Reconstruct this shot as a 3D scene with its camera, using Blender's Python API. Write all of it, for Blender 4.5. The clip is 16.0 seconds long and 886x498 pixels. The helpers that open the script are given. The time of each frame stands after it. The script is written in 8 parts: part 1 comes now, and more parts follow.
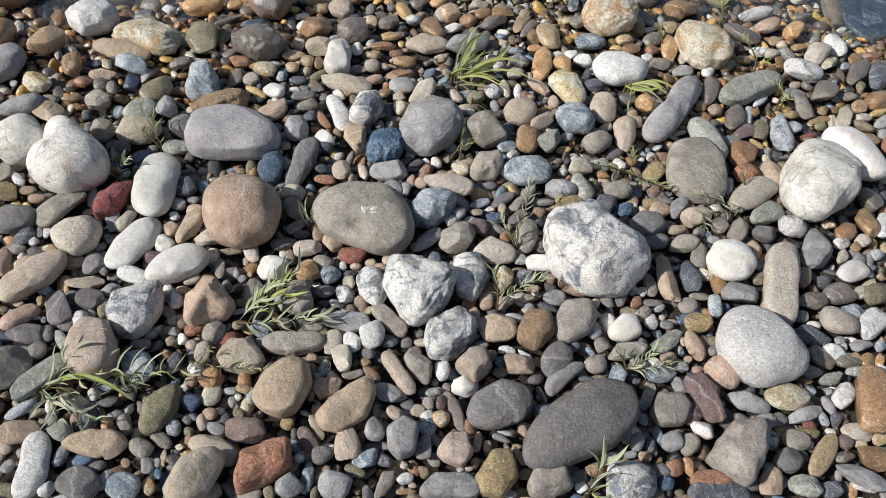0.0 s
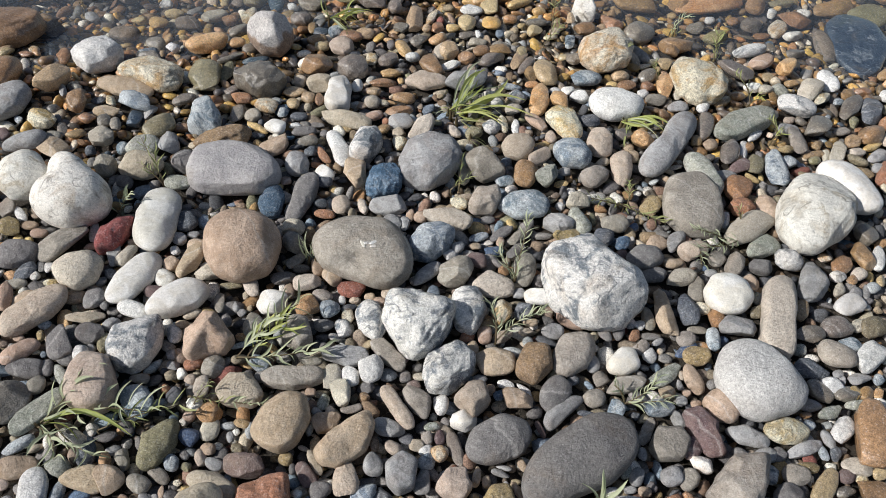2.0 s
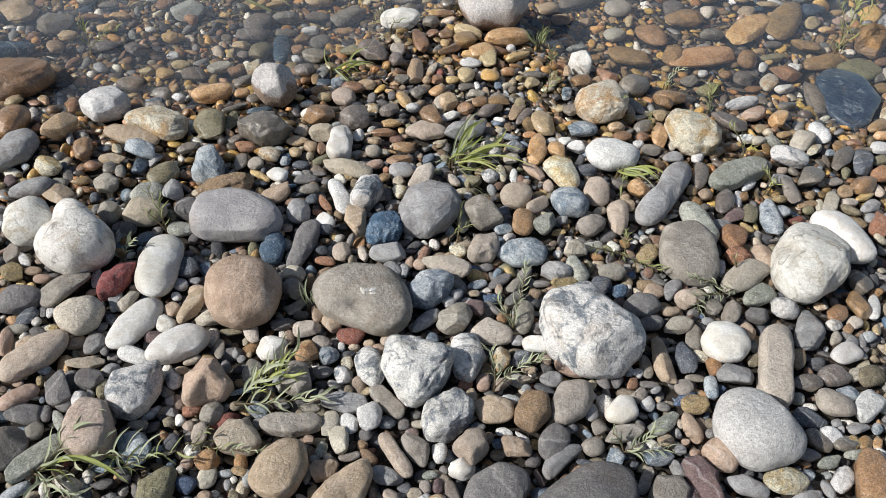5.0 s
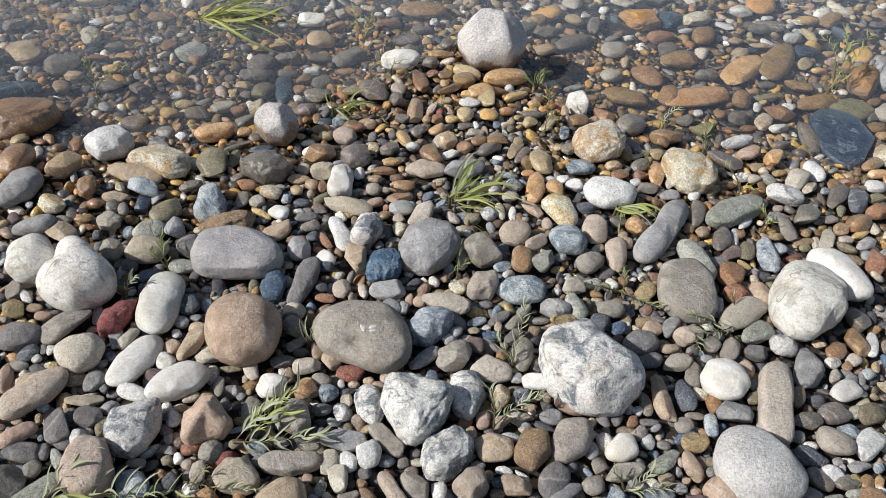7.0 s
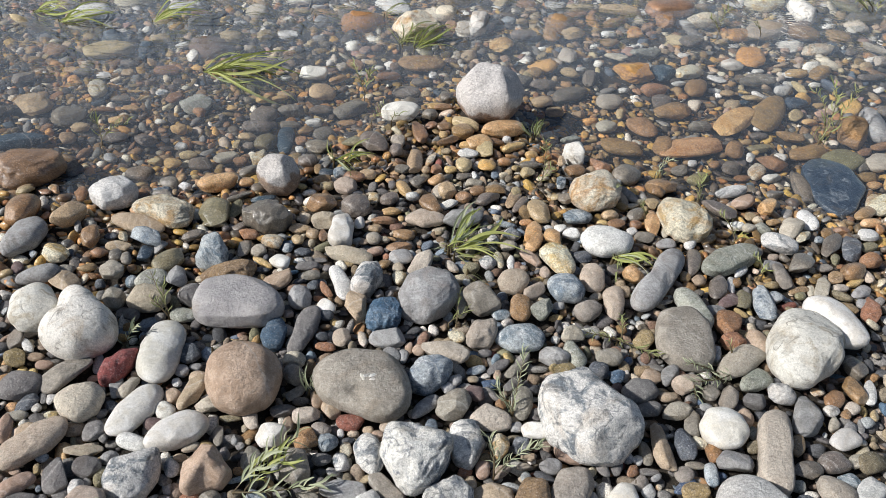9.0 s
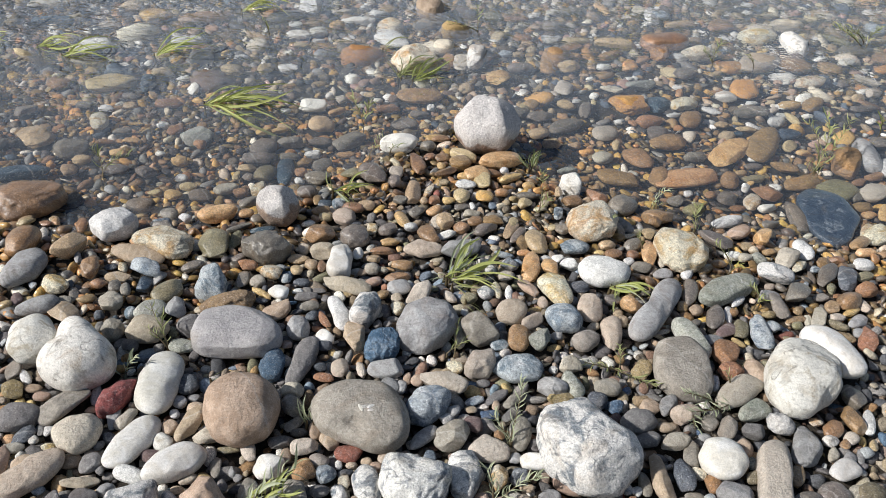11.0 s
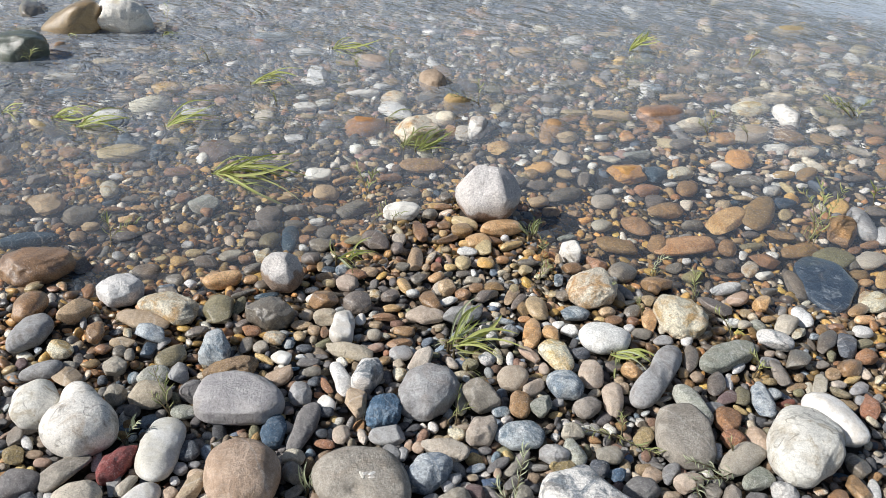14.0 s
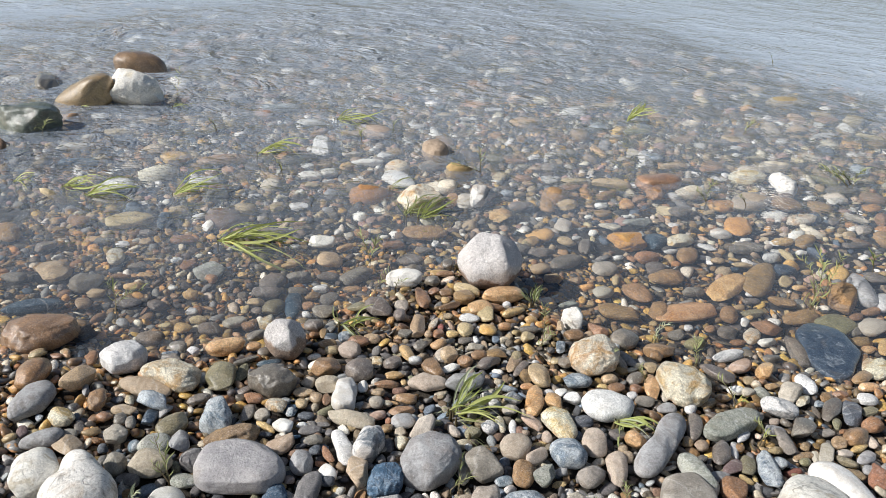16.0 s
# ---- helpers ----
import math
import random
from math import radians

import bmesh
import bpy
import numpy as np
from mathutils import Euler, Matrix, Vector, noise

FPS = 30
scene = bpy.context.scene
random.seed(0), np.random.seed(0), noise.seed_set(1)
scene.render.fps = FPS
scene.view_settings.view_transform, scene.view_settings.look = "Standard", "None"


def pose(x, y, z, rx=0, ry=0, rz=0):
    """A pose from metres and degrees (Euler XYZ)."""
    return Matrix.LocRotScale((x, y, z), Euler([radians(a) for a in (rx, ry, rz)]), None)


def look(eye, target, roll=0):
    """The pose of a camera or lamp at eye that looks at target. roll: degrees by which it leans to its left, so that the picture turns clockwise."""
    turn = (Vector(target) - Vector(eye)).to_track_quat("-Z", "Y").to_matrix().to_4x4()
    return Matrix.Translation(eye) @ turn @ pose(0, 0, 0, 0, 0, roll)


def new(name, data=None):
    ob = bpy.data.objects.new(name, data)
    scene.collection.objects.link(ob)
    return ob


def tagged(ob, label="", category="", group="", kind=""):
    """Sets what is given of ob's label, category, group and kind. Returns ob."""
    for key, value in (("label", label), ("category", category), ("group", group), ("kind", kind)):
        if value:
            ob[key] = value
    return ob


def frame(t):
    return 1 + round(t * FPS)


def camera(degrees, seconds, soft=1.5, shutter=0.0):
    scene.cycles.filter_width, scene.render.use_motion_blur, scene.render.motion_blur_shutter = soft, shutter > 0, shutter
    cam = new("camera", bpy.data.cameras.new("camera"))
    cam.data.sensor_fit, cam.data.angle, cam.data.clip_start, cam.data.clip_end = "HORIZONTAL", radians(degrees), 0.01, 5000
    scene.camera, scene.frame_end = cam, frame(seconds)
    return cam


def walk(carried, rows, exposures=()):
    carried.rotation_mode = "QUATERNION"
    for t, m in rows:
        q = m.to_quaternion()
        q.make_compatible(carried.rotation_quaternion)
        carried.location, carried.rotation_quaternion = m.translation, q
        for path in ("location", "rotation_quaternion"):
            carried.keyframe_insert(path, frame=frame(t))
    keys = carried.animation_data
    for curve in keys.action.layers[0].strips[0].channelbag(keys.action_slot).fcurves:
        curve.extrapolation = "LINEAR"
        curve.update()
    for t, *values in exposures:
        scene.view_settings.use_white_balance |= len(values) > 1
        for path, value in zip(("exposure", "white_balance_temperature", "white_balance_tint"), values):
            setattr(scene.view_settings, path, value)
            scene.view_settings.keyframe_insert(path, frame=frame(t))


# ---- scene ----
# The camera tips up and rises a little, standing at the water's edge.
cam = camera(62.35, 16.0, soft=0.5)
# seconds, x, y, z, pitch, yaw, lean
PATH = [
    (0, 0.0000, 0.0000, 1.2000, -51.55, 0.00, 6.08),
    (0.5, 0.0007, -0.0019, 1.2032, -50.53, 0.08, 5.94),
    (1, 0.0014, -0.0018, 1.2070, -49.90, 0.24, 5.81),
    (1.5, 0.0010, -0.0030, 1.2092, -49.42, 0.30, 5.79),
    (2, 0.0022, -0.0031, 1.2112, -49.07, 0.39, 5.71),
    (2.5, 0.0012, -0.0041, 1.2136, -48.57, 0.37, 5.75),
    (3, 0.0014, -0.0067, 1.2147, -48.01, 0.43, 5.72),
    (3.5, 0.0010, -0.0085, 1.2164, -47.33, 0.51, 5.71),
    (4, 0.0011, -0.0095, 1.2198, -46.71, 0.63, 5.68),
    (6.5, 0.0009, -0.0185, 1.2333, -43.42, 0.92, 5.62),
    (7, -0.0002, -0.0202, 1.2361, -42.64, 1.05, 5.51),
    (7.5, 0.0014, -0.0244, 1.2389, -41.74, 1.25, 5.37),
    (8, -0.0023, -0.0267, 1.2424, -40.76, 1.20, 5.44),
    (8.5, -0.0022, -0.0318, 1.2491, -39.77, 1.29, 5.33),
    (9, -0.0027, -0.0336, 1.2529, -38.96, 1.33, 5.29),
    (11.5, -0.0015, -0.0447, 1.2622, -35.75, 1.51, 5.04),
    (12, -0.0003, -0.0475, 1.2648, -34.74, 1.63, 4.97),
    (12.5, 0.0006, -0.0506, 1.2696, -33.99, 1.74, 4.88),
    (13, 0.0006, -0.0547, 1.2713, -33.14, 1.84, 4.85),
    (13.5, -0.0012, -0.0611, 1.2751, -32.14, 1.92, 4.86),
    (14, -0.0016, -0.0672, 1.2775, -31.42, 2.13, 4.83),
    (14.5, -0.0022, -0.0718, 1.2797, -29.86, 2.32, 4.80),
    (15, -0.0006, -0.0772, 1.2842, -29.12, 2.48, 4.67),
    (15.5, -0.0010, -0.0808, 1.2874, -27.72, 2.67, 4.67),
    (16, -0.0007, -0.0861, 1.2911, -26.29, 2.82, 4.49),
]
walk(cam, [(t, pose(x, y, z, 90 + pitch, 0, yaw) @ pose(0, 0, 0, 0, 0, lean)) for t, x, y, z, pitch, yaw, lean in PATH], exposures=[(0, -0.06), (8, -0.07), (16, 0.12)])

# ---- light: a low sun from the side, open sky ----
SUN_TO = Vector((-0.78, -0.27, 0.60)).normalized()
world = bpy.data.worlds.new("sky")
scene.world = world
world.use_nodes = True
wn = world.node_tree
sky = wn.nodes.new("ShaderNodeTexSky")
sky.sky_type = "NISHITA"
sky.sun_disc = False
sky.sun_elevation = math.asin(SUN_TO.z)
sky.sun_rotation = math.atan2(SUN_TO.x, SUN_TO.y)
sky.dust_density = 1.5
wn.links.new(sky.outputs[0], wn.nodes["Background"].inputs[0])
wn.nodes["Background"].inputs[1].default_value = 0.084
sun = new("sun", bpy.data.lights.new("sun", "SUN"))
sun.data.energy = 5.0
sun.data.angle = radians(0.9)
sun.data.color = (1.0, 0.995, 0.985)
sun.matrix_world = look(SUN_TO * 20, (0, 0, 0))

WATER = -0.052


def smooth(a, b, v):
    k = min(1.0, max(0.0, (v - a) / (b - a)))
    return k * k * (3 - 2 * k)


def shore(x):
    """y of the water's edge: a tongue of gravel runs out in the middle."""
    wide = 0.40 if x < 0 else 0.20
    return 1.60 + 0.36 * smooth(-0.6, 0.6, x) + 0.75 * math.exp(-x * x / (2 * wide * wide))


def bed(x, y):
    """Height of the earth between the stones."""
    d = y - shore(x)
    return -0.035 + 0.015 * smooth(0.1, -1.6, d) - 0.072 * smooth(-0.14, 0.38, d) - 0.02 * smooth(0.5, 2.0, d) - 0.03 * smooth(2.0, 5.0, d) - 0.25 * smooth(4.5, 14, d)


# ---- materials ----
def material(name):
    m = bpy.data.materials.new(name)
    m.use_nodes = True
    t = m.node_tree
    return m, t, t.nodes["Principled BSDF"]


def node(t, kind, **values):
    n = t.nodes.new("ShaderNode" + kind)
    for k, v in values.items():
        n.inputs[int(k[1:]) if k[1:].isdigit() else k.replace("_", " ")].default_value = v
    return n


def mixed(t, a, b, fac, blend="MIX"):
    n = t.nodes.new("ShaderNodeMix")
    n.data_type, n.blend_type = "RGBA", blend
    for k, v in ((0, fac), (6, a), (7, b)):
        if hasattr(v, "links"):
            t.links.new(v, n.inputs[k])
        else:
            n.inputs[k].default_value = v if k == 0 else (*v[:3], 1)
    return n.outputs[2]


def ramp(t, src, *stops, step=False):
    n = t.nodes.new("ShaderNodeValToRGB")
    cr = n.color_ramp
    if step:
        cr.interpolation = "CONSTANT"
    while len(cr.elements) < len(stops):
        cr.elements.new(0.5)
    for e, (p, c) in zip(cr.elements, stops):
        e.position = p
        e.color = (c, c, c, 1) if isinstance(c, (int, float)) else (*c, 1)
    t.links.new(src, n.inputs[0])
    return n.outputs[0]


def maths(t, op, a, b=0.0):
    n = t.nodes.new("ShaderNodeMath")
    n.operation = op
    for k, v in enumerate((a, b)):
        if hasattr(v, "links"):
            t.links.new(v, n.inputs[k])
        else:
            n.inputs[k].default_value = v
    return n.outputs[0]


def noise_of(t, vec, scale, detail=4.0, rough=0.6, twist=0.0):
    n = node(t, "TexNoise", Scale=scale, Detail=detail, Roughness=rough, Distortion=twist)
    t.links.new(vec, n.inputs["Vector"])
    return n.outputs["Fac"]


def shifted(t, vec, amount):
    """vec pushed along by a random amount, so that no two stones have the same grain."""
    n = t.nodes.new("ShaderNodeVectorMath")
    n.operation = "ADD"
    c = node(t, "CombineXYZ")
    for k, f in enumerate((37.0, 91.0, 53.0)):
        t.links.new(maths(t, "MULTIPLY", amount, f), c.inputs[k])
    t.links.new(vec, n.inputs[0])
    t.links.new(c.outputs[0], n.inputs[1])
    return n.outputs[0]


def finish(t, bsdf, col, vec, rough, wet, pits=0.4, wave=None, grit=1.0):
    """Colour with grain and small pits, relief at three sizes, gloss."""
    grain = noise_of(t, vec, 430, 2, 0.7)
    mid = noise_of(t, vec, 150, 5, 0.72)
    lumps = noise_of(t, vec, 42, 4, 0.6)
    hole = node(t, "TexVoronoi", Scale=170.0)
    t.links.new(vec, hole.inputs["Vector"])
    some = ramp(t, noise_of(t, vec, 45, 2), (0.50, 0.0), (0.62, 1.0))
    dot = maths(t, "MULTIPLY", ramp(t, hole.outputs["Distance"], (0.10, 1.0), (0.24, 0.0)), some)
    h = maths(t, "ADD", maths(t, "MULTIPLY", grain, 0.12), maths(t, "ADD", maths(t, "MULTIPLY", mid, 0.75), lumps))
    h = maths(t, "SUBTRACT", h, maths(t, "MULTIPLY", dot, 0.35 * pits))
    if wave is not None:
        h = maths(t, "ADD", h, maths(t, "MULTIPLY", wave, 0.9))
    bump = node(t, "Bump", Strength=min(1.0, 1.25 * pits) * (0.5 if wet else 1.0), Distance=0.007)
    t.links.new(h, bump.inputs["Height"])
    t.links.new(bump.outputs[0], bsdf.inputs["Normal"])
    tone = maths(t, "ADD", maths(t, "MULTIPLY", ramp(t, mid, (0.32, 0.0), (0.68, 1.0)), 0.74), maths(t, "MULTIPLY", ramp(t, grain, (0.34, 0.0), (0.66, 1.0)), 0.62))
    tone = maths(t, "SUBTRACT", maths(t, "ADD", maths(t, "MULTIPLY", tone, grit), 1.0 - 0.68 * grit), maths(t, "MULTIPLY", dot, 0.35))
    shade = t.nodes.new("ShaderNodeHueSaturation")
    t.links.new(tone, shade.inputs["Value"])
    t.links.new(col, shade.inputs["Color"])
    t.links.new(shade.outputs[0], bsdf.inputs["Base Color"])
    r = maths(t, "ADD", maths(t, "MULTIPLY", mid, 0.3), rough - 0.15)
    t.links.new(r, bsdf.inputs["Roughness"])
    bsdf.inputs["Specular IOR Level"].default_value = 0.5 if wet else 0.3
    if wet:
        bsdf.inputs["Coat Weight"].default_value = 1.0
        bsdf.inputs["Coat Roughness"].default_value = 0.05
        bsdf.inputs["Coat IOR"].default_value = 1.33


def stone_material(name, base, other, foot=None, stain=(0.20, 0.13, 0.07), stains=0.3, veins=0.0, vein=(0.7, 0.7, 0.68), specks=0.20, rough=0.8, wet=False, pits=0.6, share=0.5, seam=0.0, cloud_scale=22, grit=1.0, edge=0.2, bands=0.0):
    m, t, bsdf = material(name)
    where = t.nodes.new("ShaderNodeTexCoord").outputs["Object"]
    rnd = t.nodes.new("ShaderNodeObjectInfo").outputs["Random"]
    vec = shifted(t, where, rnd)
    cloud = noise_of(t, vec, cloud_scale, 6, 0.66, 0.8)
    col = mixed(t, base, other, ramp(t, cloud, (1.0 - edge / 2 - share, 0.0), (1.0 + edge / 2 - share, 1.0)))
    patch = noise_of(t, vec, 11, 4, 0.6, 1.0)
    col = mixed(t, col, stain, maths(t, "MULTIPLY", ramp(t, patch, (0.52, 0.0), (0.72, 1.0)), stains))
    wave = None
    if bands:
        # bedding: thin wavy layers across some of the stones
        tilted = node(t, "Mapping")
        tilted.inputs["Rotation"].default_value = (0.5, 0.9, 0.3)
        t.links.new(vec, tilted.inputs["Vector"])
        layer = node(t, "TexWave", Scale=26.0, Distortion=5.0, Detail=3.0)
        layer.inputs["Detail Scale"].default_value = 1.2
        t.links.new(tilted.outputs[0], layer.inputs["Vector"])
        layered = maths(t, "GREATER_THAN", maths(t, "FRACT", maths(t, "MULTIPLY", rnd, 11.0)), 0.55)
        col = mixed(t, col, other, maths(t, "MULTIPLY", maths(t, "MULTIPLY", ramp(t, layer.outputs["Fac"], (0.45, 0.0), (0.62, 1.0)), layered), bands))
    if veins:
        flow = noise_of(t, vec, 10, 3, 0.5, 0.7)
        line = ramp(t, maths(t, "ABSOLUTE", maths(t, "SUBTRACT", flow, 0.5)), (0.0, 1.0), (0.022, 0.0))
        broken = ramp(t, noise_of(t, vec, 30, 3), (0.40, 0.0), (0.6, 1.0))
        hair = ramp(t, maths(t, "ABSOLUTE", maths(t, "SUBTRACT", noise_of(t, vec, 34, 4, 0.6, 1.1), 0.5)), (0.0, 0.28), (0.010, 0.0))
        wave = maths(t, "MULTIPLY", maths(t, "MAXIMUM", line, hair), broken)
        col = mixed(t, col, vein, maths(t, "MULTIPLY", wave, veins))
        wave = maths(t, "MULTIPLY", wave, -0.2)
    if seam:
        # a thin straight quartz seam through some of the stones
        sep = node(t, "SeparateXYZ")
        t.links.new(where, sep.inputs[0])
        off = maths(t, "MULTIPLY", maths(t, "SUBTRACT", maths(t, "FRACT", maths(t, "MULTIPLY", rnd, 31.0)), 0.5), 0.05)
        run = maths(t, "ADD", maths(t, "ADD", maths(t, "MULTIPLY", sep.outputs[0], 0.8), maths(t, "MULTIPLY", sep.outputs[1], 0.6)), maths(t, "ADD", off, maths(t, "MULTIPLY", maths(t, "SUBTRACT", noise_of(t, vec, 25, 3), 0.5), 0.03)))
        near = ramp(t, maths(t, "ABSOLUTE", run), (0.0, 1.0), (0.0016, 0.0))
        has = maths(t, "GREATER_THAN", maths(t, "FRACT", maths(t, "MULTIPLY", rnd, 7.0)), 0.62)
        col = mixed(t, col, (0.60, 0.57, 0.52), maths(t, "MULTIPLY", maths(t, "MULTIPLY", near, has), seam))
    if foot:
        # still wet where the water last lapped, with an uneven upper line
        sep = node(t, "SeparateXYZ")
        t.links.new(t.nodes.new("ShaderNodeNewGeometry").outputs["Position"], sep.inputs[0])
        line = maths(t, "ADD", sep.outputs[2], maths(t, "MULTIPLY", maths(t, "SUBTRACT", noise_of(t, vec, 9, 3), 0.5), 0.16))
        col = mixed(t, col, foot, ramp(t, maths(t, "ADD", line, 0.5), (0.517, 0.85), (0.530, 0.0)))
    fine = noise_of(t, vec, 230, 3, 0.7)
    col = mixed(t, col, mixed(t, (0.02, 0.02, 0.02), (0.95, 0.93, 0.9), ramp(t, fine, (0.42, 0.0), (0.58, 1.0))), ramp(t, fine, (0.34, specks), (0.42, 0.0), (0.58, 0.0), (0.66, specks)))
    dust = noise_of(t, vec, 90, 4, 0.7)
    hue = t.nodes.new("ShaderNodeHueSaturation")
    t.links.new(maths(t, "ADD", maths(t, "MULTIPLY", rnd, 0.32), 0.84), hue.inputs["Value"])
    t.links.new(maths(t, "ADD", maths(t, "MULTIPLY", maths(t, "FRACT", maths(t, "MULTIPLY", rnd, 17.0)), 0.03), 0.485), hue.inputs["Hue"])
    t.links.new(mixed(t, col, (0.42, 0.40, 0.37), ramp(t, dust, (0.5, 0.0), (0.75, 0.0 if wet else 0.22))), hue.inputs["Color"])
    hue.inputs["Saturation"].default_value = 1.0 if wet else 0.98
    finish(t, bsdf, hue.outputs[0], vec, 0.36 if wet else rough, wet, pits, wave, grit)
    return m


STONE = {
    "grey": stone_material("grey_sandstone", (0.252, 0.241, 0.230), (0.386, 0.379, 0.369), seam=0.3, bands=0.35, grit=0.55, specks=0.12),
    "mauve": stone_material("mauve_grey_sandstone", (0.40, 0.375, 0.37), (0.50, 0.47, 0.455), stain=(0.34, 0.27, 0.19), stains=0.4, grit=0.5, specks=0.12, bands=0.2),
    "greybrown": stone_material("grey_brown_sandstone", (0.230, 0.202, 0.166), (0.346, 0.308, 0.258), seam=0.3, bands=0.35, grit=0.55, specks=0.12),
    "brown": stone_material("brown_sandstone", (0.348, 0.248, 0.169), (0.478, 0.359, 0.261), seam=0.3, bands=0.35, grit=0.5, specks=0.12),
    "tan": stone_material("tan_sandstone", (0.414, 0.329, 0.249), (0.486, 0.404, 0.315), bands=0.4, grit=0.55, specks=0.12),
    "sandy": stone_material("ochre_sandstone", (0.34, 0.24, 0.12), (0.28, 0.20, 0.11), specks=0.25),
    "dark": stone_material("dark_grey_stone", (0.151, 0.140, 0.134), (0.202, 0.190, 0.179), seam=0.3, bands=0.3, grit=0.6, specks=0.12),
    "slate": stone_material("blue_black_slate", (0.075, 0.085, 0.10), (0.12, 0.13, 0.145), veins=0.3, seam=0.3),
    "plum": stone_material("plum_stone", (0.15, 0.10, 0.095), (0.19, 0.135, 0.12), seam=0.3, grit=0.6, specks=0.12),
    "white": stone_material("white_quartz", (0.74, 0.705, 0.63), (0.47, 0.41, 0.32), stain=(0.38, 0.27, 0.15), stains=0.6, veins=0.75, vein=(0.17, 0.15, 0.12), rough=0.6, specks=0.2, pits=0.45, share=0.39, cloud_scale=20, grit=0.5, edge=0.12),
    "snow": stone_material("smooth_white_quartz", (0.73, 0.705, 0.66), (0.62, 0.575, 0.50), stain=(0.60, 0.48, 0.33), stains=0.3, rough=0.5, specks=0.06, pits=0.25, grit=0.35),
    "pale": stone_material("pale_grey_limestone", (0.57, 0.55, 0.515), (0.68, 0.66, 0.62), stains=0.15, specks=0.2, grit=0.7, bands=0.3),
    "cream": stone_material("cream_quartzite", (0.525, 0.468, 0.380), (0.446, 0.387, 0.306), stains=0.22, veins=0.3, vein=(0.25, 0.2, 0.15), specks=0.2, bands=0.4, grit=0.6),
    "marble": stone_material("veined_grey_marble", (0.65, 0.625, 0.58), (0.17, 0.19, 0.21), stain=(0.38, 0.30, 0.20), stains=0.5, veins=0.85, vein=(0.11, 0.12, 0.13), pits=0.65, specks=0.3, share=0.455, cloud_scale=22, grit=0.7, edge=0.11),
    "bluegrey": stone_material("blue_grey_stone", (0.15, 0.19, 0.225), (0.40, 0.425, 0.43), veins=0.7, vein=(0.62, 0.62, 0.60), stains=0.12, specks=0.25, seam=0.3, cloud_scale=20, edge=0.12, bands=0.6),
    "blue": stone_material("blue_stone", (0.06, 0.12, 0.21), (0.17, 0.25, 0.36), veins=0.5, vein=(0.45, 0.5, 0.55), stains=0.05, pits=0.8, cloud_scale=20, edge=0.12),
    "bluedark": stone_material("dark_blue_stone", (0.05, 0.085, 0.14), (0.08, 0.12, 0.18), veins=0.2, stains=0.05),
    "green": stone_material("green_grey_stone", (0.25, 0.26, 0.21), (0.36, 0.355, 0.30), veins=0.35, stains=0.25, specks=0.22, bands=0.6),
    "olive": stone_material("olive_stone", (0.25, 0.215, 0.13), (0.20, 0.175, 0.11), stains=0.2),
    "red": stone_material("brick_red_stone", (0.299, 0.098, 0.069), (0.230, 0.086, 0.069), stains=0.1),
    "rust": stone_material("rust_brown_stone", (0.363, 0.187, 0.094), (0.297, 0.165, 0.094), stain=(0.35, 0.17, 0.05)),
    "amber": stone_material("amber_stained_quartz", (0.66, 0.60, 0.46), (0.50, 0.34, 0.15), stain=(0.42, 0.23, 0.07), stains=0.75, veins=0.5, vein=(0.22, 0.17, 0.11), rough=0.45, specks=0.2, pits=0.9, cloud_scale=16, share=0.45, edge=0.12),
    "ochrew": stone_material("wet_ochre_stone", (0.419, 0.252, 0.110), (0.584, 0.391, 0.194), stain=(0.571, 0.277, 0.052), stains=0.5, wet=True),
    "rustw": stone_material("wet_rust_brown_stone", (0.330, 0.196, 0.097), (0.216, 0.133, 0.071), stain=(0.381, 0.164, 0.039), wet=True),
    "sandyw": stone_material("wet_sand_coloured_stone", (0.470, 0.353, 0.201), (0.381, 0.284, 0.162), wet=True),
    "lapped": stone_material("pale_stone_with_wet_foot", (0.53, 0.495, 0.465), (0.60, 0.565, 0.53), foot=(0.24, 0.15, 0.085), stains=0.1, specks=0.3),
    "chalk": stone_material("rough_white_rock", (0.76, 0.72, 0.64), (0.55, 0.49, 0.38), stain=(0.50, 0.38, 0.17), stains=0.5, veins=0.6, vein=(0.32, 0.29, 0.25), pits=0.9, specks=0.2, share=0.36, cloud_scale=10),
    "orangew": stone_material("wet_orange_stone", (0.60, 0.33, 0.10), (0.46, 0.25, 0.085), stain=(0.68, 0.50, 0.24), stains=0.6, wet=True, edge=0.14),
    "greenw": stone_material("wet_green_slate", (0.06, 0.075, 0.055), (0.12, 0.135, 0.10), veins=0.5, vein=(0.32, 0.33, 0.28), stains=0.3, wet=True, cloud_scale=12),
    "darkw": stone_material("wet_dark_stone", (0.153, 0.133, 0.110), (0.210, 0.177, 0.143), wet=True, seam=0.3),
    "olivew": stone_material("wet_olive_stone", (0.241, 0.209, 0.117), (0.178, 0.158, 0.091), wet=True),
    "umberw": stone_material("wet_dark_brown_stone", (0.30, 0.19, 0.095), (0.17, 0.11, 0.06), stain=(0.34, 0.20, 0.08), wet=True, cloud_scale=9),
    "slatew": stone_material("wet_blue_slate", (0.03, 0.05, 0.075), (0.06, 0.085, 0.11), veins=0.8, vein=(0.30, 0.33, 0.34), wet=True, seam=0.3),
}


def sunken(m):
    """The same stone under water: no wet film of its own."""
    m = m.copy()
    bsdf = m.node_tree.nodes["Principled BSDF"]
    bsdf.inputs["Coat Weight"].default_value = 0.0
    bsdf.inputs["Specular IOR Level"].default_value = 0.1
    return m


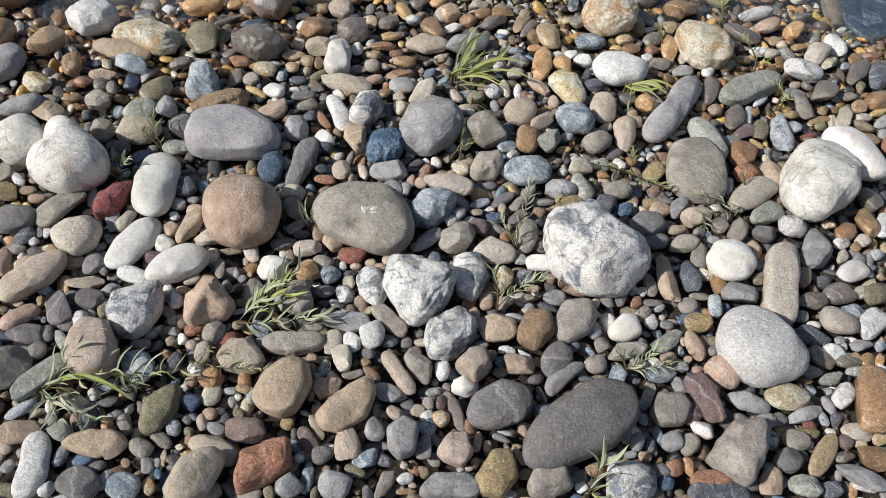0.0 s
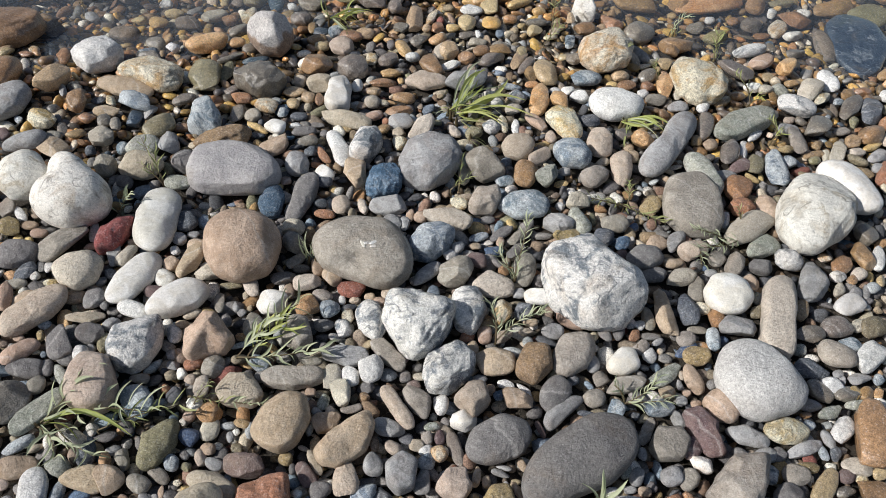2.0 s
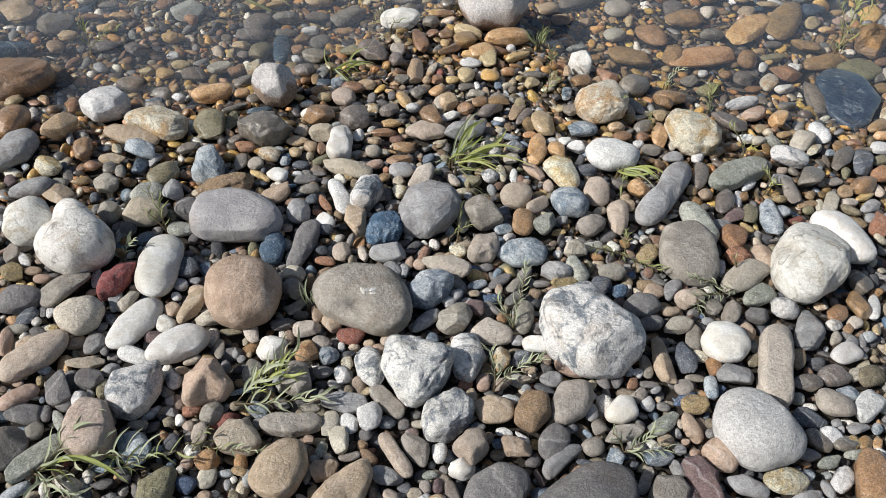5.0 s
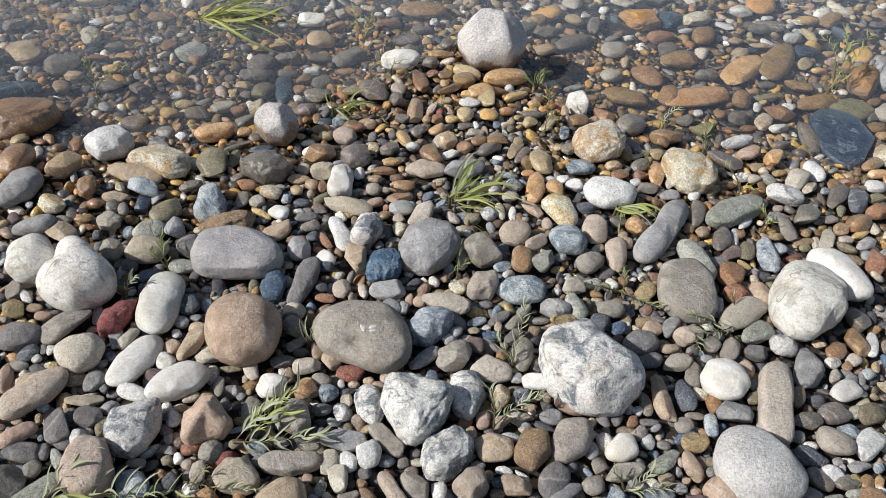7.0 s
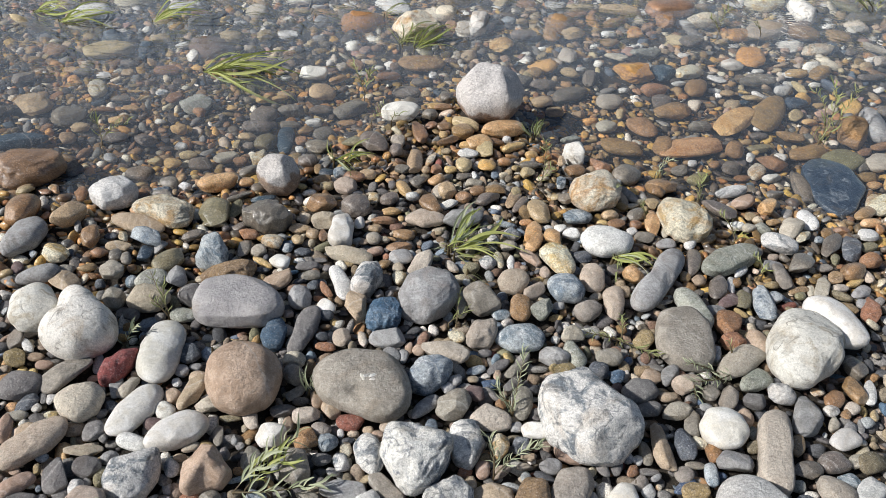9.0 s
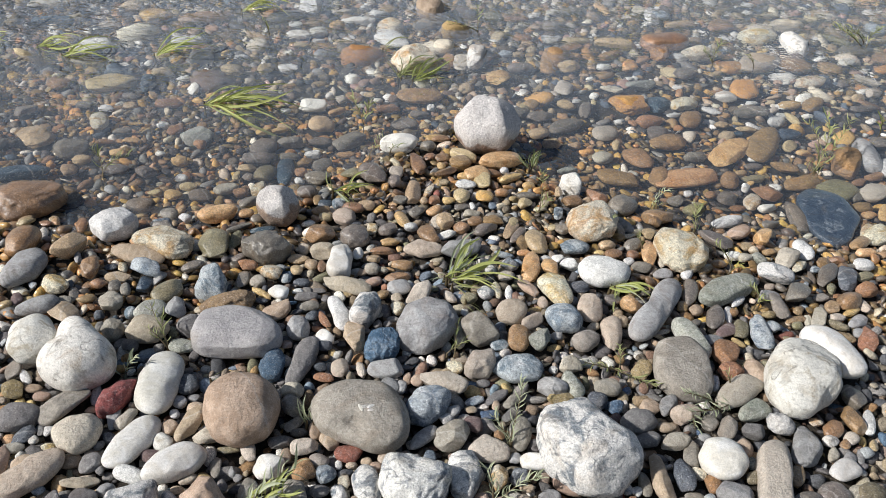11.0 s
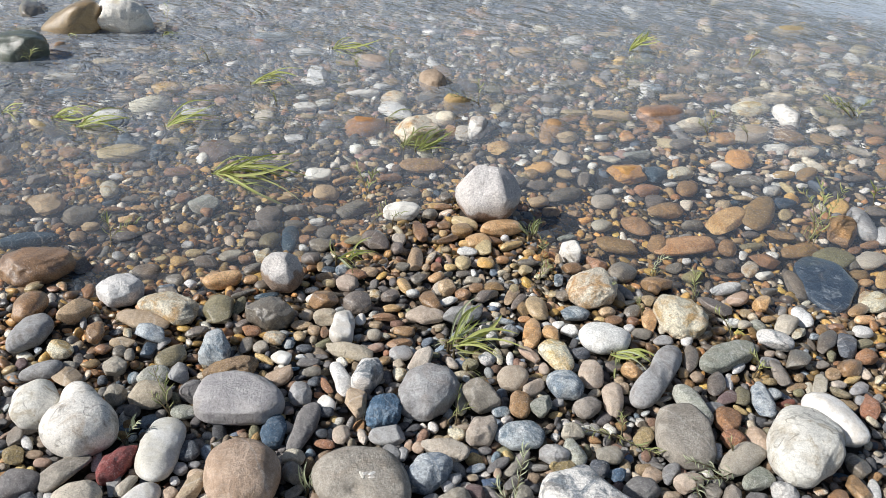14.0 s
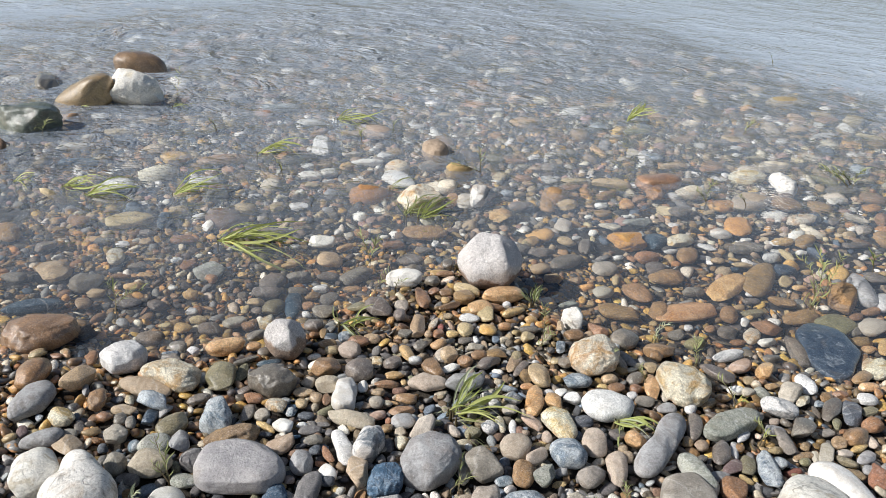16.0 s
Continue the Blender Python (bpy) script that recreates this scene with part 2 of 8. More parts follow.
for key in ("ochrew", "rustw", "sandyw", "darkw", "olivew", "slatew", "orangew"):
    STONE[key + "u"] = sunken(STONE[key])


def gravel_material(name, colours, wet):
    """Pebbles of many kinds mixed, a colour to each."""
    m, t, bsdf = material(name)
    where = t.nodes.new("ShaderNodeTexCoord").outputs["Object"]
    rnd = t.nodes.new("ShaderNodeNewGeometry").outputs["Random Per Island"]
    vec = shifted(t, where, rnd)
    stops, at = [], 0.0
    total = sum(w for w, c in colours)
    for w, c in colours:
        stops.append((at, c))
        at += w / total
    col = ramp(t, rnd, *stops, step=True)
    other = maths(t, "FRACT", maths(t, "MULTIPLY", rnd, 57.3))
    cloud = noise_of(t, vec, 55, 4, 0.65, 0.8)
    hue = t.nodes.new("ShaderNodeHueSaturation")
    t.links.new(maths(t, "ADD", maths(t, "MULTIPLY", other, 0.55), maths(t, "ADD", maths(t, "MULTIPLY", cloud, 0.7), 0.37)), hue.inputs["Value"])
    t.links.new(maths(t, "ADD", maths(t, "MULTIPLY", maths(t, "FRACT", maths(t, "MULTIPLY", rnd, 113.0)), 0.04), 0.48), hue.inputs["Hue"])
    t.links.new(col, hue.inputs["Color"])
    hue.inputs["Saturation"].default_value = 1.0 if wet else 0.98
    fine = noise_of(t, vec, 380, 3, 0.75)
    spot = mixed(t, hue.outputs[0], (0.6, 0.57, 0.52), ramp(t, fine, (0.58, 0.0), (0.75, 0.08 if wet else 0.2)))
    finish(t, bsdf, spot, vec, 0.36 if wet else 0.78, wet, 0.4)
    return m


DRY = ((11, (0.20, 0.185, 0.17)), (11, (0.13, 0.12, 0.115)), (11, (0.24, 0.19, 0.14)), (9, (0.30, 0.225, 0.15)), (7, (0.22, 0.145, 0.095)), (6, (0.10, 0.10, 0.105)), (8, (0.43, 0.36, 0.27)), (8, (0.62, 0.58, 0.51)), (4, (0.33, 0.34, 0.33)), (4, (0.19, 0.23, 0.27)), (3, (0.33, 0.19, 0.09)), (3, (0.24, 0.22, 0.14)), (4, (0.48, 0.33, 0.16)), (1, (0.10, 0.15, 0.22)), (1, (0.22, 0.09, 0.065)))
WET = ((10, (0.10, 0.08, 0.06)), (13, (0.16, 0.105, 0.055)), (12, (0.22, 0.13, 0.055)), (6, (0.07, 0.062, 0.055)), (9, (0.28, 0.19, 0.10)), (9, (0.34, 0.19, 0.065)), (5, (0.42, 0.35, 0.25)), (4, (0.17, 0.16, 0.14)), (3, (0.52, 0.47, 0.38)), (4, (0.42, 0.25, 0.08)), (2, (0.07, 0.085, 0.10)))
gravel_dry = gravel_material("dry_gravel", DRY, False)
# the dry colours dimmed: shade of the gaps put into the pebbles' colour
GAP_SHADE = tuple((w, tuple(0.75 * v for v in c)) for w, c in DRY)
gravel_gap_shade = gravel_material("damp_grit", GAP_SHADE, False)
BED = ((10, (0.15, 0.11, 0.075)), (12, (0.24, 0.16, 0.09)), (11, (0.34, 0.21, 0.10)), (8, (0.08, 0.07, 0.06)), (11, (0.42, 0.32, 0.20)), (9, (0.48, 0.27, 0.09)), (8, (0.56, 0.49, 0.38)), (7, (0.20, 0.185, 0.165)), (9, (0.78, 0.74, 0.67)), (3, (0.10, 0.12, 0.145)), (5, (0.38, 0.25, 0.19)))
gravel_bed = gravel_material("river_bed_gravel", BED, False)
gravel_wet = gravel_material("wet_gravel", tuple((w, (min(0.7, 1.25 * c[0]), min(0.65, 1.25 * c[1]), min(0.6, 1.28 * c[2]))) for w, c in WET), True)
gravel_sunk = sunken(gravel_wet)


def earth_material():
    m, t, bsdf = material("dark_damp_silt")
    where = t.nodes.new("ShaderNodeTexCoord").outputs["Object"]
    a = noise_of(t, where, 9, 6, 0.65)
    b = noise_of(t, where, 240, 4, 0.75)
    col = mixed(t, (0.022, 0.018, 0.014), (0.07, 0.057, 0.043), ramp(t, a, (0.35, 0.0), (0.7, 1.0)))
    col = mixed(t, col, (0.17, 0.14, 0.105), ramp(t, b, (0.55, 0.0), (0.72, 1.0)))
    finish(t, bsdf, col, where, 0.8, False, 0.9)
    return m


earth = earth_material()


def water_material():
    """Clear in the shallows, further out turbid with silt and with sky sheen put into its colour; the ripples grow with
    the distance from the bank.
    """
    m, t, bsdf = material("river_water")
    out = t.nodes["Material Output"]
    t.nodes.remove(bsdf)
    where = t.nodes.new("ShaderNodeTexCoord").outputs["Object"]
    sep = node(t, "SeparateXYZ")
    t.links.new(where, sep.inputs[0])
    edge = noise_of(t, where, 0.9, 3, 0.5)
    wander = maths(t, "MULTIPLY", maths(t, "SUBTRACT", edge, 0.5), 1.7)
    far = maths(t, "ADD", maths(t, "SUBTRACT", sep.outputs[1], maths(t, "MULTIPLY", sep.outputs[0], 0.36)), wander)

    def past(nx, ny, x, y):
        """Metres past the line through x, y on the side of the normal nx, ny."""
        return maths(t, "ADD", maths(t, "MULTIPLY", sep.outputs[0], nx), maths(t, "SUBTRACT", maths(t, "MULTIPLY", sep.outputs[1], ny), nx * x + ny * y))

    # the shoal ends on both sides in deep water
    deep = maths(t, "ADD", maths(t, "MAXIMUM", past(0.857, 0.515, 2.67, 4.95), maths(t, "MAXIMUM", past(-0.75, 0.66, -3.1, 5.9), past(-0.96, 0.28, -3.05, 5.0))), maths(t, "SUBTRACT", wander, 0.35))
    swirl = node(t, "TexNoise", Scale=1.7, Detail=2.0, Roughness=0.5)
    t.links.new(where, swirl.inputs["Vector"])
    pull = t.nodes.new("ShaderNodeVectorMath")
    pull.operation = "MULTIPLY_ADD"
    t.links.new(swirl.outputs["Color"], pull.inputs[0])
    pull.inputs[1].default_value = (0.32, 0.32, 0.0)
    t.links.new(where, pull.inputs[2])
    stretch = node(t, "Mapping")
    stretch.inputs["Scale"].default_value = (1.0, 1.0, 1.0)
    stretch.inputs["Rotation"].default_value = (0, 0, radians(6))
    t.links.new(pull.outputs[0], stretch.inputs["Vector"])
    small = noise_of(t, stretch.outputs[0], 12, 2.0, 0.5, 1.8)
    large = noise_of(t, stretch.outputs[0], 3.4, 2, 0.45, 1.4)
    patch = ramp(t, noise_of(t, where, 1.3, 3, 0.5), (0.38, 0.15), (0.60, 1.0))
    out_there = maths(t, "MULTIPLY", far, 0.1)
    calm = ramp(t, maths(t, "ADD", maths(t, "MULTIPLY", deep, 0.1), 0.5), (0.50, 1.0), (0.60, 0.26))
    swell_lift = maths(t, "MULTIPLY", maths(t, "MULTIPLY", patch, calm), ramp(t, out_there, (0.24, 0.01), (0.35, 0.35), (0.5, 0.9), (0.8, 1.1)))
    ripple_lift = maths(t, "MULTIPLY", calm, ramp(t, out_there, (0.20, 0.006), (0.25, 0.08), (0.34, 0.26), (0.7, 0.30), (0.9, 0.24)))
    h = maths(t, "ADD", maths(t, "MULTIPLY", small, ripple_lift), maths(t, "MULTIPLY", large, swell_lift))
    bump = node(t, "Bump", Strength=1.0, Distance=0.085)
    t.links.new(h, bump.inputs["Height"])
    clear = node(t, "BsdfRefraction", Color=(0.90, 0.915, 0.92, 1), Roughness=0.0, IOR=1.05)
    # pale blue silt; its colour also carries the sky's reflection
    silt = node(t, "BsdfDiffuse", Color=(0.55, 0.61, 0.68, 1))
    gloss = node(t, "BsdfGlossy", Roughness=0.06)
    for n in (clear, gloss, silt):
        t.links.new(bump.outputs[0], n.inputs["Normal"])
    body = node(t, "MixShader")
    # grows with distance: silt, plus sky sheen mixed in as plain colour
    silt_sheen = ramp(t, out_there, (0.15, 0.03), (0.25, 0.09), (0.38, 0.24), (0.55, 0.42), (0.9, 0.68))
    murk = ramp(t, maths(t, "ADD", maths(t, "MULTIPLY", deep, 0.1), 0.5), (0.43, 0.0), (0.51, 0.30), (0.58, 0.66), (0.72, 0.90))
    t.links.new(maths(t, "MAXIMUM", silt_sheen, murk), body.inputs[0])
    t.links.new(clear.outputs[0], body.inputs[1])
    t.links.new(silt.outputs[0], body.inputs[2])
    fres = node(t, "Fresnel", IOR=1.33)
    t.links.new(bump.outputs[0], fres.inputs["Normal"])
    top = node(t, "MixShader")
    t.links.new(fres.outputs[0], top.inputs[0])
    t.links.new(body.outputs[0], top.inputs[1])
    t.links.new(gloss.outputs[0], top.inputs[2])
    t.links.new(top.outputs[0], out.inputs["Surface"])
    return m


river = water_material()


def leaf_material(name, base, tip):
    m, t, bsdf = material(name)
    where = t.nodes.new("ShaderNodeTexCoord").outputs["Object"]
    rnd = t.nodes.new("ShaderNodeObjectInfo").outputs["Random"]
    n = noise_of(t, shifted(t, where, rnd), 60, 4, 0.6)
    col = mixed(t, base, tip, maths(t, "ADD", maths(t, "MULTIPLY", rnd, 0.6), maths(t, "MULTIPLY", n, 0.4)))
    t.links.new(col, bsdf.inputs["Base Color"])
    bsdf.inputs["Roughness"].default_value = 0.55
    thin = node(t, "BsdfTranslucent")
    t.links.new(col, thin.inputs["Color"])
    both = node(t, "MixShader", i0=0.35)
    t.links.new(bsdf.outputs[0], both.inputs[1])
    t.links.new(thin.outputs[0], both.inputs[2])
    t.links.new(both.outputs[0], t.nodes["Material Output"].inputs["Surface"])
    bump = node(t, "Bump", Strength=0.3, Distance=0.001)
    t.links.new(noise_of(t, where, 300, 2), bump.inputs["Height"])
    t.links.new(bump.outputs[0], bsdf.inputs["Normal"])
    return m


leaf_grey = leaf_material("grey_green_leaf", (0.34, 0.38, 0.22), (0.60, 0.62, 0.42))
leaf_bright = leaf_material("bright_green_blade", (0.30, 0.36, 0.08), (0.58, 0.58, 0.22))
leaf_olive = leaf_material("olive_green_leaf", (0.23, 0.27, 0.09), (0.45, 0.45, 0.21))
stem_brown = leaf_material("brown_stem", (0.12, 0.085, 0.045), (0.20, 0.16, 0.085))


# ---- the setting ----
def mesh_of(name, verts, faces, mat, soft=True):
    me = bpy.data.meshes.new(name)
    me.from_pydata(verts, [], faces)
    me.materials.append(mat)
    if soft:
        me.shade_smooth()
    return me


def grid_axis(lo, hi, near_lo, near_hi, step):
    inner = list(np.arange(near_lo, near_hi + 1e-6, step))
    out, d = [], step
    v = near_hi
    while v < hi:
        d *= 1.35
        v += d
        out.append(min(v, hi))
    low, d, v = [], step, near_lo
    while v > lo:
        d *= 1.35
        v -= d
        low.append(max(v, lo))
    return low[::-1] + inner + out


def sheet(name, xs, ys, height, mat):
    verts = [(x, y, height(x, y)) for y in ys for x in xs]
    w = len(xs)
    faces = [(j * w + i, j * w + i + 1, (j + 1) * w + i + 1, (j + 1) * w + i) for j in range(len(ys) - 1) for i in range(w - 1)]
    return new(name, mesh_of(name, verts, faces, mat))


def ground_height(x, y):
    return bed(x, y) - 0.012 + 0.006 * noise.noise((x * 9, y * 9, 0.3)) + 0.003 * noise.noise((x * 31, y * 31, 1.7))


ground = sheet("ground", grid_axis(-400, 400, -2.6, 2.6, 0.04), grid_axis(-400, 400, 0.0, 5.0, 0.04), ground_height, earth)
tagged(ground, "dark damp silt under the gravel of the river bank", "ground", kind="structure")
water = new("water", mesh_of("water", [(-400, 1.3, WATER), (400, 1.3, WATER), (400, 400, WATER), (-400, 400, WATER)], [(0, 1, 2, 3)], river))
water.visible_shadow = False
tagged(water, "shallow rippled river water, clear at the bank, silty with painted sky sheen further out", "water", kind="structure")


# ---- stones ----
def ball(level):
    bm = bmesh.new()
    bmesh.ops.create_icosphere(bm, subdivisions=level, radius=1.0)
    bm.verts.ensure_lookup_table()
    v = np.array([q.co[:] for q in bm.verts])
    fs = np.array([[q.index for q in p.verts] for p in bm.faces])
    bm.free()
    return v / np.linalg.norm(v, axis=1)[:, None], fs


BALL = {k: ball(k) for k in (1, 2, 3, 4, 5)}


def swell(p, seed, octaves, freq, gain=0.5):
    """Smooth pseudo-noise over the unit ball from a few random waves."""
    rng = np.random.default_rng(seed)
    out = np.zeros(len(p))
    amp = 1.0
    for _ in range(octaves):
        for _ in range(4):
            k = rng.normal(size=3) * freq
            out += amp * 0.5 * np.sin(p @ k + rng.uniform(0, 6.28))
        freq *= 1.9
        amp *= gain
    return out


def stone_shape(level, form, seed):
    """Verts of a river stone of half-size 1: rounded, lumpy, blocky, rough, flat or cone-shaped."""
    rng = np.random.default_rng(seed)
    n, fs = BALL[level]
    power = {"smooth": 2.35, "lump": 2.3, "block": 2.9, "rough": 2.3, "flat": 3.2, "cone": 2.25, "crag": 2.4}[form]
    p = n / (np.abs(n) ** power).sum(axis=1)[:, None] ** (1 / power)
    power += rng.uniform(-0.2, 0.5)
    wob, cuts, fine = {"smooth": (0.075, 3, 0.008), "lump": (0.10, 7, 0.022), "block": (0.08, 12, 0.018), "rough": (0.10, 8, 0.04), "flat": (0.05, 5, 0.008), "cone": (0.06, 4, 0.008), "crag": (0.13, 10, 0.035)}[form]
    worn = form == "smooth" and (level >= 5 or rng.random() > 0.55)
    skew = 0.5 if level >= 5 else 1.0
    cuts += int(rng.integers(0, 4)) if worn or form != "smooth" else 6
    wob *= rng.uniform(0.8, 1.5)
    # one end thinner than the other
    p[:, 1] *= 1 + skew * rng.uniform(-0.18, 0.18) * p[:, 0]
    p[:, 2] *= 1 + skew * rng.uniform(-0.25, 0.25) * p[:, 0]
    if form == "cone":
        high = np.clip((p[:, 2] + 0.6) / 1.6, 0, 1)
        p[:, 0] *= 1.06 - 0.54 * high ** 1.4
        p[:, 1] *= 1.06 - 0.54 * high ** 1.4
    p *= (1 + wob * swell(n, seed + 1, 2, 1.6))[:, None]
    for _ in range(cuts):
        d = rng.normal(size=3)
        d /= np.linalg.norm(d)
        h = rng.uniform(0.60, 0.90) if not worn else rng.uniform(0.76, 0.93)
        over = p @ d - h * np.abs(p @ d).max()
        give = 0.035 if worn or form == "cone" else 0.02 if form == "smooth" else 0.012
        cut = np.where(over > 0, over - give * (1 - np.exp(-over / give)), 0)
        p -= 0.92 * cut[:, None] * d
    if level >= 3:
        p *= (1 + fine * swell(n, seed + 2, 3, 6.0, 0.6))[:, None]
    lo, hi = p.min(axis=0), p.max(axis=0)
    return (p - (lo + hi) / 2) / ((hi - lo) / 2), fs


WORDS = {"ochrewu": "sunken ochre", "rustwu": "sunken rust-brown", "sandywu": "sunken sand-coloured", "darkwu": "sunken dark", "olivewu": "sunken olive", "slatewu": "sunken dark blue slate", "orangewu": "sunken orange", "grey": "grey sandstone", "greybrown": "grey-brown sandstone", "brown": "brown sandstone", "tan": "light tan", "sandy": "ochre sandstone", "dark": "dark grey", "slate": "blue-black slate", "plum": "plum-brown", "white": "white quartz", "snow": "smooth white quartz", "pale": "pale grey", "cream": "cream-coloured", "marble": "white and grey veined", "bluegrey": "blue-grey", "blue": "blue", "bluedark": "dark blue", "green": "greenish grey", "olive": "olive-brown", "red": "brick-red", "rust": "rust-brown", "amber": "amber-stained cream", "ochrew": "wet ochre", "rustw": "wet rust-brown", "sandyw": "wet sand-coloured", "darkw": "wet dark", "olivew": "wet olive", "lapped": "pale grey wet-footed", "chalk": "craggy white", "orangew": "wet orange", "greenw": "wet green-black veined", "slatew": "wet dark blue slate", "umberw": "wet dark brown", "mauve": "mauve-grey sandstone"}
FORMS = {"smooth": "smooth rounded", "lump": "lumpy", "block": "angular worn", "rough": "rough pitted", "flat": "broad flat", "cone": "rounded pyramid-shaped", "crag": "rough weathered"}
PLACED = []


def stone(x, y, long, wide, thick, turn, colour, form="smooth", tip=0, lean=0, bend=0.0, taper=0.0, dent=None, chips=(), proud=-0.008):
    """A stone by its middle, its full sizes in metres, its turn in degrees and its stuff."""
    size = max(long, wide)
    seed = 100 + 7 * len(PLACED)
    level = 5 if size > 0.15 else 4 if size > 0.05 else 3
    p, fs = stone_shape(level, form, seed)
    p[:, 1] *= 1 + taper * p[:, 0]
    p[:, 1] += bend * (p[:, 0] ** 2 - 0.35)
    if dent:
        # a hollow: the way to it in the world, its width and depth
        way = np.array(pose(0, 0, 0, 0, 0, -turn).to_3x3() @ Vector(dent[:3]).normalized())
        q = p / np.linalg.norm(p, axis=1)[:, None]
        p *= (1 - dent[4] * np.exp(-(((q - way) ** 2).sum(axis=1)) / dent[3] ** 2))[:, None]
    p[:, 1] -= (p[:, 1].max() + p[:, 1].min()) / 2
    p[:, 1] /= p[:, 1].max()
    if y - shore(x) > 0.2:
        # lies under the water, or stands out of it by so much
        thick = min(thick, (WATER + proud - bed(x, y) - 0.004) / 0.9)
    a, b, c = long / 2, wide / 2, thick / 2
    p = p * np.array((a, b, c))
    if size < 0.12 and not tip:
        tip = np.random.default_rng(seed).normal(0, 10)
    me = mesh_of("stone", p.tolist(), fs.tolist(), STONE[colour])
    name = "boulder" if size > 0.17 else "cobble" if size > 0.077 else "stone" if size > 0.047 else "pebble"
    ob = new(name, me)
    base = bed(x, y)
    ob.matrix_world = pose(x, y, base + 0.004 + 0.8 * c, tip, lean, turn)
    out = y - shore(x)
    place = "in shallow water" if out > 0.5 else "at the water's edge" if out > -0.1 else "in river gravel"
    tagged(ob, f"{FORMS[form]} {WORDS[colour]} {name} {place}", name, "river stones")
    PLACED.append((x, y, a, b, radians(turn)))
    for dx, dy, dz, reach in chips:
        # a pale chipped spot on the surface, by the way to it in the world
        way = np.array(pose(0, 0, 0, 0, 0, -turn).to_3x3() @ Vector((dx, dy, dz)).normalized())
        spot = p[np.argmax((p / np.linalg.norm(p, axis=1)[:, None]) @ way)]
        q, gs = stone_shape(3, "lump", seed + 5)
        chip = new("chip", mesh_of("chip", (q * (reach, reach * 0.6, 0.002)).tolist(), gs.tolist(), STONE["snow"]))
        chip.parent = ob
        chip.matrix_basis = Matrix.Translation(spot) @ Vector(way).to_track_quat("Z", "Y").to_matrix().to_4x4()
        tagged(chip, "small chalk-white chipped spot")
    return ob


def plan_reach(angles, corners, soft):
    """How far a rounded polygon reaches at these angles; corners: degrees and metres."""
    at = np.radians(np.arange(0, 360, 2.0))
    turns = [radians(d) for d, r in corners]
    out = np.zeros(len(at))
    for k, (d, r) in enumerate(corners):
        a0, a1, r1 = turns[k], turns[(k + 1) % len(corners)], corners[(k + 1) % len(corners)][1]
        gap = (a1 - a0) % math.tau
        off = (at - a0) % math.tau
        hit = off <= gap
        out[hit] = r * r1 * math.sin(gap) / (r * np.sin(off[hit]) + r1 * np.sin(gap - off[hit]))
    blur = np.exp(-0.5 * (np.minimum(at, math.tau - at) / radians(soft)) ** 2)
    out = np.real(np.fft.ifft(np.fft.fft(out) * np.fft.fft(blur / blur.sum())))
    return np.interp(angles % math.tau, np.append(at, math.tau), np.append(out, out[0]))


def hollow(p, dent):
    """Press a hollow into a stone: the way to it, its width and depth."""
    q = p / np.linalg.norm(p, axis=1)[:, None]
    way = np.array(Vector(dent[:3]).normalized())
    return p * (1 - dent[4] * np.exp(-(((q - way) ** 2).sum(axis=1)) / dent[3] ** 2))[:, None]


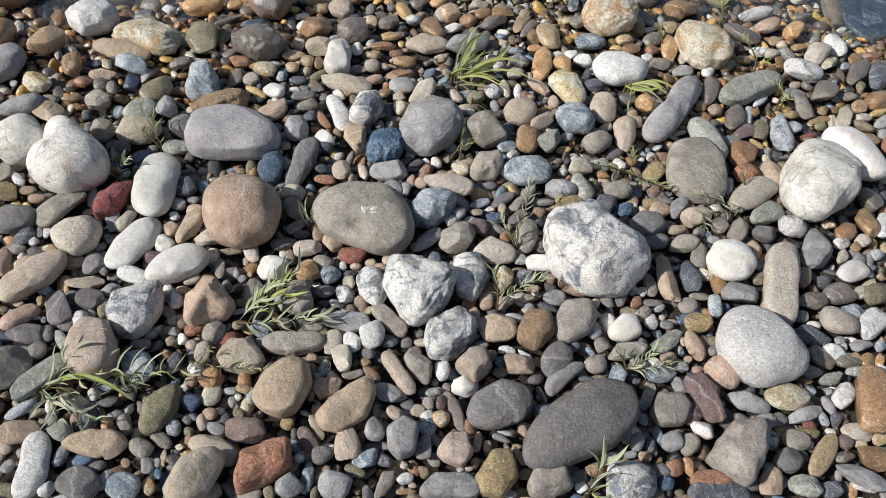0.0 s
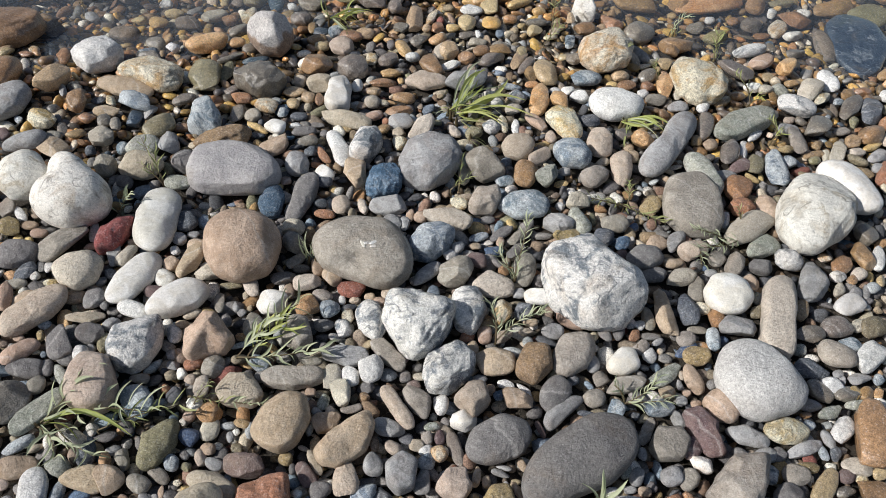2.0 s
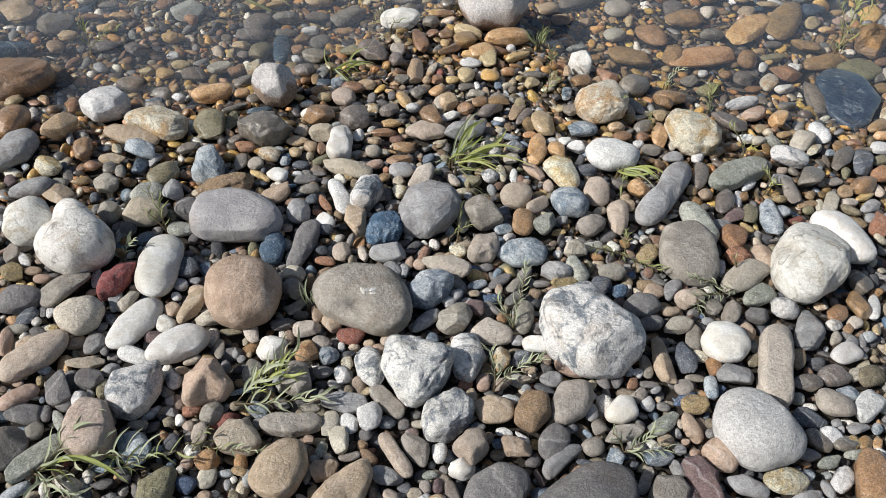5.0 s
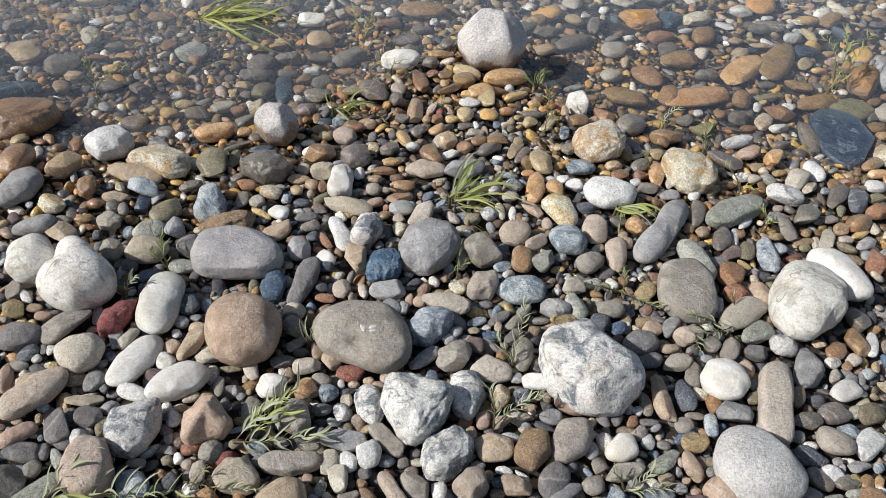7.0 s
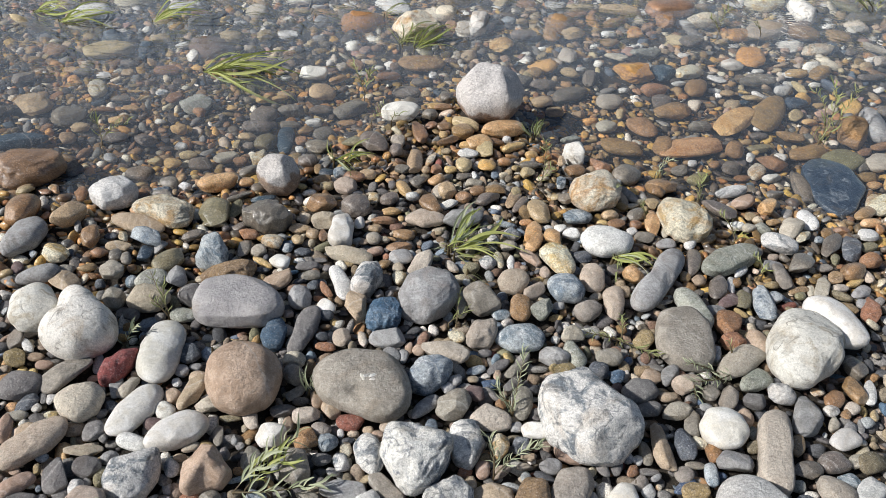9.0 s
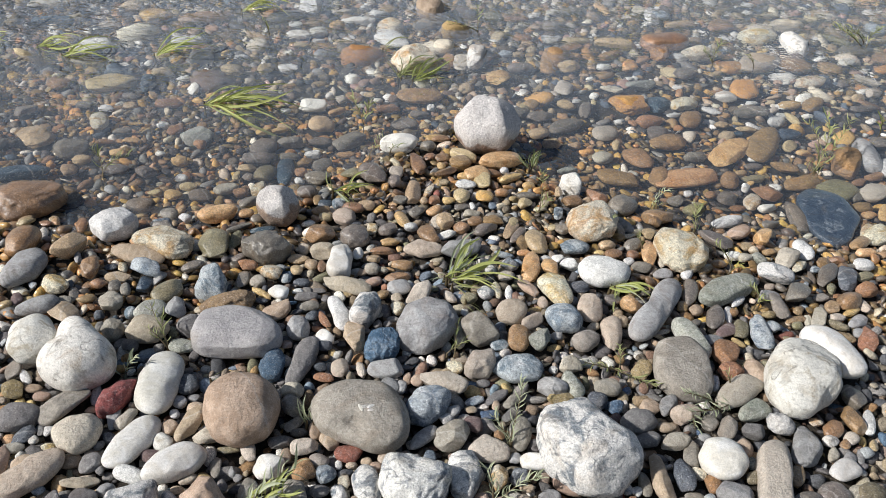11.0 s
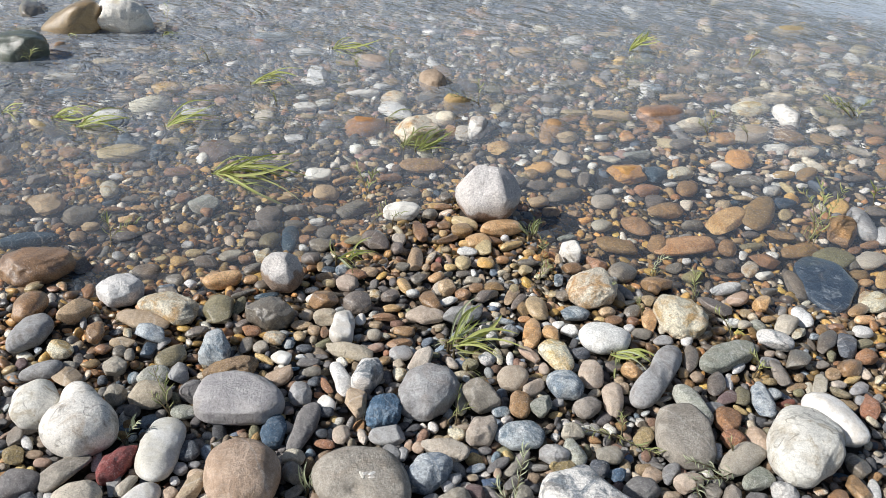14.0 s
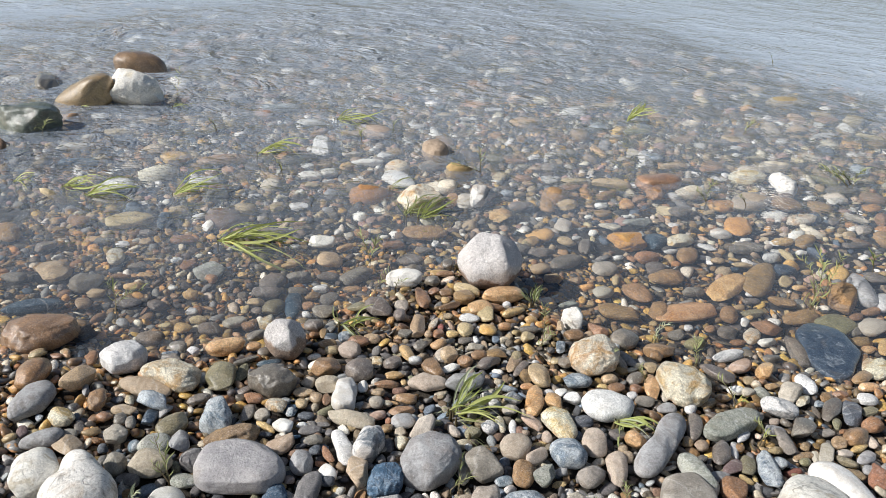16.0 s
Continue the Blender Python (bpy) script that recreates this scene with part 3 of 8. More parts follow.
def cut_stone(x, y, thick, colour, form, corners, facets=(), dent=None, chips=()):
    """A large stone by its middle, its thickness and the corners of its plan. facets: flat faces, by azimuth, elevation and how far out they lie."""
    seed = 100 + 7 * len(PLACED)
    rng = np.random.default_rng(seed)
    size = max(r for d, r in corners) * 2
    n, fs = BALL[5 if size > 0.10 else 4]
    soft, box, wob, fine, cuts, give = {"smooth": (9, 0.75, 0.035, 0.005, 3, 0.05), "flat": (7, 0.45, 0.03, 0.005, 3, 0.03), "lump": (7, 0.66, 0.05, 0.014, 6, 0.018), "block": (5, 0.58, 0.04, 0.012, 7, 0.012), "rough": (6, 0.62, 0.06, 0.026, 9, 0.012)}[form]
    flat = np.hypot(n[:, 0], n[:, 1])
    turn = np.arctan2(n[:, 1], n[:, 0])
    out = np.clip(flat, 1e-6, 1) ** box
    # unit form: the outline is put on at the end
    p = np.stack((np.cos(turn) * out, np.sin(turn) * out, np.sign(n[:, 2]) * np.abs(n[:, 2]) ** {"smooth": 0.88, "flat": 0.55, "lump": 0.75, "block": 0.62, "rough": 0.68}[form]), axis=1)
    p *= (1 + wob * swell(n, seed + 1, 2, 1.8))[:, None]
    faces = [(radians(a), radians(e), h) for a, e, h in facets]
    faces += [(rng.uniform(0, math.tau), math.asin(rng.uniform(0.25, 0.95)), rng.uniform(0.82, 0.96)) for _ in range(cuts)]
    for a, e, h in faces:
        d = np.array((math.cos(a) * math.cos(e), math.sin(a) * math.cos(e), math.sin(e)))
        over = p @ d - h * (p @ d).max()
        p -= 0.94 * np.where(over > 0, over - give * (1 - np.exp(-over / give)), 0)[:, None] * d
    if dent:
        p = hollow(p, dent)
    p *= (1 + fine * swell(n, seed + 2, 3, 7.0, 0.6))[:, None]
    if form in ("rough", "block", "lump"):
        # shallow cracks and ledges
        ledge = swell(n, seed + 3, 2, 4.0)
        p *= (1 - 0.7 * fine * np.exp(-(ledge / 0.10) ** 2))[:, None]
    reach = 1.05 * plan_reach(turn, corners, soft)
    edge = np.hypot(p[:, 0], p[:, 1])
    p[:, 2] *= thick / 2 / np.abs(p[:, 2]).max()
    p[:, 0] = np.cos(turn) * edge * reach
    p[:, 1] = np.sin(turn) * edge * reach
    ob = new("boulder" if size > 0.17 else "cobble" if size > 0.077 else "stone", mesh_of("stone", p.tolist(), fs.tolist(), STONE[colour]))
    ob.location = (x, y, bed(x, y) + 0.004 + 0.4 * thick)
    name = ob.name.split(".")[0]
    place = "at the water's edge" if y - shore(x) > -0.1 else "in river gravel"
    word = FORMS[form]
    tagged(ob, f"{word} {WORDS[colour]} {name} {place}", name, "river stones")
    low = 0.94 * min(r for d, r in corners)
    PLACED.append((x, y, max(low, 0.42 * size), low, radians(max(corners, key=lambda c: c[1])[0])))
    for dx, dy, dz, across in chips:
        way = np.array(Vector((dx, dy, dz)).normalized())
        k = np.argmax((p / np.linalg.norm(p, axis=1)[:, None]) @ way)
        q, gs = stone_shape(3, "block", seed + 5 + k % 7)
        chip = new("chip", mesh_of("chip", (q * (across, across * 0.45, 0.0012)).tolist(), gs.tolist(), STONE["snow"]))
        chip.parent = ob
        out_way = np.array((p[k, 0] / size ** 2, p[k, 1] / size ** 2, p[k, 2] / thick ** 2))
        chip.matrix_basis = Matrix.Translation(p[k]) @ Vector(out_way).to_track_quat("Z", "Y").to_matrix().to_4x4() @ pose(0, 0, 0, 0, 0, 100 if dx < 0.2 else -25)
        tagged(chip, "small chalk-white chipped spot")
    return ob


cut_stone(-0.993, 1.615, 0.084, "pale", "lump", ((24, 0.063), (81, 0.065), (141, 0.058), (199, 0.062), (269, 0.063), (327, 0.060)))
stone(-1.072, 1.501, 0.104, 0.075, 0.056, 60, "sandyw")
cut_stone(-1.131, 1.389, 0.055, "grey", "smooth", ((47, 0.060), (91, 0.080), (129, 0.061), (216, 0.053), (258, 0.083), (331, 0.046)))
cut_stone(-0.877, 1.506, 0.032, "brown", "smooth", ((67, 0.036), (154, 0.083), (179, 0.083), (232, 0.038), (333, 0.080), (357, 0.083)))
stone(-0.894, 1.570, 0.073, 0.057, 0.036, 158, "ochrew")
cut_stone(-0.829, 1.555, 0.060, "amber", "lump", ((22, 0.079), (103, 0.061), (159, 0.080), (184, 0.089), (242, 0.030), (311, 0.078), (343, 0.091)))
stone(-0.691, 1.584, 0.111, 0.089, 0.047, 110, "olivew")
cut_stone(-0.535, 1.570, 0.082, "darkw", "rough", ((12, 0.069), (75, 0.056), (139, 0.061), (192, 0.069), (271, 0.053), (335, 0.063)))
stone(-0.407, 1.678, 0.088, 0.063, 0.052, 14, "rustw", "lump")
stone(-0.385, 1.600, 0.071, 0.054, 0.041, 13, "tan", "block")
cut_stone(-0.321, 1.556, 0.054, "snow", "block", ((42, 0.037), (89, 0.061), (130, 0.049), (234, 0.053), (263, 0.062), (302, 0.059)))
stone(-0.284, 1.609, 0.048, 0.033, 0.025, 97, "snow")
stone(-0.303, 1.673, 0.083, 0.079, 0.056, 33, "darkw")
stone(-0.500, 1.491, 0.064, 0.054, 0.029, 147, "amber")
stone(-0.527, 1.446, 0.042, 0.041, 0.028, 12, "cream")
stone(-0.460, 1.410, 0.058, 0.048, 0.029, 158, "snow")
cut_stone(-0.633, 1.413, 0.062, "bluegrey", "block", ((100, 0.062), (140, 0.052), (235, 0.061), (261, 0.062), (306, 0.065), (351, 0.035)))
cut_stone(-0.573, 1.343, 0.045, "sandy", "rough", ((30, 0.071), (65, 0.052), (176, 0.046), (217, 0.078), (258, 0.047), (347, 0.053)))
stone(-0.830, 1.442, 0.113, 0.063, 0.048, 164, "bluegrey", "block")
stone(-0.741, 1.365, 0.092, 0.061, 0.038, 61, "olivew")
stone(-0.976, 1.429, 0.081, 0.051, 0.044, 108, "rustw", "block")
stone(-1.027, 1.342, 0.071, 0.053, 0.044, 159, "amber", "lump")
stone(-0.862, 1.301, 0.067, 0.061, 0.038, 144, "cream", "lump")
stone(-1.028, 1.257, 0.101, 0.058, 0.042, 28, "grey")
stone(-0.961, 1.254, 0.109, 0.060, 0.029, 151, "brown")
stone(-0.728, 1.209, 0.104, 0.077, 0.057, 177, "tan")
stone(-0.757, 1.288, 0.082, 0.058, 0.033, 16, "green")
stone(-0.699, 1.308, 0.070, 0.051, 0.033, 115, "grey")
cut_stone(-0.512, 1.224, 0.076, "mauve", "flat", ((10, 0.099), (53, 0.080), (116, 0.076), (158, 0.109), (185, 0.106), (209, 0.104), (229, 0.094), (270, 0.068), (326, 0.097), (351, 0.106)))
stone(-0.445, 1.335, 0.092, 0.064, 0.033, 50, "brown")
stone(-0.375, 1.272, 0.072, 0.058, 0.043, 102, "grey")
cut_stone(-0.293, 1.348, 0.037, "pale", "smooth", ((100, 0.060), (128, 0.060), (282, 0.061), (304, 0.066), (351, 0.034)))
cut_stone(-0.221, 1.353, 0.066, "marble", "block", ((26, 0.042), (69, 0.059), (116, 0.052), (219, 0.048), (250, 0.058), (288, 0.051)))
stone(-0.288, 1.458, 0.140, 0.054, 0.037, 170, "tan")
stone(-0.148, 1.472, 0.066, 0.053, 0.033, 13, "grey")
stone(-0.093, 1.439, 0.087, 0.057, 0.053, 83, "cream", "block")
stone(-0.234, 1.260, 0.095, 0.056, 0.039, 94, "brown", "block")
cut_stone(-0.158, 1.234, 0.065, "blue", "rough", ((16, 0.042), (68, 0.050), (144, 0.043), (220, 0.053), (250, 0.049), (312, 0.043)))
cut_stone(-0.405, 1.144, 0.037, "bluedark", "rough", ((15, 0.029), (80, 0.046), (123, 0.042), (214, 0.034), (260, 0.046), (298, 0.048)))
stone(-0.142, 1.164, 0.087, 0.050, 0.036, 9, "grey")
cut_stone(-0.339, 1.159, 0.034, "dark", "lump", ((26, 0.030), (74, 0.083), (88, 0.090), (115, 0.049), (248, 0.073), (264, 0.091), (279, 0.062)))
stone(-0.306, 1.250, 0.053, 0.042, 0.029, 148, "snow")
stone(-0.249, 1.157, 0.056, 0.043, 0.025, 100, "tan")
cut_stone(-0.175, 0.998, 0.095, "greybrown", "smooth", ((13, 0.095), (61, 0.096), (115, 0.096), (149, 0.107), (172, 0.110), (207, 0.089), (257, 0.069), (297, 0.097), (318, 0.114), (342, 0.114)), dent=(-0.05, -0.72, 0.68, 0.36, 0.26), chips=((0.05, -0.30, 0.90, 0.010), (0.26, -0.16, 0.93, 0.010), (0.36, -0.19, 0.92, 0.010), (0.46, -0.23, 0.88, 0.009), (0.55, -0.28, 0.83, 0.008)))
cut_stone(-0.425, 0.978, 0.119, "brown", "smooth", ((10, 0.078), (45, 0.082), (85, 0.082), (125, 0.088), (165, 0.088), (200, 0.076), (240, 0.080), (280, 0.086), (320, 0.092)))
cut_stone(-0.820, 1.077, 0.130, "white", "smooth", ((16, 0.070), (86, 0.063), (115, 0.108), (135, 0.120), (166, 0.063), (189, 0.079), (218, 0.093), (247, 0.094), (284, 0.102), (314, 0.092), (341, 0.094)), dent=(-0.55, 0.30, 0.75, 0.30, 0.16))
stone(-0.969, 1.133, 0.142, 0.108, 0.077, 120, "white")
cut_stone(-0.633, 1.050, 0.058, "snow", "smooth", ((60, 0.064), (91, 0.090), (121, 0.081), (180, 0.047), (241, 0.071), (271, 0.090), (296, 0.091), (331, 0.053)))
cut_stone(-0.713, 0.993, 0.050, "red", "block", ((22, 0.030), (58, 0.058), (99, 0.047), (181, 0.027), (236, 0.043), (253, 0.050), (291, 0.038)), facets=((-40, 50, 0.7),))
cut_stone(-0.748, 0.886, 0.060, "cream", "smooth", ((27, 0.055), (72, 0.050), (129, 0.040), (182, 0.049), (231, 0.039), (292, 0.049), (341, 0.051)))
stone(-0.812, 0.960, 0.115, 0.080, 0.044, 53, "greybrown")
stone(-0.890, 0.918, 0.089, 0.078, 0.038, 5, "dark")
cut_stone(-0.630, 0.893, 0.037, "snow", "smooth", ((50, 0.061), (78, 0.070), (106, 0.047), (184, 0.038), (237, 0.072), (254, 0.071), (280, 0.058), (351, 0.039)))
cut_stone(-0.520, 0.842, 0.053, "snow", "smooth", ((20, 0.061), (46, 0.061), (88, 0.047), (158, 0.044), (213, 0.070), (228, 0.066), (274, 0.041), (339, 0.043)))
cut_stone(-0.790, 0.784, 0.046, "tan", "smooth", ((35, 0.064), (66, 0.073), (110, 0.040), (208, 0.059), (242, 0.076), (262, 0.058), (343, 0.039)))
stone(-0.530, 0.948, 0.099, 0.047, 0.036, 87, "brown")
stone(-0.475, 0.929, 0.086, 0.046, 0.029, 21, "cream", "rough")
stone(-0.337, 0.858, 0.063, 0.055, 0.040, 179, "snow", "lump")
stone(-0.279, 0.922, 0.060, 0.037, 0.025, 14, "cream")
stone(-0.185, 0.916, 0.060, 0.046, 0.025, 6, "red")
stone(-0.267, 0.863, 0.057, 0.049, 0.034, 107, "rust")
stone(-0.221, 0.862, 0.047, 0.043, 0.027, 109, "bluegrey")
cut_stone(-0.135, 0.841, 0.036, "marble", "smooth", ((73, 0.040), (107, 0.051), (152, 0.038), (240, 0.032), (294, 0.053), (336, 0.036)))
cut_stone(-0.038, 0.817, 0.105, "marble", "rough", ((19, 0.079), (40, 0.091), (76, 0.063), (129, 0.085), (160, 0.079), (188, 0.056), (239, 0.055), (273, 0.066), (325, 0.056)), facets=((-90, 30, 0.82), (100, 70, 0.86)), dent=(-0.1, -0.5, 0.85, 0.35, 0.10))
cut_stone(0.062, 0.888, 0.056, "marble", "block", ((1, 0.035), (81, 0.057), (111, 0.056), (137, 0.049), (195, 0.036), (243, 0.053), (281, 0.057), (300, 0.041)))
cut_stone(0.107, 0.968, 0.035, "cream", "smooth", ((9, 0.043), (102, 0.035), (194, 0.047), (230, 0.042), (283, 0.036), (332, 0.052)))
stone(0.028, 0.987, 0.088, 0.067, 0.047, 48, "greybrown")
cut_stone(-0.031, 1.058, 0.067, "bluegrey", "block", ((32, 0.058), (70, 0.052), (137, 0.041), (201, 0.053), (227, 0.059), (266, 0.049), (349, 0.043)), facets=((-50, 45, 0.7),))
stone(-0.002, 1.141, 0.116, 0.057, 0.042, 167, "cream", "block")
stone(0.204, 0.946, 0.060, 0.041, 0.032, 10, "snow")
cut_stone(0.310, 0.974, 0.136, "marble", "lump", ((2, 0.104), (58, 0.091), (90, 0.106), (145, 0.111), (177, 0.107), (215, 0.093), (268, 0.106), (305, 0.112), (345, 0.111)), facets=((-60, 20, 0.80), (40, 35, 0.85), (170, 75, 0.88)))
cut_stone(0.172, 1.210, 0.048, "bluegrey", "smooth", ((12, 0.066), (56, 0.053), (139, 0.042), (190, 0.065), (250, 0.047), (331, 0.057)))
cut_stone(0.079, 1.205, 0.062, "cream", "block", ((11, 0.038), (55, 0.047), (130, 0.032), (214, 0.045), (240, 0.044), (307, 0.038)))
stone(0.174, 1.320, 0.090, 0.057, 0.040, 84, "rust")
cut_stone(-0.057, 1.310, 0.085, "grey", "block", ((18, 0.076), (51, 0.088), (96, 0.083), (140, 0.079), (192, 0.074), (228, 0.089), (271, 0.083), (321, 0.065)))
stone(0.075, 1.319, 0.096, 0.080, 0.068, 137, "greybrown", "block")
stone(0.154, 1.416, 0.081, 0.078, 0.045, 167, "tan")
stone(0.213, 1.634, 0.149, 0.054, 0.027, 84, "ochrew")
cut_stone(0.272, 1.530, 0.046, "amber", "lump", ((61, 0.061), (106, 0.066), (148, 0.058), (264, 0.041), (297, 0.072), (336, 0.054)))
cut_stone(0.293, 1.403, 0.069, "bluegrey", "smooth", ((62, 0.044), (127, 0.052), (168, 0.050), (240, 0.045), (305, 0.047), (351, 0.049)))
stone(0.366, 1.467, 0.106, 0.068, 0.045, 83, "tan")
stone(0.417, 1.385, 0.127, 0.056, 0.032, 87, "tan")
cut_stone(0.420, 1.629, 0.065, "pale", "smooth", ((16, 0.079), (70, 0.067), (131, 0.065), (178, 0.077), (213, 0.074), (255, 0.065), (326, 0.066)))
stone(0.342, 1.749, 0.091, 0.069, 0.038, 20, "bluegrey")
cut_stone(0.404, 1.864, 0.094, "amber", "rough", ((18, 0.081), (68, 0.093), (124, 0.082), (176, 0.079), (216, 0.082), (259, 0.088), (318, 0.079)))
cut_stone(0.666, 1.769, 0.091, "amber", "rough", ((7, 0.072), (70, 0.083), (113, 0.097), (158, 0.080), (223, 0.074), (258, 0.087), (308, 0.081)))
cut_stone(0.538, 1.496, 0.061, "grey", "smooth", ((45, 0.131), (60, 0.172), (71, 0.129), (199, 0.023), (229, 0.141), (243, 0.167), (260, 0.129), (336, 0.048)))
stone(0.662, 1.597, 0.128, 0.045, 0.027, 76, "darkw")
cut_stone(0.772, 1.613, 0.046, "green", "flat", ((8, 0.065), (33, 0.115), (57, 0.087), (146, 0.051), (202, 0.104), (221, 0.111), (245, 0.066)))
stone(0.931, 1.715, 0.107, 0.075, 0.051, 173, "marble")
stone(0.821, 1.449, 0.134, 0.057, 0.035, 86, "bluegrey")
cut_stone(0.572, 1.271, 0.065, "greybrown", "flat", ((29, 0.075), (68, 0.107), (120, 0.090), (187, 0.065), (219, 0.084), (256, 0.102), (294, 0.099), (321, 0.085)))
stone(0.622, 1.386, 0.143, 0.069, 0.054, 112, "green")
stone(0.701, 1.355, 0.091, 0.068, 0.040, 65, "rust", "lump")
stone(0.699, 1.214, 0.145, 0.067, 0.044, 44, "cream")
stone(0.763, 1.285, 0.108, 0.055, 0.029, 79, "brown")
cut_stone(0.869, 1.261, 0.112, "white", "block", ((23, 0.110), (60, 0.128), (91, 0.118), (116, 0.107), (164, 0.090), (204, 0.111), (236, 0.130), (256, 0.120), (318, 0.072)), facets=((-75, 18, 0.80), (12, 25, 0.82), (60, 60, 0.80), (172, 48, 0.80), (-120, 55, 0.80)))
stone(0.967, 1.370, 0.184, 0.120, 0.088, 120, "snow")
stone(0.776, 1.122, 0.066, 0.052, 0.049, 171, "marble", "block")
stone(0.726, 1.164, 0.095, 0.053, 0.028, 35, "green")
stone(0.557, 1.126, 0.071, 0.048, 0.043, 10, "tan", "lump")
cut_stone(0.613, 1.002, 0.062, "snow", "smooth", ((39, 0.053), (75, 0.050), (125, 0.052), (175, 0.049), (212, 0.057), (252, 0.051), (299, 0.051), (350, 0.051)), dent=(0.9, 0.1, 0.3, 0.3, 0.08))
cut_stone(0.715, 0.957, 0.050, "cream", "flat", ((50, 0.069), (65, 0.126), (92, 0.101), (122, 0.052), (234, 0.091), (245, 0.094), (270, 0.114)))
cut_stone(0.631, 0.782, 0.103, "pale", "smooth", ((23, 0.063), (73, 0.075), (103, 0.086), (136, 0.085), (175, 0.084), (195, 0.084), (234, 0.087), (259, 0.084), (316, 0.082), (345, 0.087)), facets=((80, 75, 0.85),))
stone(0.882, 1.018, 0.079, 0.050, 0.028, 28, "snow")
stone(0.821, 1.071, 0.129, 0.064, 0.038, 67, "grey", "block")
cut_stone(0.444, 1.087, 0.042, "dark", "smooth", ((42, 0.044), (110, 0.035), (182, 0.042), (223, 0.046), (286, 0.033), (359, 0.043)))
stone(0.518, 1.044, 0.077, 0.048, 0.033, 26, "cream")
stone(0.458, 1.039, 0.068, 0.039, 0.030, 24, "dark")
cut_stone(0.372, 0.808, 0.038, "snow", "smooth", ((50, 0.038), (96, 0.030), (198, 0.035), (226, 0.041), (278, 0.030), (342, 0.035)))
cut_stone(0.276, 0.809, 0.045, "greybrown", "smooth", ((26, 0.049), (60, 0.060), (118, 0.046), (191, 0.045), (225, 0.058), (252, 0.055), (309, 0.034)))
cut_stone(0.195, 0.775, 0.053, "sandy", "smooth", ((56, 0.054), (108, 0.049), (180, 0.035), (221, 0.047), (274, 0.047), (352, 0.036)))
stone(0.121, 0.775, 0.078, 0.069, 0.033, 21, "brown")
cut_stone(0.029, 0.746, 0.061, "marble", "rough", ((31, 0.055), (70, 0.053), (144, 0.043), (203, 0.051), (237, 0.060), (281, 0.049), (349, 0.045)))
cut_stone(0.079, 0.681, 0.056, "tan", "block", ((1, 0.034), (56, 0.043), (108, 0.032), (183, 0.034), (278, 0.036)))
stone(0.274, 0.899, 0.068, 0.043, 0.032, 162, "brown")
stone(0.164, 0.696, 0.063, 0.044, 0.035, 165, "brown", "block")
stone(0.236, 0.717, 0.082, 0.055, 0.036, 61, "dark")
stone(0.250, 0.686, 0.102, 0.038, 0.025, 43, "grey", bend=-0.5)
cut_stone(0.133, 0.609, 0.046, "dark", "smooth", ((14, 0.062), (40, 0.064), (88, 0.048), (164, 0.050), (203, 0.065), (222, 0.067), (253, 0.050), (328, 0.047)))
cut_stone(0.274, 0.581, 0.087, "dark", "smooth", ((3, 0.097), (28, 0.117), (49, 0.116), (79, 0.080), (142, 0.054), (192, 0.094), (211, 0.121), (222, 0.129), (237, 0.105), (280, 0.056), (330, 0.069)))
stone(0.066, 0.642, 0.052, 0.042, 0.036, 9, "snow", "lump")
cut_stone(-0.057, 0.656, 0.028, "tan", "smooth", ((116, 0.050), (143, 0.050), (289, 0.047), (314, 0.058), (329, 0.038)))
stone(-0.021, 0.675, 0.077, 0.044, 0.027, 136, "greybrown")
cut_stone(-0.255, 0.595, 0.066, "brown", "smooth", ((13, 0.049), (60, 0.063), (100, 0.058), (150, 0.045), (210, 0.055), (231, 0.053), (279, 0.058), (312, 0.052)))
cut_stone(-0.143, 0.583, 0.052, "brown", "block", ((20, 0.052), (57, 0.065), (125, 0.026), (213, 0.059), (237, 0.060), (268, 0.054), (334, 0.047)), facets=((-60, 45, 0.72), (120, 50, 0.75)))
stone(-0.181, 0.611, 0.056, 0.039, 0.024, 17, "brown")
stone(-0.068, 0.613, 0.062, 0.036, 0.022, 164, "grey")
cut_stone(-0.345, 0.656, 0.041, "tan", "lump", ((79, 0.035), (135, 0.041), (191, 0.044), (235, 0.042), (315, 0.046), (349, 0.044)))
cut_stone(-0.260, 0.694, 0.033, "greybrown", "flat", ((26, 0.055), (156, 0.038), (185, 0.060), (206, 0.048), (283, 0.024), (359, 0.060)))
cut_stone(-0.268, 0.789, 0.042, "greybrown", "flat", ((74, 0.036), (123, 0.043), (209, 0.034), (282, 0.037), (344, 0.030)))
cut_stone(-0.431, 0.754, 0.082, "brown", "block", ((0, 0.045), (80, 0.036), (118, 0.051), (177, 0.045), (223, 0.054), (246, 0.052), (265, 0.037), (324, 0.045)), facets=((-70, 40, 0.68), (20, 45, 0.7), (150, 45, 0.7)))
cut_stone(-0.569, 0.724, 0.072, "marble", "block", ((10, 0.049), (58, 0.070), (104, 0.046), (153, 0.052), (204, 0.045), (251, 0.053), (290, 0.061), (319, 0.052)))
cut_stone(-0.609, 0.629, 0.076, "tan", "flat", ((5, 0.045), (75, 0.053), (122, 0.063), (151, 0.050), (231, 0.054), (285, 0.056), (320, 0.055)))
stone(-0.524, 0.611, 0.075, 0.056, 0.033, 123, "bluegrey")
stone(-0.714, 0.715, 0.078, 0.050, 0.030, 121, "dark")
stone(-0.663, 0.744, 0.058, 0.044, 0.033, 178, "dark")
stone(-0.692, 0.784, 0.077, 0.033, 0.019, 5, "tan")
stone(-0.605, 0.812, 0.070, 0.035, 0.025, 166, "pale")
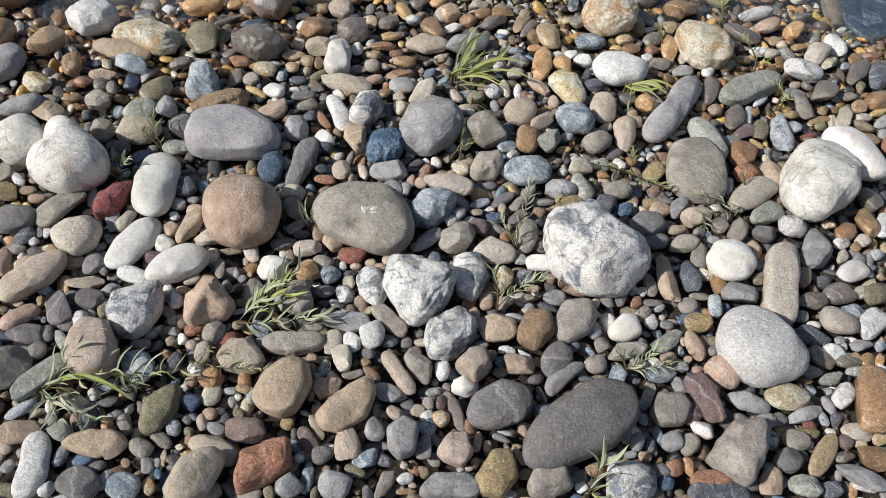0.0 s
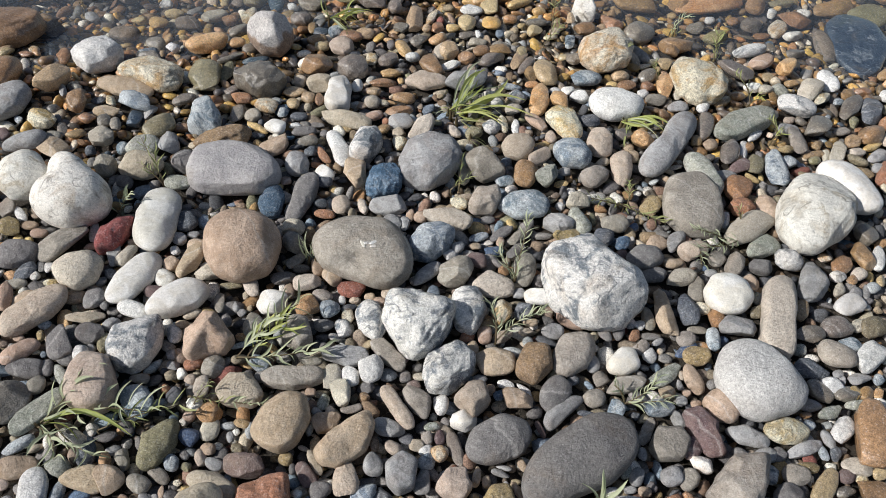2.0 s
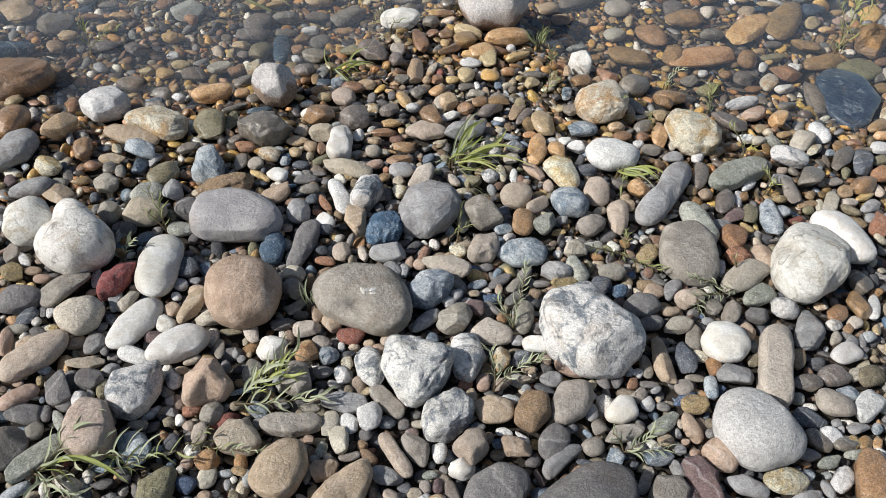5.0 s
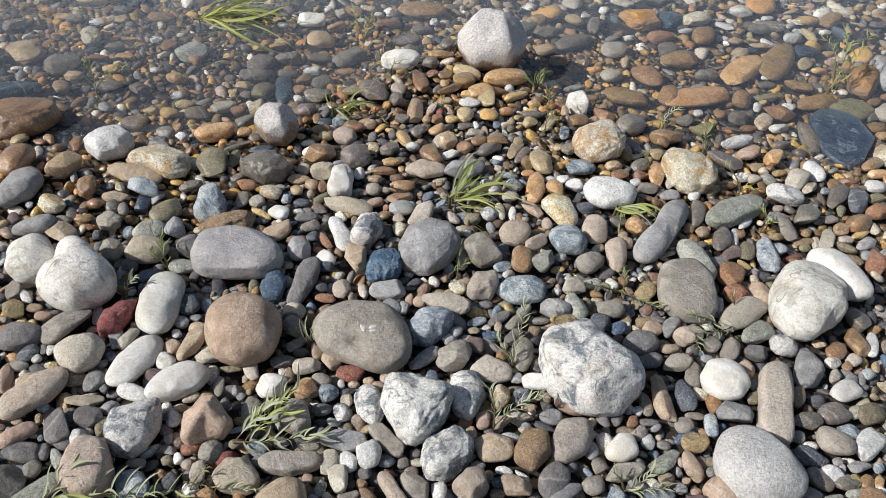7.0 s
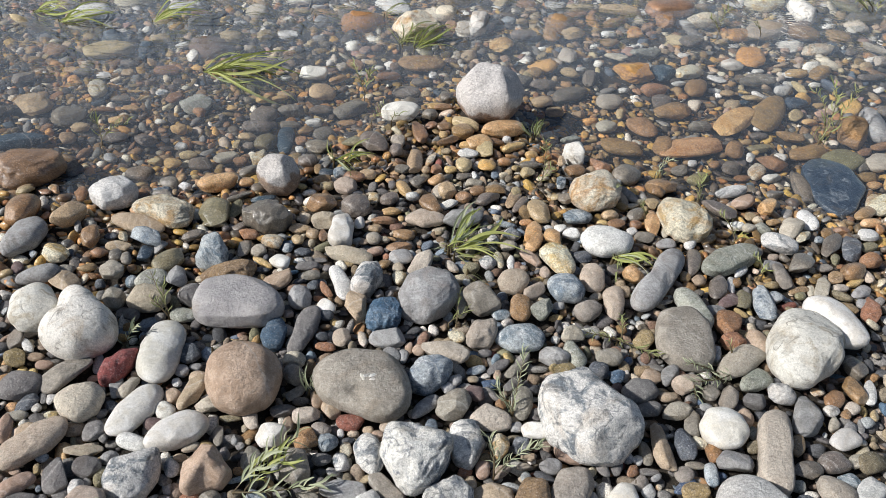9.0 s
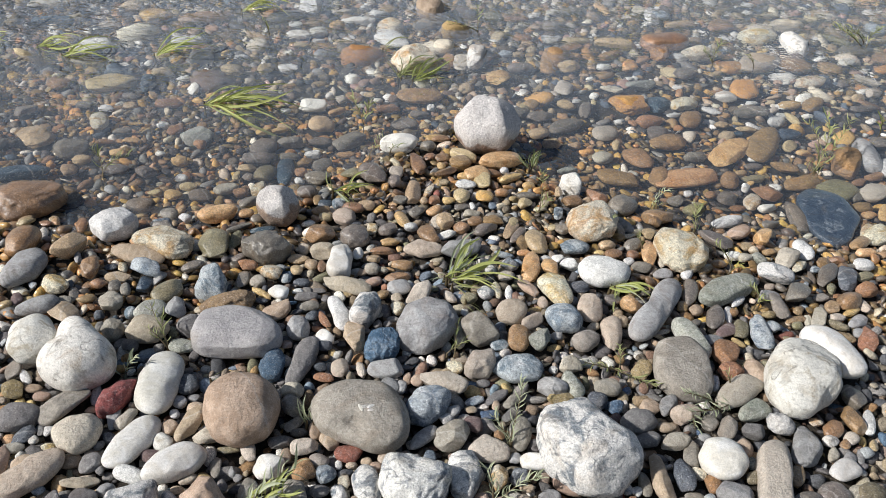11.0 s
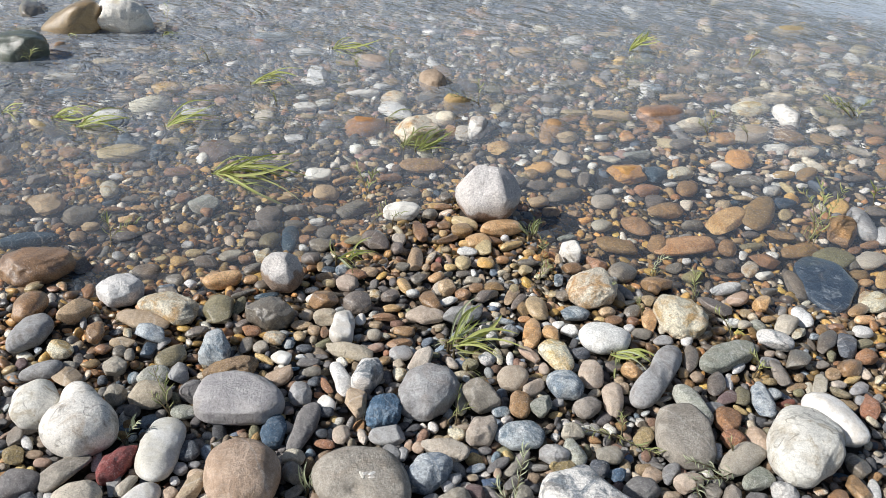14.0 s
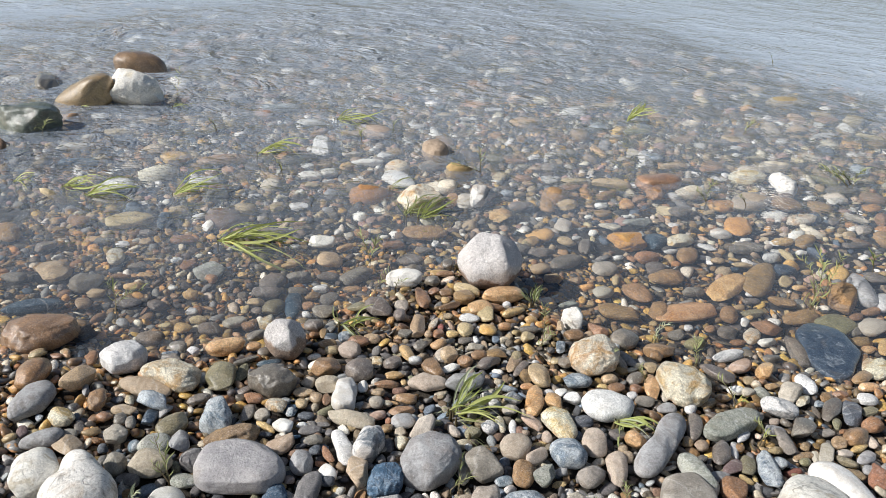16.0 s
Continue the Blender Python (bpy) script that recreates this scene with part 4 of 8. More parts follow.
stone(-0.778, 0.691, 0.074, 0.040, 0.029, 44, "brown")
stone(-0.753, 0.658, 0.073, 0.041, 0.022, 0, "dark")
stone(-0.740, 0.584, 0.086, 0.069, 0.041, 125, "greybrown")
stone(-0.687, 0.571, 0.109, 0.056, 0.035, 56, "green")
cut_stone(-0.632, 0.416, 0.031, "pale", "smooth", ((69, 0.040), (98, 0.058), (126, 0.052), (156, 0.023), (254, 0.048), (265, 0.058), (291, 0.058), (335, 0.034)))
stone(-0.546, 0.393, 0.074, 0.056, 0.032, 165, "dark")
stone(-0.476, 0.397, 0.057, 0.044, 0.029, 167, "bluegrey")
stone(-0.521, 0.464, 0.057, 0.047, 0.033, 152, "brown")
stone(-0.680, 0.469, 0.073, 0.041, 0.024, 13, "brown")
cut_stone(-0.460, 0.533, 0.040, "olive", "smooth", ((7, 0.031), (61, 0.052), (87, 0.048), (160, 0.032), (239, 0.046), (257, 0.049), (284, 0.041)))
cut_stone(-0.350, 0.471, 0.030, "tan", "smooth", ((77, 0.025), (148, 0.045), (176, 0.046), (261, 0.017), (327, 0.044), (358, 0.046)))
stone(-0.361, 0.419, 0.105, 0.081, 0.076, 29, "tan", "block")
cut_stone(-0.258, 0.451, 0.056, "rust", "block", ((6, 0.044), (57, 0.058), (99, 0.037), (158, 0.047), (218, 0.054), (237, 0.058), (308, 0.028)), facets=((-60, 40, 0.72), (110, 50, 0.75)))
stone(-0.304, 0.513, 0.075, 0.046, 0.036, 172, "plum", "block")
cut_stone(-0.037, 0.526, 0.046, "grey", "flat", ((41, 0.036), (90, 0.037), (154, 0.030), (220, 0.026), (268, 0.037), (321, 0.035)))
stone(-0.128, 0.510, 0.065, 0.046, 0.028, 102, "tan")
cut_stone(0.058, 0.517, 0.048, "tan", "block", ((61, 0.032), (119, 0.028), (195, 0.032), (228, 0.029), (298, 0.031), (356, 0.031)))
cut_stone(0.053, 0.452, 0.037, "grey", "flat", ((3, 0.051), (38, 0.039), (146, 0.032), (195, 0.052), (207, 0.052), (341, 0.045)))
stone(-0.137, 0.435, 0.056, 0.048, 0.032, 177, "grey")
cut_stone(0.130, 0.483, 0.044, "sandy", "block", ((62, 0.044), (105, 0.037), (204, 0.039), (238, 0.046), (288, 0.041), (354, 0.036)))
cut_stone(0.223, 0.476, 0.048, "greybrown", "block", ((49, 0.037), (133, 0.036), (186, 0.038), (220, 0.043), (281, 0.024), (357, 0.038)))
stone(0.357, 0.493, 0.098, 0.078, 0.055, 21, "marble", "cone")
cut_stone(0.557, 0.567, 0.07, "greybrown", "block", ((2, 0.042), (45, 0.090), (98, 0.050), (195, 0.066), (244, 0.057), (276, 0.064)), facets=((-140, 40, 0.85),))
cut_stone(0.445, 0.639, 0.042, "greybrown", "flat", ((10, 0.037), (57, 0.040), (124, 0.035), (197, 0.039), (238, 0.039), (307, 0.034)))
cut_stone(0.509, 0.671, 0.044, "plum", "block", ((28, 0.032), (90, 0.048), (136, 0.046), (224, 0.024), (275, 0.048), (310, 0.052)))
stone(0.442, 0.577, 0.045, 0.036, 0.027, 22, "grey")
cut_stone(0.556, 0.728, 0.046, "brown", "smooth", ((3, 0.038), (46, 0.042), (114, 0.035), (170, 0.039), (232, 0.034), (294, 0.035)))
cut_stone(0.595, 0.675, 0.024, "grey", "smooth", ((90, 0.021), (170, 0.045), (229, 0.024), (329, 0.041), (359, 0.044)))
stone(0.672, 0.690, 0.087, 0.054, 0.037, 2, "amber")
stone(0.832, 0.694, 0.148, 0.075, 0.058, 69, "rustw", "block")
stone(0.716, 0.584, 0.104, 0.036, 0.019, 53, "sandyw")
stone(0.773, 0.548, 0.091, 0.036, 0.028, 158, "grey")
stone(0.646, 0.564, 0.055, 0.043, 0.033, 44, "dark")
stone(0.819, 0.877, 0.079, 0.068, 0.040, 169, "cream")
stone(0.887, 0.885, 0.097, 0.050, 0.030, 47, "pale", "block")
stone(0.755, 0.839, 0.069, 0.048, 0.028, 7, "slate")
stone(0.526, 0.842, 0.059, 0.042, 0.026, 18, "sandy")
stone(0.434, 0.714, 0.061, 0.038, 0.028, 12, "bluegrey")
stone(0.512, 0.787, 0.070, 0.040, 0.021, 103, "brown")
stone(0.457, 0.789, 0.084, 0.033, 0.018, 40, "green")
stone(0.375, 0.756, 0.088, 0.042, 0.023, 21, "greybrown")
stone(0.621, 0.920, 0.072, 0.052, 0.044, 152, "grey", "block")
stone(0.471, 0.939, 0.117, 0.045, 0.036, 98, "brown", "block")
stone(0.524, 0.956, 0.081, 0.045, 0.029, 89, "slate", "block")
stone(0.622, 0.639, 0.047, 0.029, 0.021, 14, "grey")
stone(0.837, 0.953, 0.075, 0.049, 0.031, 20, "darkw")
stone(0.922, 0.965, 0.068, 0.046, 0.025, 28, "olive")
stone(0.812, 0.787, 0.060, 0.032, 0.024, 13, "darkw")
stone(0.789, 0.637, 0.060, 0.039, 0.019, 1, "cream")
stone(0.509, 0.516, 0.086, 0.036, 0.026, 13, "rust", "block")
stone(0.511, 0.495, 0.110, 0.046, 0.022, 9, "slate")
stone(0.608, 0.520, 0.059, 0.040, 0.029, 67, "brown")
stone(-0.716, 0.665, 0.039, 0.023, 0.014, 119, "dark")
stone(-0.717, 0.626, 0.037, 0.033, 0.022, 117, "greybrown")
stone(-0.683, 0.652, 0.060, 0.021, 0.011, 133, "green")
stone(-0.735, 0.693, 0.015, 0.012, 0.008, 141, "bluegrey")
stone(-0.689, 0.686, 0.034, 0.027, 0.017, 7, "dark")
stone(-0.540, 0.662, 0.037, 0.021, 0.013, 10, "greybrown")
stone(-0.696, 0.510, 0.055, 0.025, 0.016, 46, "bluegrey")
stone(-0.610, 0.477, 0.047, 0.035, 0.030, 172, "green", "lump")
stone(-0.576, 0.506, 0.048, 0.031, 0.021, 103, "slate")
stone(-0.571, 0.465, 0.048, 0.022, 0.015, 106, "slate")
stone(-0.535, 0.519, 0.026, 0.018, 0.014, 12, "grey")
stone(-0.511, 0.503, 0.041, 0.024, 0.016, 128, "greybrown", "block")
stone(-0.445, 0.485, 0.050, 0.023, 0.016, 151, "greybrown", "lump")
stone(-0.471, 0.464, 0.044, 0.031, 0.024, 165, "greybrown")
cut_stone(-0.560, 0.463, 0.028, "brown", "smooth", ((1, 0.046), (30, 0.039), (92, 0.024), (158, 0.033), (192, 0.047), (275, 0.022), (318, 0.036)))
stone(-0.513, 0.405, 0.037, 0.022, 0.015, 71, "grey")
stone(-0.596, 0.437, 0.040, 0.022, 0.017, 87, "bluegrey")
stone(-0.595, 0.379, 0.028, 0.026, 0.023, 73, "pale", "lump")
stone(-0.673, 0.411, 0.024, 0.022, 0.015, 61, "grey")
stone(-0.452, 0.437, 0.031, 0.020, 0.013, 116, "grey")
stone(-0.438, 0.403, 0.033, 0.020, 0.013, 126, "amber")
stone(-0.430, 0.425, 0.020, 0.014, 0.009, 119, "bluedark")
stone(-0.489, 0.438, 0.018, 0.015, 0.007, 150, "brown")
stone(-0.429, 0.506, 0.033, 0.028, 0.020, 153, "bluegrey")
stone(-0.413, 0.555, 0.037, 0.035, 0.024, 8, "bluedark", "block")
stone(-0.383, 0.576, 0.049, 0.035, 0.017, 98, "cream")
stone(-0.392, 0.605, 0.046, 0.043, 0.031, 21, "rust")
stone(-0.427, 0.597, 0.028, 0.023, 0.015, 99, "brown")
stone(-0.423, 0.622, 0.033, 0.029, 0.020, 141, "white")
stone(-0.422, 0.656, 0.042, 0.031, 0.023, 107, "cream", "lump")
stone(-0.446, 0.670, 0.025, 0.022, 0.016, 137, "tan")
stone(-0.468, 0.682, 0.024, 0.020, 0.013, 123, "white")
stone(-0.452, 0.705, 0.037, 0.028, 0.018, 33, "rust")
stone(-0.413, 0.701, 0.048, 0.046, 0.024, 35, "greybrown")
stone(-0.489, 0.698, 0.027, 0.023, 0.011, 151, "grey")
stone(-0.376, 0.539, 0.028, 0.023, 0.015, 171, "brown")
stone(-0.384, 0.522, 0.032, 0.020, 0.015, 122, "tan")
stone(-0.357, 0.512, 0.037, 0.025, 0.015, 164, "grey")
stone(-0.403, 0.503, 0.019, 0.016, 0.012, 161, "olive")
stone(-0.432, 0.531, 0.019, 0.010, 0.005, 3, "amber")
stone(-0.409, 0.475, 0.016, 0.012, 0.008, 170, "amber")
stone(-0.334, 0.406, 0.034, 0.029, 0.022, 164, "greybrown")
stone(-0.694, 0.440, 0.027, 0.019, 0.013, 167, "tan")
stone(-0.430, 0.453, 0.031, 0.011, 0.006, 104, "brown")
stone(-0.438, 0.444, 0.018, 0.013, 0.007, 117, "grey")
stone(-0.413, 0.524, 0.022, 0.015, 0.012, 144, "dark")
stone(-0.330, 0.719, 0.042, 0.034, 0.016, 178, "bluegrey")
stone(-0.236, 0.738, 0.046, 0.020, 0.010, 6, "greybrown")
cut_stone(-0.169, 0.754, 0.024, "grey", "flat", ((30, 0.042), (135, 0.028), (187, 0.051), (293, 0.022), (353, 0.051)))
cut_stone(-0.093, 0.767, 0.025, "greybrown", "flat", ((107, 0.038), (149, 0.046), (256, 0.017), (315, 0.052), (344, 0.042)))
stone(-0.116, 0.727, 0.057, 0.048, 0.038, 100, "pale")
stone(-0.188, 0.705, 0.056, 0.035, 0.021, 94, "cream")
stone(-0.153, 0.712, 0.046, 0.034, 0.020, 128, "pale")
stone(-0.164, 0.673, 0.057, 0.038, 0.031, 109, "cream", "block")
stone(-0.121, 0.671, 0.022, 0.020, 0.013, 176, "sandy", "block")
stone(-0.194, 0.652, 0.035, 0.022, 0.015, 85, "green")
stone(-0.180, 0.639, 0.019, 0.018, 0.010, 151, "cream")
stone(-0.203, 0.633, 0.019, 0.018, 0.012, 159, "grey")
stone(-0.141, 0.646, 0.041, 0.020, 0.011, 12, "greybrown")
stone(-0.119, 0.692, 0.026, 0.026, 0.015, 163, "dark")
stone(-0.084, 0.725, 0.037, 0.027, 0.013, 7, "slate")
stone(-0.050, 0.724, 0.023, 0.022, 0.015, 96, "dark")
stone(-0.033, 0.708, 0.028, 0.021, 0.014, 7, "plum")
stone(-0.024, 0.728, 0.025, 0.017, 0.012, 7, "cream")
stone(0.023, 0.671, 0.042, 0.030, 0.020, 94, "pale")
stone(-0.221, 0.671, 0.022, 0.020, 0.010, 169, "brown")
stone(-0.330, 0.594, 0.032, 0.019, 0.011, 172, "sandy")
stone(-0.336, 0.577, 0.015, 0.013, 0.010, 128, "white")
stone(-0.344, 0.566, 0.022, 0.013, 0.009, 108, "grey")
stone(-0.326, 0.547, 0.023, 0.020, 0.013, 164, "olive")
stone(-0.238, 0.536, 0.026, 0.024, 0.016, 161, "sandy")
stone(-0.222, 0.519, 0.021, 0.014, 0.011, 105, "dark")
stone(-0.198, 0.511, 0.051, 0.029, 0.018, 129, "plum")
stone(-0.167, 0.485, 0.039, 0.031, 0.021, 18, "dark")
stone(-0.205, 0.477, 0.017, 0.016, 0.012, 168, "white")
stone(-0.185, 0.446, 0.059, 0.021, 0.015, 92, "bluegrey")
stone(-0.187, 0.536, 0.055, 0.019, 0.010, 126, "tan")
stone(-0.212, 0.560, 0.021, 0.010, 0.006, 164, "cream")
stone(-0.093, 0.488, 0.049, 0.035, 0.022, 26, "bluegrey", "block")
stone(-0.108, 0.465, 0.039, 0.022, 0.013, 155, "olive")
stone(-0.085, 0.542, 0.044, 0.036, 0.024, 93, "grey")
stone(-0.059, 0.486, 0.032, 0.022, 0.016, 160, "slate")
stone(0.003, 0.521, 0.050, 0.031, 0.016, 91, "dark")
stone(0.006, 0.558, 0.035, 0.032, 0.018, 11, "bluegrey")
stone(0.004, 0.578, 0.029, 0.024, 0.015, 8, "pale")
stone(0.029, 0.574, 0.033, 0.032, 0.025, 13, "amber")
stone(-0.055, 0.578, 0.034, 0.027, 0.016, 161, "tan")
stone(-0.014, 0.587, 0.028, 0.027, 0.015, 9, "tan")
stone(0.003, 0.603, 0.026, 0.021, 0.015, 95, "greybrown")
stone(0.026, 0.608, 0.031, 0.021, 0.013, 94, "plum")
stone(0.010, 0.627, 0.030, 0.017, 0.013, 18, "green")
stone(-0.022, 0.461, 0.030, 0.020, 0.013, 26, "marble")
stone(-0.005, 0.477, 0.020, 0.013, 0.007, 96, "rust")
stone(-0.027, 0.484, 0.014, 0.013, 0.010, 2, "cream")
stone(-0.056, 0.447, 0.056, 0.025, 0.014, 70, "greybrown")
stone(-0.081, 0.428, 0.031, 0.019, 0.015, 100, "dark")
stone(-0.099, 0.431, 0.014, 0.011, 0.008, 3, "rust", "block")
stone(-0.018, 0.441, 0.035, 0.013, 0.009, 16, "sandy")
stone(-0.009, 0.452, 0.014, 0.011, 0.005, 6, "tan")
stone(-0.211, 0.426, 0.048, 0.042, 0.032, 167, "grey")
stone(-0.273, 0.407, 0.041, 0.023, 0.012, 3, "greybrown")
stone(-0.241, 0.411, 0.027, 0.020, 0.015, 110, "olive")
stone(0.093, 0.740, 0.029, 0.024, 0.012, 13, "grey")
stone(0.143, 0.731, 0.034, 0.021, 0.013, 164, "pale")
stone(0.133, 0.708, 0.029, 0.024, 0.012, 28, "bluedark")
stone(0.179, 0.724, 0.040, 0.014, 0.009, 143, "pale")
stone(0.056, 0.588, 0.070, 0.025, 0.016, 113, "greybrown")
stone(0.097, 0.541, 0.039, 0.015, 0.011, 83, "brown")
stone(0.114, 0.534, 0.024, 0.016, 0.009, 90, "brown")
stone(0.138, 0.552, 0.034, 0.012, 0.010, 165, "grey")
stone(0.144, 0.564, 0.029, 0.010, 0.006, 171, "grey")
stone(0.210, 0.645, 0.037, 0.013, 0.008, 119, "plum")
stone(0.171, 0.523, 0.040, 0.017, 0.010, 126, "brown", "lump")
stone(0.176, 0.572, 0.027, 0.015, 0.010, 119, "brown")
stone(0.149, 0.531, 0.017, 0.011, 0.008, 89, "grey")
stone(0.326, 0.767, 0.033, 0.029, 0.017, 35, "greybrown")
stone(0.314, 0.798, 0.043, 0.029, 0.016, 81, "grey")
stone(0.273, 0.756, 0.026, 0.021, 0.013, 20, "slate")
stone(0.313, 0.720, 0.046, 0.039, 0.025, 27, "greybrown")
stone(0.354, 0.699, 0.043, 0.037, 0.027, 115, "bluegrey")
stone(0.389, 0.695, 0.020, 0.018, 0.012, 39, "slate")
stone(0.298, 0.687, 0.039, 0.014, 0.009, 176, "slate")
stone(0.408, 0.665, 0.063, 0.022, 0.012, 66, "greybrown")
stone(0.395, 0.617, 0.027, 0.018, 0.013, 79, "grey")
stone(0.380, 0.571, 0.038, 0.026, 0.018, 63, "grey")
stone(0.362, 0.579, 0.031, 0.019, 0.013, 72, "green")
stone(0.334, 0.537, 0.027, 0.022, 0.013, 27, "pale")
stone(0.367, 0.548, 0.024, 0.015, 0.007, 13, "grey")
stone(0.393, 0.546, 0.026, 0.019, 0.011, 179, "brown")
stone(0.416, 0.523, 0.036, 0.030, 0.021, 14, "dark", "block")
stone(0.424, 0.500, 0.032, 0.026, 0.019, 28, "bluedark")
stone(0.277, 0.479, 0.023, 0.020, 0.010, 31, "white")
stone(0.272, 0.496, 0.033, 0.024, 0.013, 14, "dark")
stone(0.302, 0.512, 0.034, 0.024, 0.017, 12, "sandy")
stone(0.143, 0.453, 0.051, 0.022, 0.011, 7, "grey")
stone(0.084, 0.491, 0.018, 0.011, 0.008, 7, "tan")
stone(0.070, 0.487, 0.014, 0.013, 0.010, 10, "grey")
stone(0.491, 0.796, 0.025, 0.014, 0.011, 79, "tan")
stone(0.484, 0.774, 0.024, 0.013, 0.008, 97, "grey")
stone(0.495, 0.757, 0.020, 0.016, 0.009, 45, "brown")
stone(0.548, 0.781, 0.024, 0.020, 0.013, 47, "dark")
stone(0.482, 0.735, 0.026, 0.022, 0.017, 37, "grey")
stone(0.510, 0.734, 0.023, 0.018, 0.013, 25, "brown")
stone(0.457, 0.751, 0.035, 0.026, 0.016, 20, "brown")
stone(0.468, 0.694, 0.039, 0.022, 0.018, 110, "grey")
stone(0.486, 0.638, 0.050, 0.038, 0.026, 56, "plum")
stone(0.500, 0.606, 0.042, 0.033, 0.027, 180, "white", "block")
stone(0.474, 0.573, 0.045, 0.032, 0.023, 65, "greybrown")
stone(0.441, 0.529, 0.037, 0.031, 0.026, 27, "rust", "block")
stone(0.468, 0.533, 0.038, 0.022, 0.020, 100, "rust", "block")
stone(0.628, 0.603, 0.040, 0.023, 0.015, 81, "marble")
stone(0.671, 0.606, 0.051, 0.043, 0.026, 10, "greybrown")
stone(0.647, 0.644, 0.037, 0.028, 0.016, 42, "dark")
stone(0.700, 0.661, 0.078, 0.027, 0.019, 28, "grey")
stone(0.694, 0.624, 0.054, 0.022, 0.017, 9, "sandy")
stone(0.719, 0.711, 0.028, 0.022, 0.015, 33, "bluegrey")
stone(0.759, 0.788, 0.057, 0.039, 0.027, 137, "darkw")
stone(0.789, 0.802, 0.046, 0.039, 0.025, 178, "pale")
stone(0.812, 0.838, 0.025, 0.017, 0.011, 25, "grey")
stone(0.818, 0.824, 0.023, 0.014, 0.008, 66, "grey")
stone(0.832, 0.796, 0.035, 0.025, 0.018, 53, "ochrew")
stone(0.854, 0.832, 0.051, 0.028, 0.014, 16, "grey")
stone(0.855, 0.796, 0.037, 0.027, 0.018, 47, "rustw")
stone(0.892, 0.834, 0.030, 0.022, 0.014, 45, "bluegrey")
stone(0.883, 0.801, 0.030, 0.021, 0.012, 44, "ochrew")
stone(0.829, 0.768, 0.051, 0.020, 0.016, 9, "green")
stone(0.772, 0.746, 0.057, 0.026, 0.015, 27, "green")
stone(0.732, 0.755, 0.045, 0.027, 0.021, 165, "grey")
stone(0.723, 0.736, 0.023, 0.014, 0.010, 14, "rustw")
stone(0.784, 0.708, 0.065, 0.035, 0.026, 54, "marble")
stone(0.752, 0.687, 0.041, 0.023, 0.016, 100, "grey")
stone(0.735, 0.659, 0.033, 0.018, 0.012, 102, "bluegrey")
stone(0.759, 0.660, 0.035, 0.022, 0.011, 63, "slate")
stone(0.666, 0.519, 0.058, 0.042, 0.032, 3, "green", "lump")
stone(0.716, 0.521, 0.043, 0.030, 0.019, 26, "slate")
stone(0.735, 0.549, 0.022, 0.013, 0.010, 67, "grey")
stone(0.810, 0.586, 0.066, 0.044, 0.027, 1, "rustw", "block")
stone(0.776, 0.534, 0.044, 0.018, 0.013, 166, "pale")
stone(0.757, 0.587, 0.040, 0.023, 0.012, 17, "darkw")
stone(0.766, 0.616, 0.037, 0.027, 0.016, 34, "plum")
stone(0.794, 0.614, 0.027, 0.017, 0.010, 19, "amber")
stone(0.834, 0.631, 0.044, 0.025, 0.016, 43, "sandyw")
stone(0.613, 0.549, 0.027, 0.023, 0.016, 7, "bluegrey")
stone(0.627, 0.524, 0.035, 0.021, 0.014, 70, "slate")
stone(-0.941, 1.037, 0.057, 0.020, 0.015, 137, "pale")
stone(-0.905, 1.007, 0.038, 0.023, 0.015, 4, "brown")
stone(-0.943, 0.994, 0.053, 0.043, 0.025, 139, "sandy")
stone(-0.876, 0.987, 0.038, 0.023, 0.015, 4, "brown")
stone(-0.972, 1.051, 0.059, 0.036, 0.022, 110, "greybrown")
stone(-0.765, 1.007, 0.060, 0.021, 0.012, 108, "pale")
stone(-0.699, 0.948, 0.062, 0.031, 0.015, 105, "grey")
stone(-0.671, 0.948, 0.060, 0.036, 0.026, 78, "cream")
stone(-0.856, 0.884, 0.054, 0.039, 0.019, 78, "slate")
stone(-0.833, 0.901, 0.035, 0.016, 0.010, 115, "dark")
stone(-0.814, 0.900, 0.031, 0.022, 0.015, 121, "pale")
stone(-0.834, 0.873, 0.023, 0.020, 0.013, 156, "white")
stone(-0.795, 0.860, 0.029, 0.020, 0.013, 178, "amber")
stone(-0.863, 0.848, 0.045, 0.024, 0.013, 3, "greybrown")
stone(-0.826, 0.815, 0.045, 0.029, 0.018, 48, "brown")
stone(-0.866, 0.813, 0.077, 0.027, 0.019, 112, "brown")
stone(-0.692, 0.831, 0.051, 0.043, 0.022, 110, "dark")
stone(-0.684, 0.899, 0.034, 0.026, 0.013, 125, "slate")
stone(-0.696, 0.876, 0.025, 0.020, 0.013, 92, "dark")
stone(-0.667, 0.817, 0.023, 0.018, 0.013, 125, "dark")
stone(-0.576, 1.058, 0.058, 0.048, 0.030, 117, "slate")
stone(-0.577, 1.008, 0.035, 0.032, 0.022, 147, "grey")
stone(-0.554, 1.029, 0.028, 0.022, 0.011, 178, "grey")
stone(-0.577, 0.978, 0.026, 0.021, 0.012, 118, "pale")
stone(-0.571, 0.896, 0.046, 0.040, 0.025, 157, "white", "lump")
stone(-0.571, 0.938, 0.043, 0.036, 0.019, 127, "brown")
stone(-0.531, 0.996, 0.048, 0.034, 0.020, 3, "brown")
stone(-0.491, 0.976, 0.027, 0.017, 0.012, 6, "bluedark")
stone(-0.482, 0.955, 0.066, 0.023, 0.014, 29, "grey")
stone(-0.583, 0.861, 0.041, 0.029, 0.020, 1, "plum")
stone(-0.633, 0.772, 0.035, 0.030, 0.023, 170, "grey", "block")
stone(-0.763, 0.759, 0.026, 0.020, 0.013, 173, "bluegrey")
